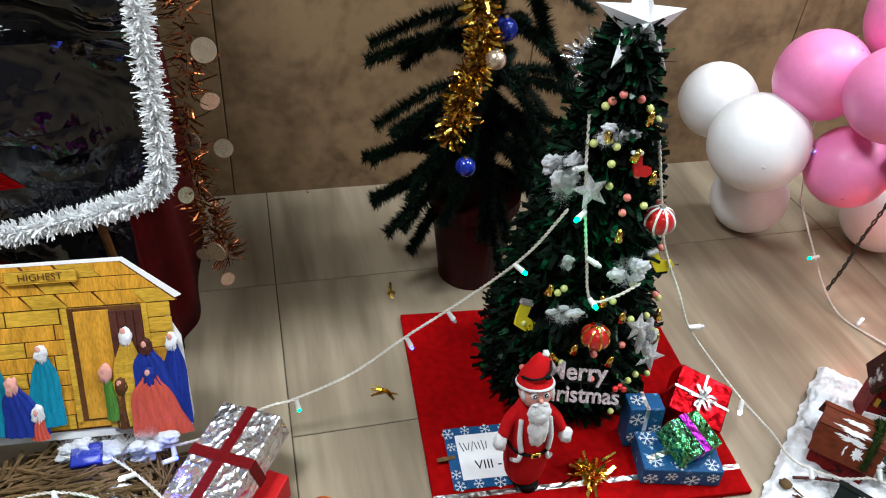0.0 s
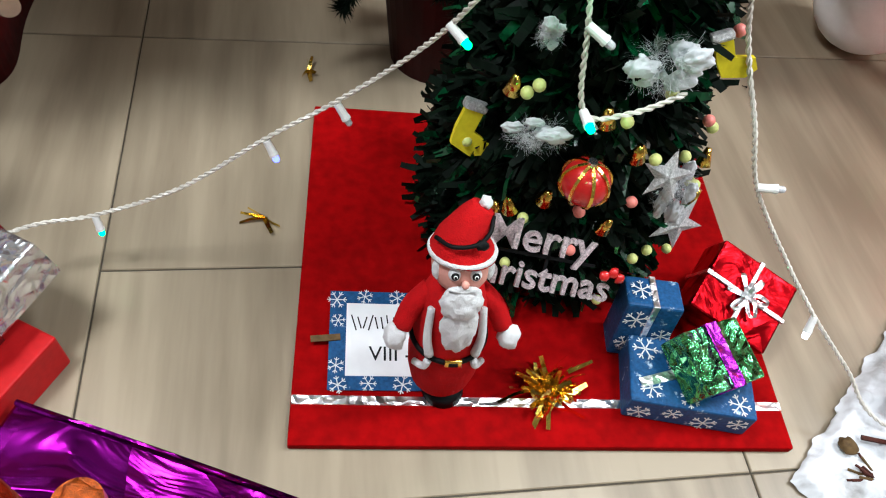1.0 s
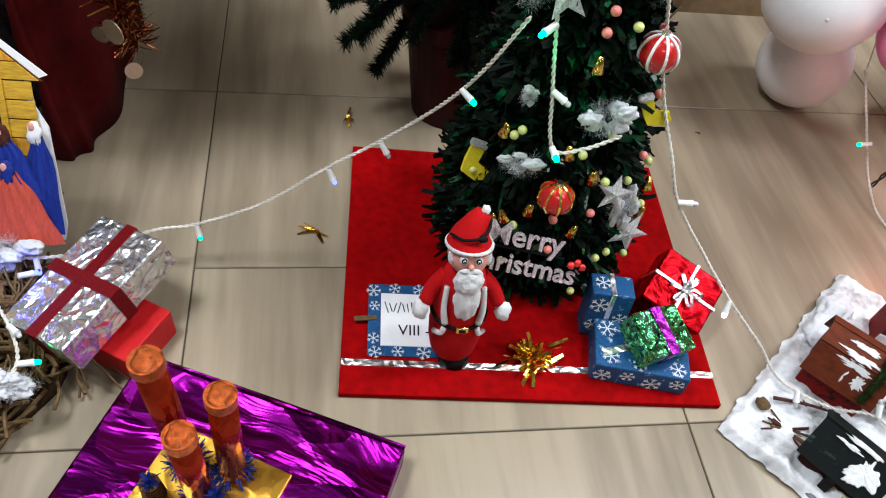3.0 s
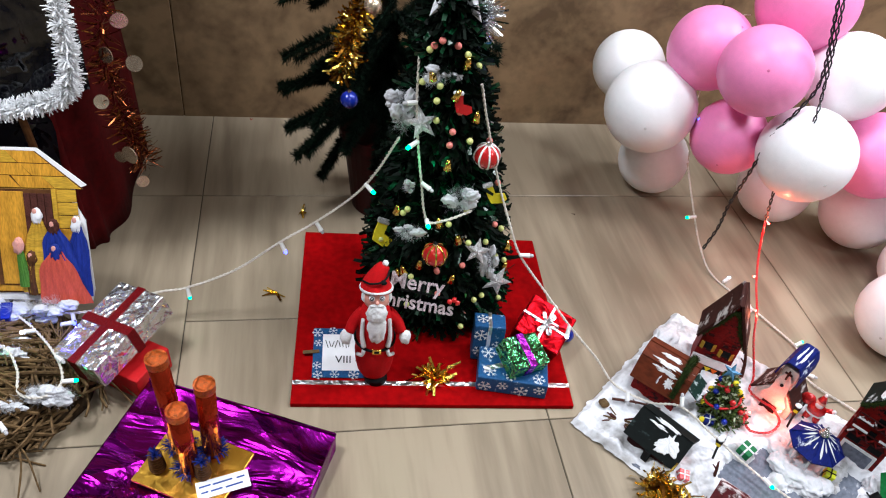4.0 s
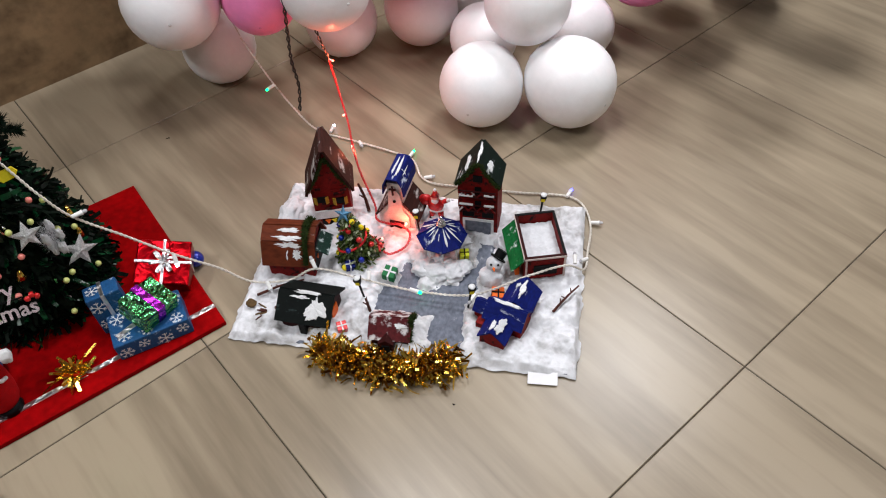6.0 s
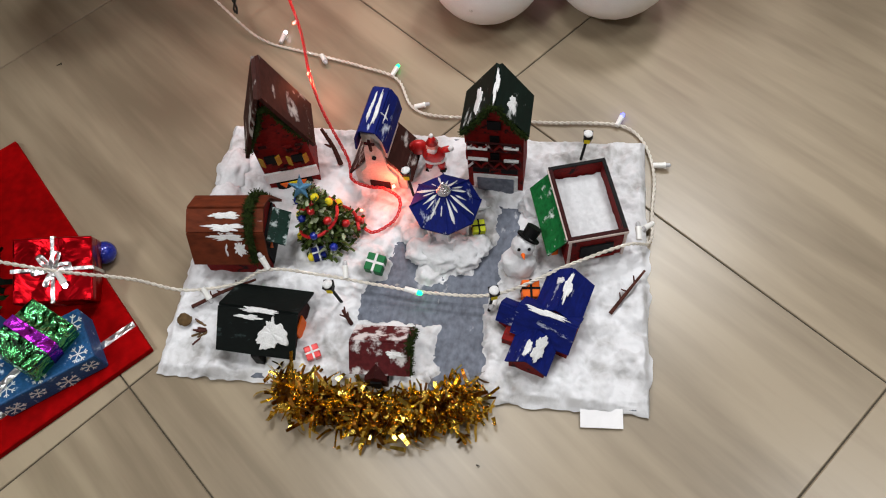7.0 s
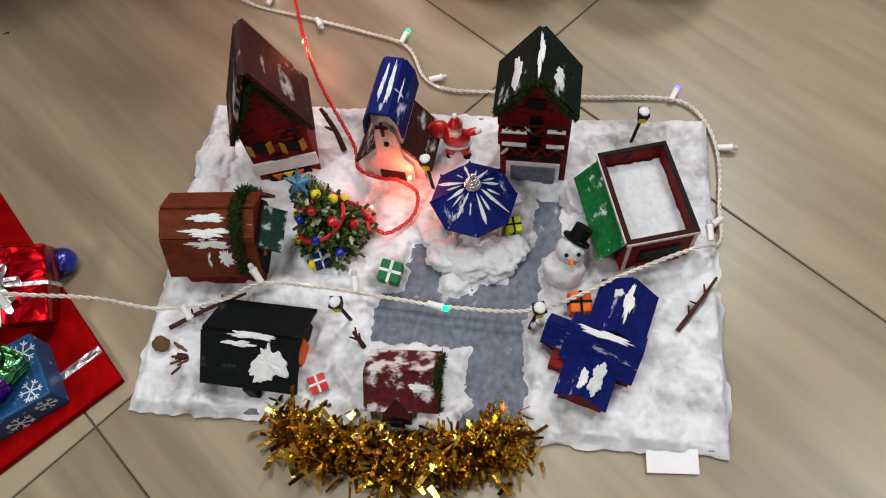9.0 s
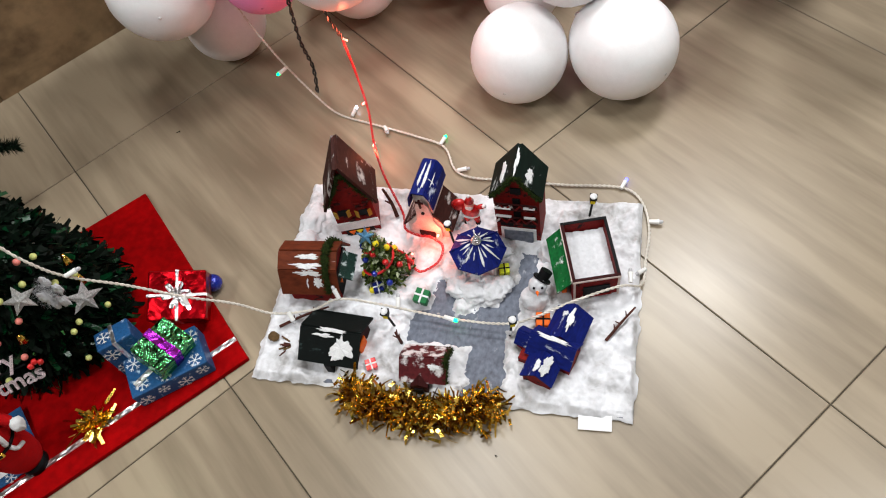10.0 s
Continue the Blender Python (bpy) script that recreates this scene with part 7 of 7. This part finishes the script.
for nm, c, e, pt in (("blue_bulb_light", (0.1, 0.12, 1.0), 0.06, (-0.255, 1.235, 0.135)), ("blue_bulb_light", (0.1, 0.12, 1.0), 0.06, (-0.36, 1.24, 0.14)), ("green_bulb_light", (0.05, 1.0, 0.3), 0.04, (-0.355, 1.145, 0.16)), ("green_bulb_light", (0.05, 1.0, 0.3), 0.07, (0.462, 1.15, 0.4)), ("green_bulb_light", (0.05, 1.0, 0.3), 0.06, (0.438, 1.240, 0.526)), ("blue_bulb_light", (0.15, 0.2, 1.0), 0.08, (0.585, 1.33, 0.71)), ("red_bulb_light", (1.0, 0.14, 0.06), 0.95, (1.35, 1.46, 0.2)), ("red_bulb_light", (1.0, 0.2, 0.08), 0.4, (1.25, 1.235, 0.13))):
    lamp = bpy.data.lights.new(nm, "POINT")
    lamp.energy, lamp.color, lamp.shadow_soft_size = e, c, 0.006
    new(nm, lamp).matrix_basis = Matrix.Translation(drift(pt))

# scraps on the floor
for i, (x, y, mt, lab) in enumerate(((0.154, 1.433, M_TINSEL_GOLD, "scrap of gold foil on the tiles"), (0.195, 1.738, M_TINSEL_GOLD, "scrap of gold foil on the tiles"), (0.03, 2.17, M_REDGLOSS, "tiny red scrap on the tiles"), (0.964, 1.752, M_BLACK, "tiny dark scrap on the tiles"), (1.04, 0.62, M_BLACK, "tiny dark scrap on the tiles"))):
    sc = thing("foil_scrap", lab, "scrap", Matrix.Translation(drift((x, y, 0.003))) @ pose(0, 0, 0, 0, 0, 40 * i))
    r5 = random.Random(i)
    strips("scrap", [(Vector((0, 0, 0.001)), Vector((r5.gauss(0, 1), r5.gauss(0, 1), 0.2))) for _ in range(5 if i < 2 else 2)], mt, sc, 0.026 if i < 2 else 0.008, 0.007 if i < 2 else 0.003, 0.5, i)

# ---- tiles ----
TX, TY = 0.7585, 0.7555


def tile_mesh(sx, sy, sz, material):
    bm = bmesh.new()
    box(bm, sx, sy, sz, None)
    bmesh.ops.bevel(bm, geom=[e for e in bm.edges if all(v.co.z > sz - 1e-5 for v in e.verts)], offset=0.0012, segments=1, affect="EDGES")
    me = bpy.data.meshes.new("tile")
    bm.to_mesh(me)
    bm.free()
    me.materials.append(material)
    return me


ft = tile_mesh(TX - 0.0024, TY - 0.0024, 0.01, M_FLOOR)
CUT = 1.366
for i in range(-4, 7):
    for j in range(-4, 3):
        x, y = -0.006 + TX * (i + 0.5), 0.303 + TY * (j + 0.5)
        if not (X0 - 0.3 < x < X1 + 0.3 and y < Y1 + 0.2):
            continue
        if i == 0 and j == 1:  # this tile is cut across
            y0, y1 = y - TY / 2, y + TY / 2
            for a, b in ((y0, CUT), (CUT, y1)):
                o = new("tile", tile_mesh(TX - 0.0024, b - a - 0.0024, 0.01, M_FLOOR))
                o.parent, o.matrix_basis = floor, pose(x, (a + b) / 2, -0.01)
            continue
        o = new("tile", ft)
        o.parent, o.matrix_basis = floor, pose(x, y, -0.01)
wt = tile_mesh(0.8 - 0.003, 1.2 - 0.003, 0.008, M_WALL)
for i in range(-3, 6):
    for j in range(3):
        o = new("tile", wt)
        o.parent, o.matrix_basis = wall_north, pose(0.71 + 0.8 * (i + 0.5), Y1 + 0.008, -0.05 + 1.2 * (j + 0.5), 90, 0, 0)
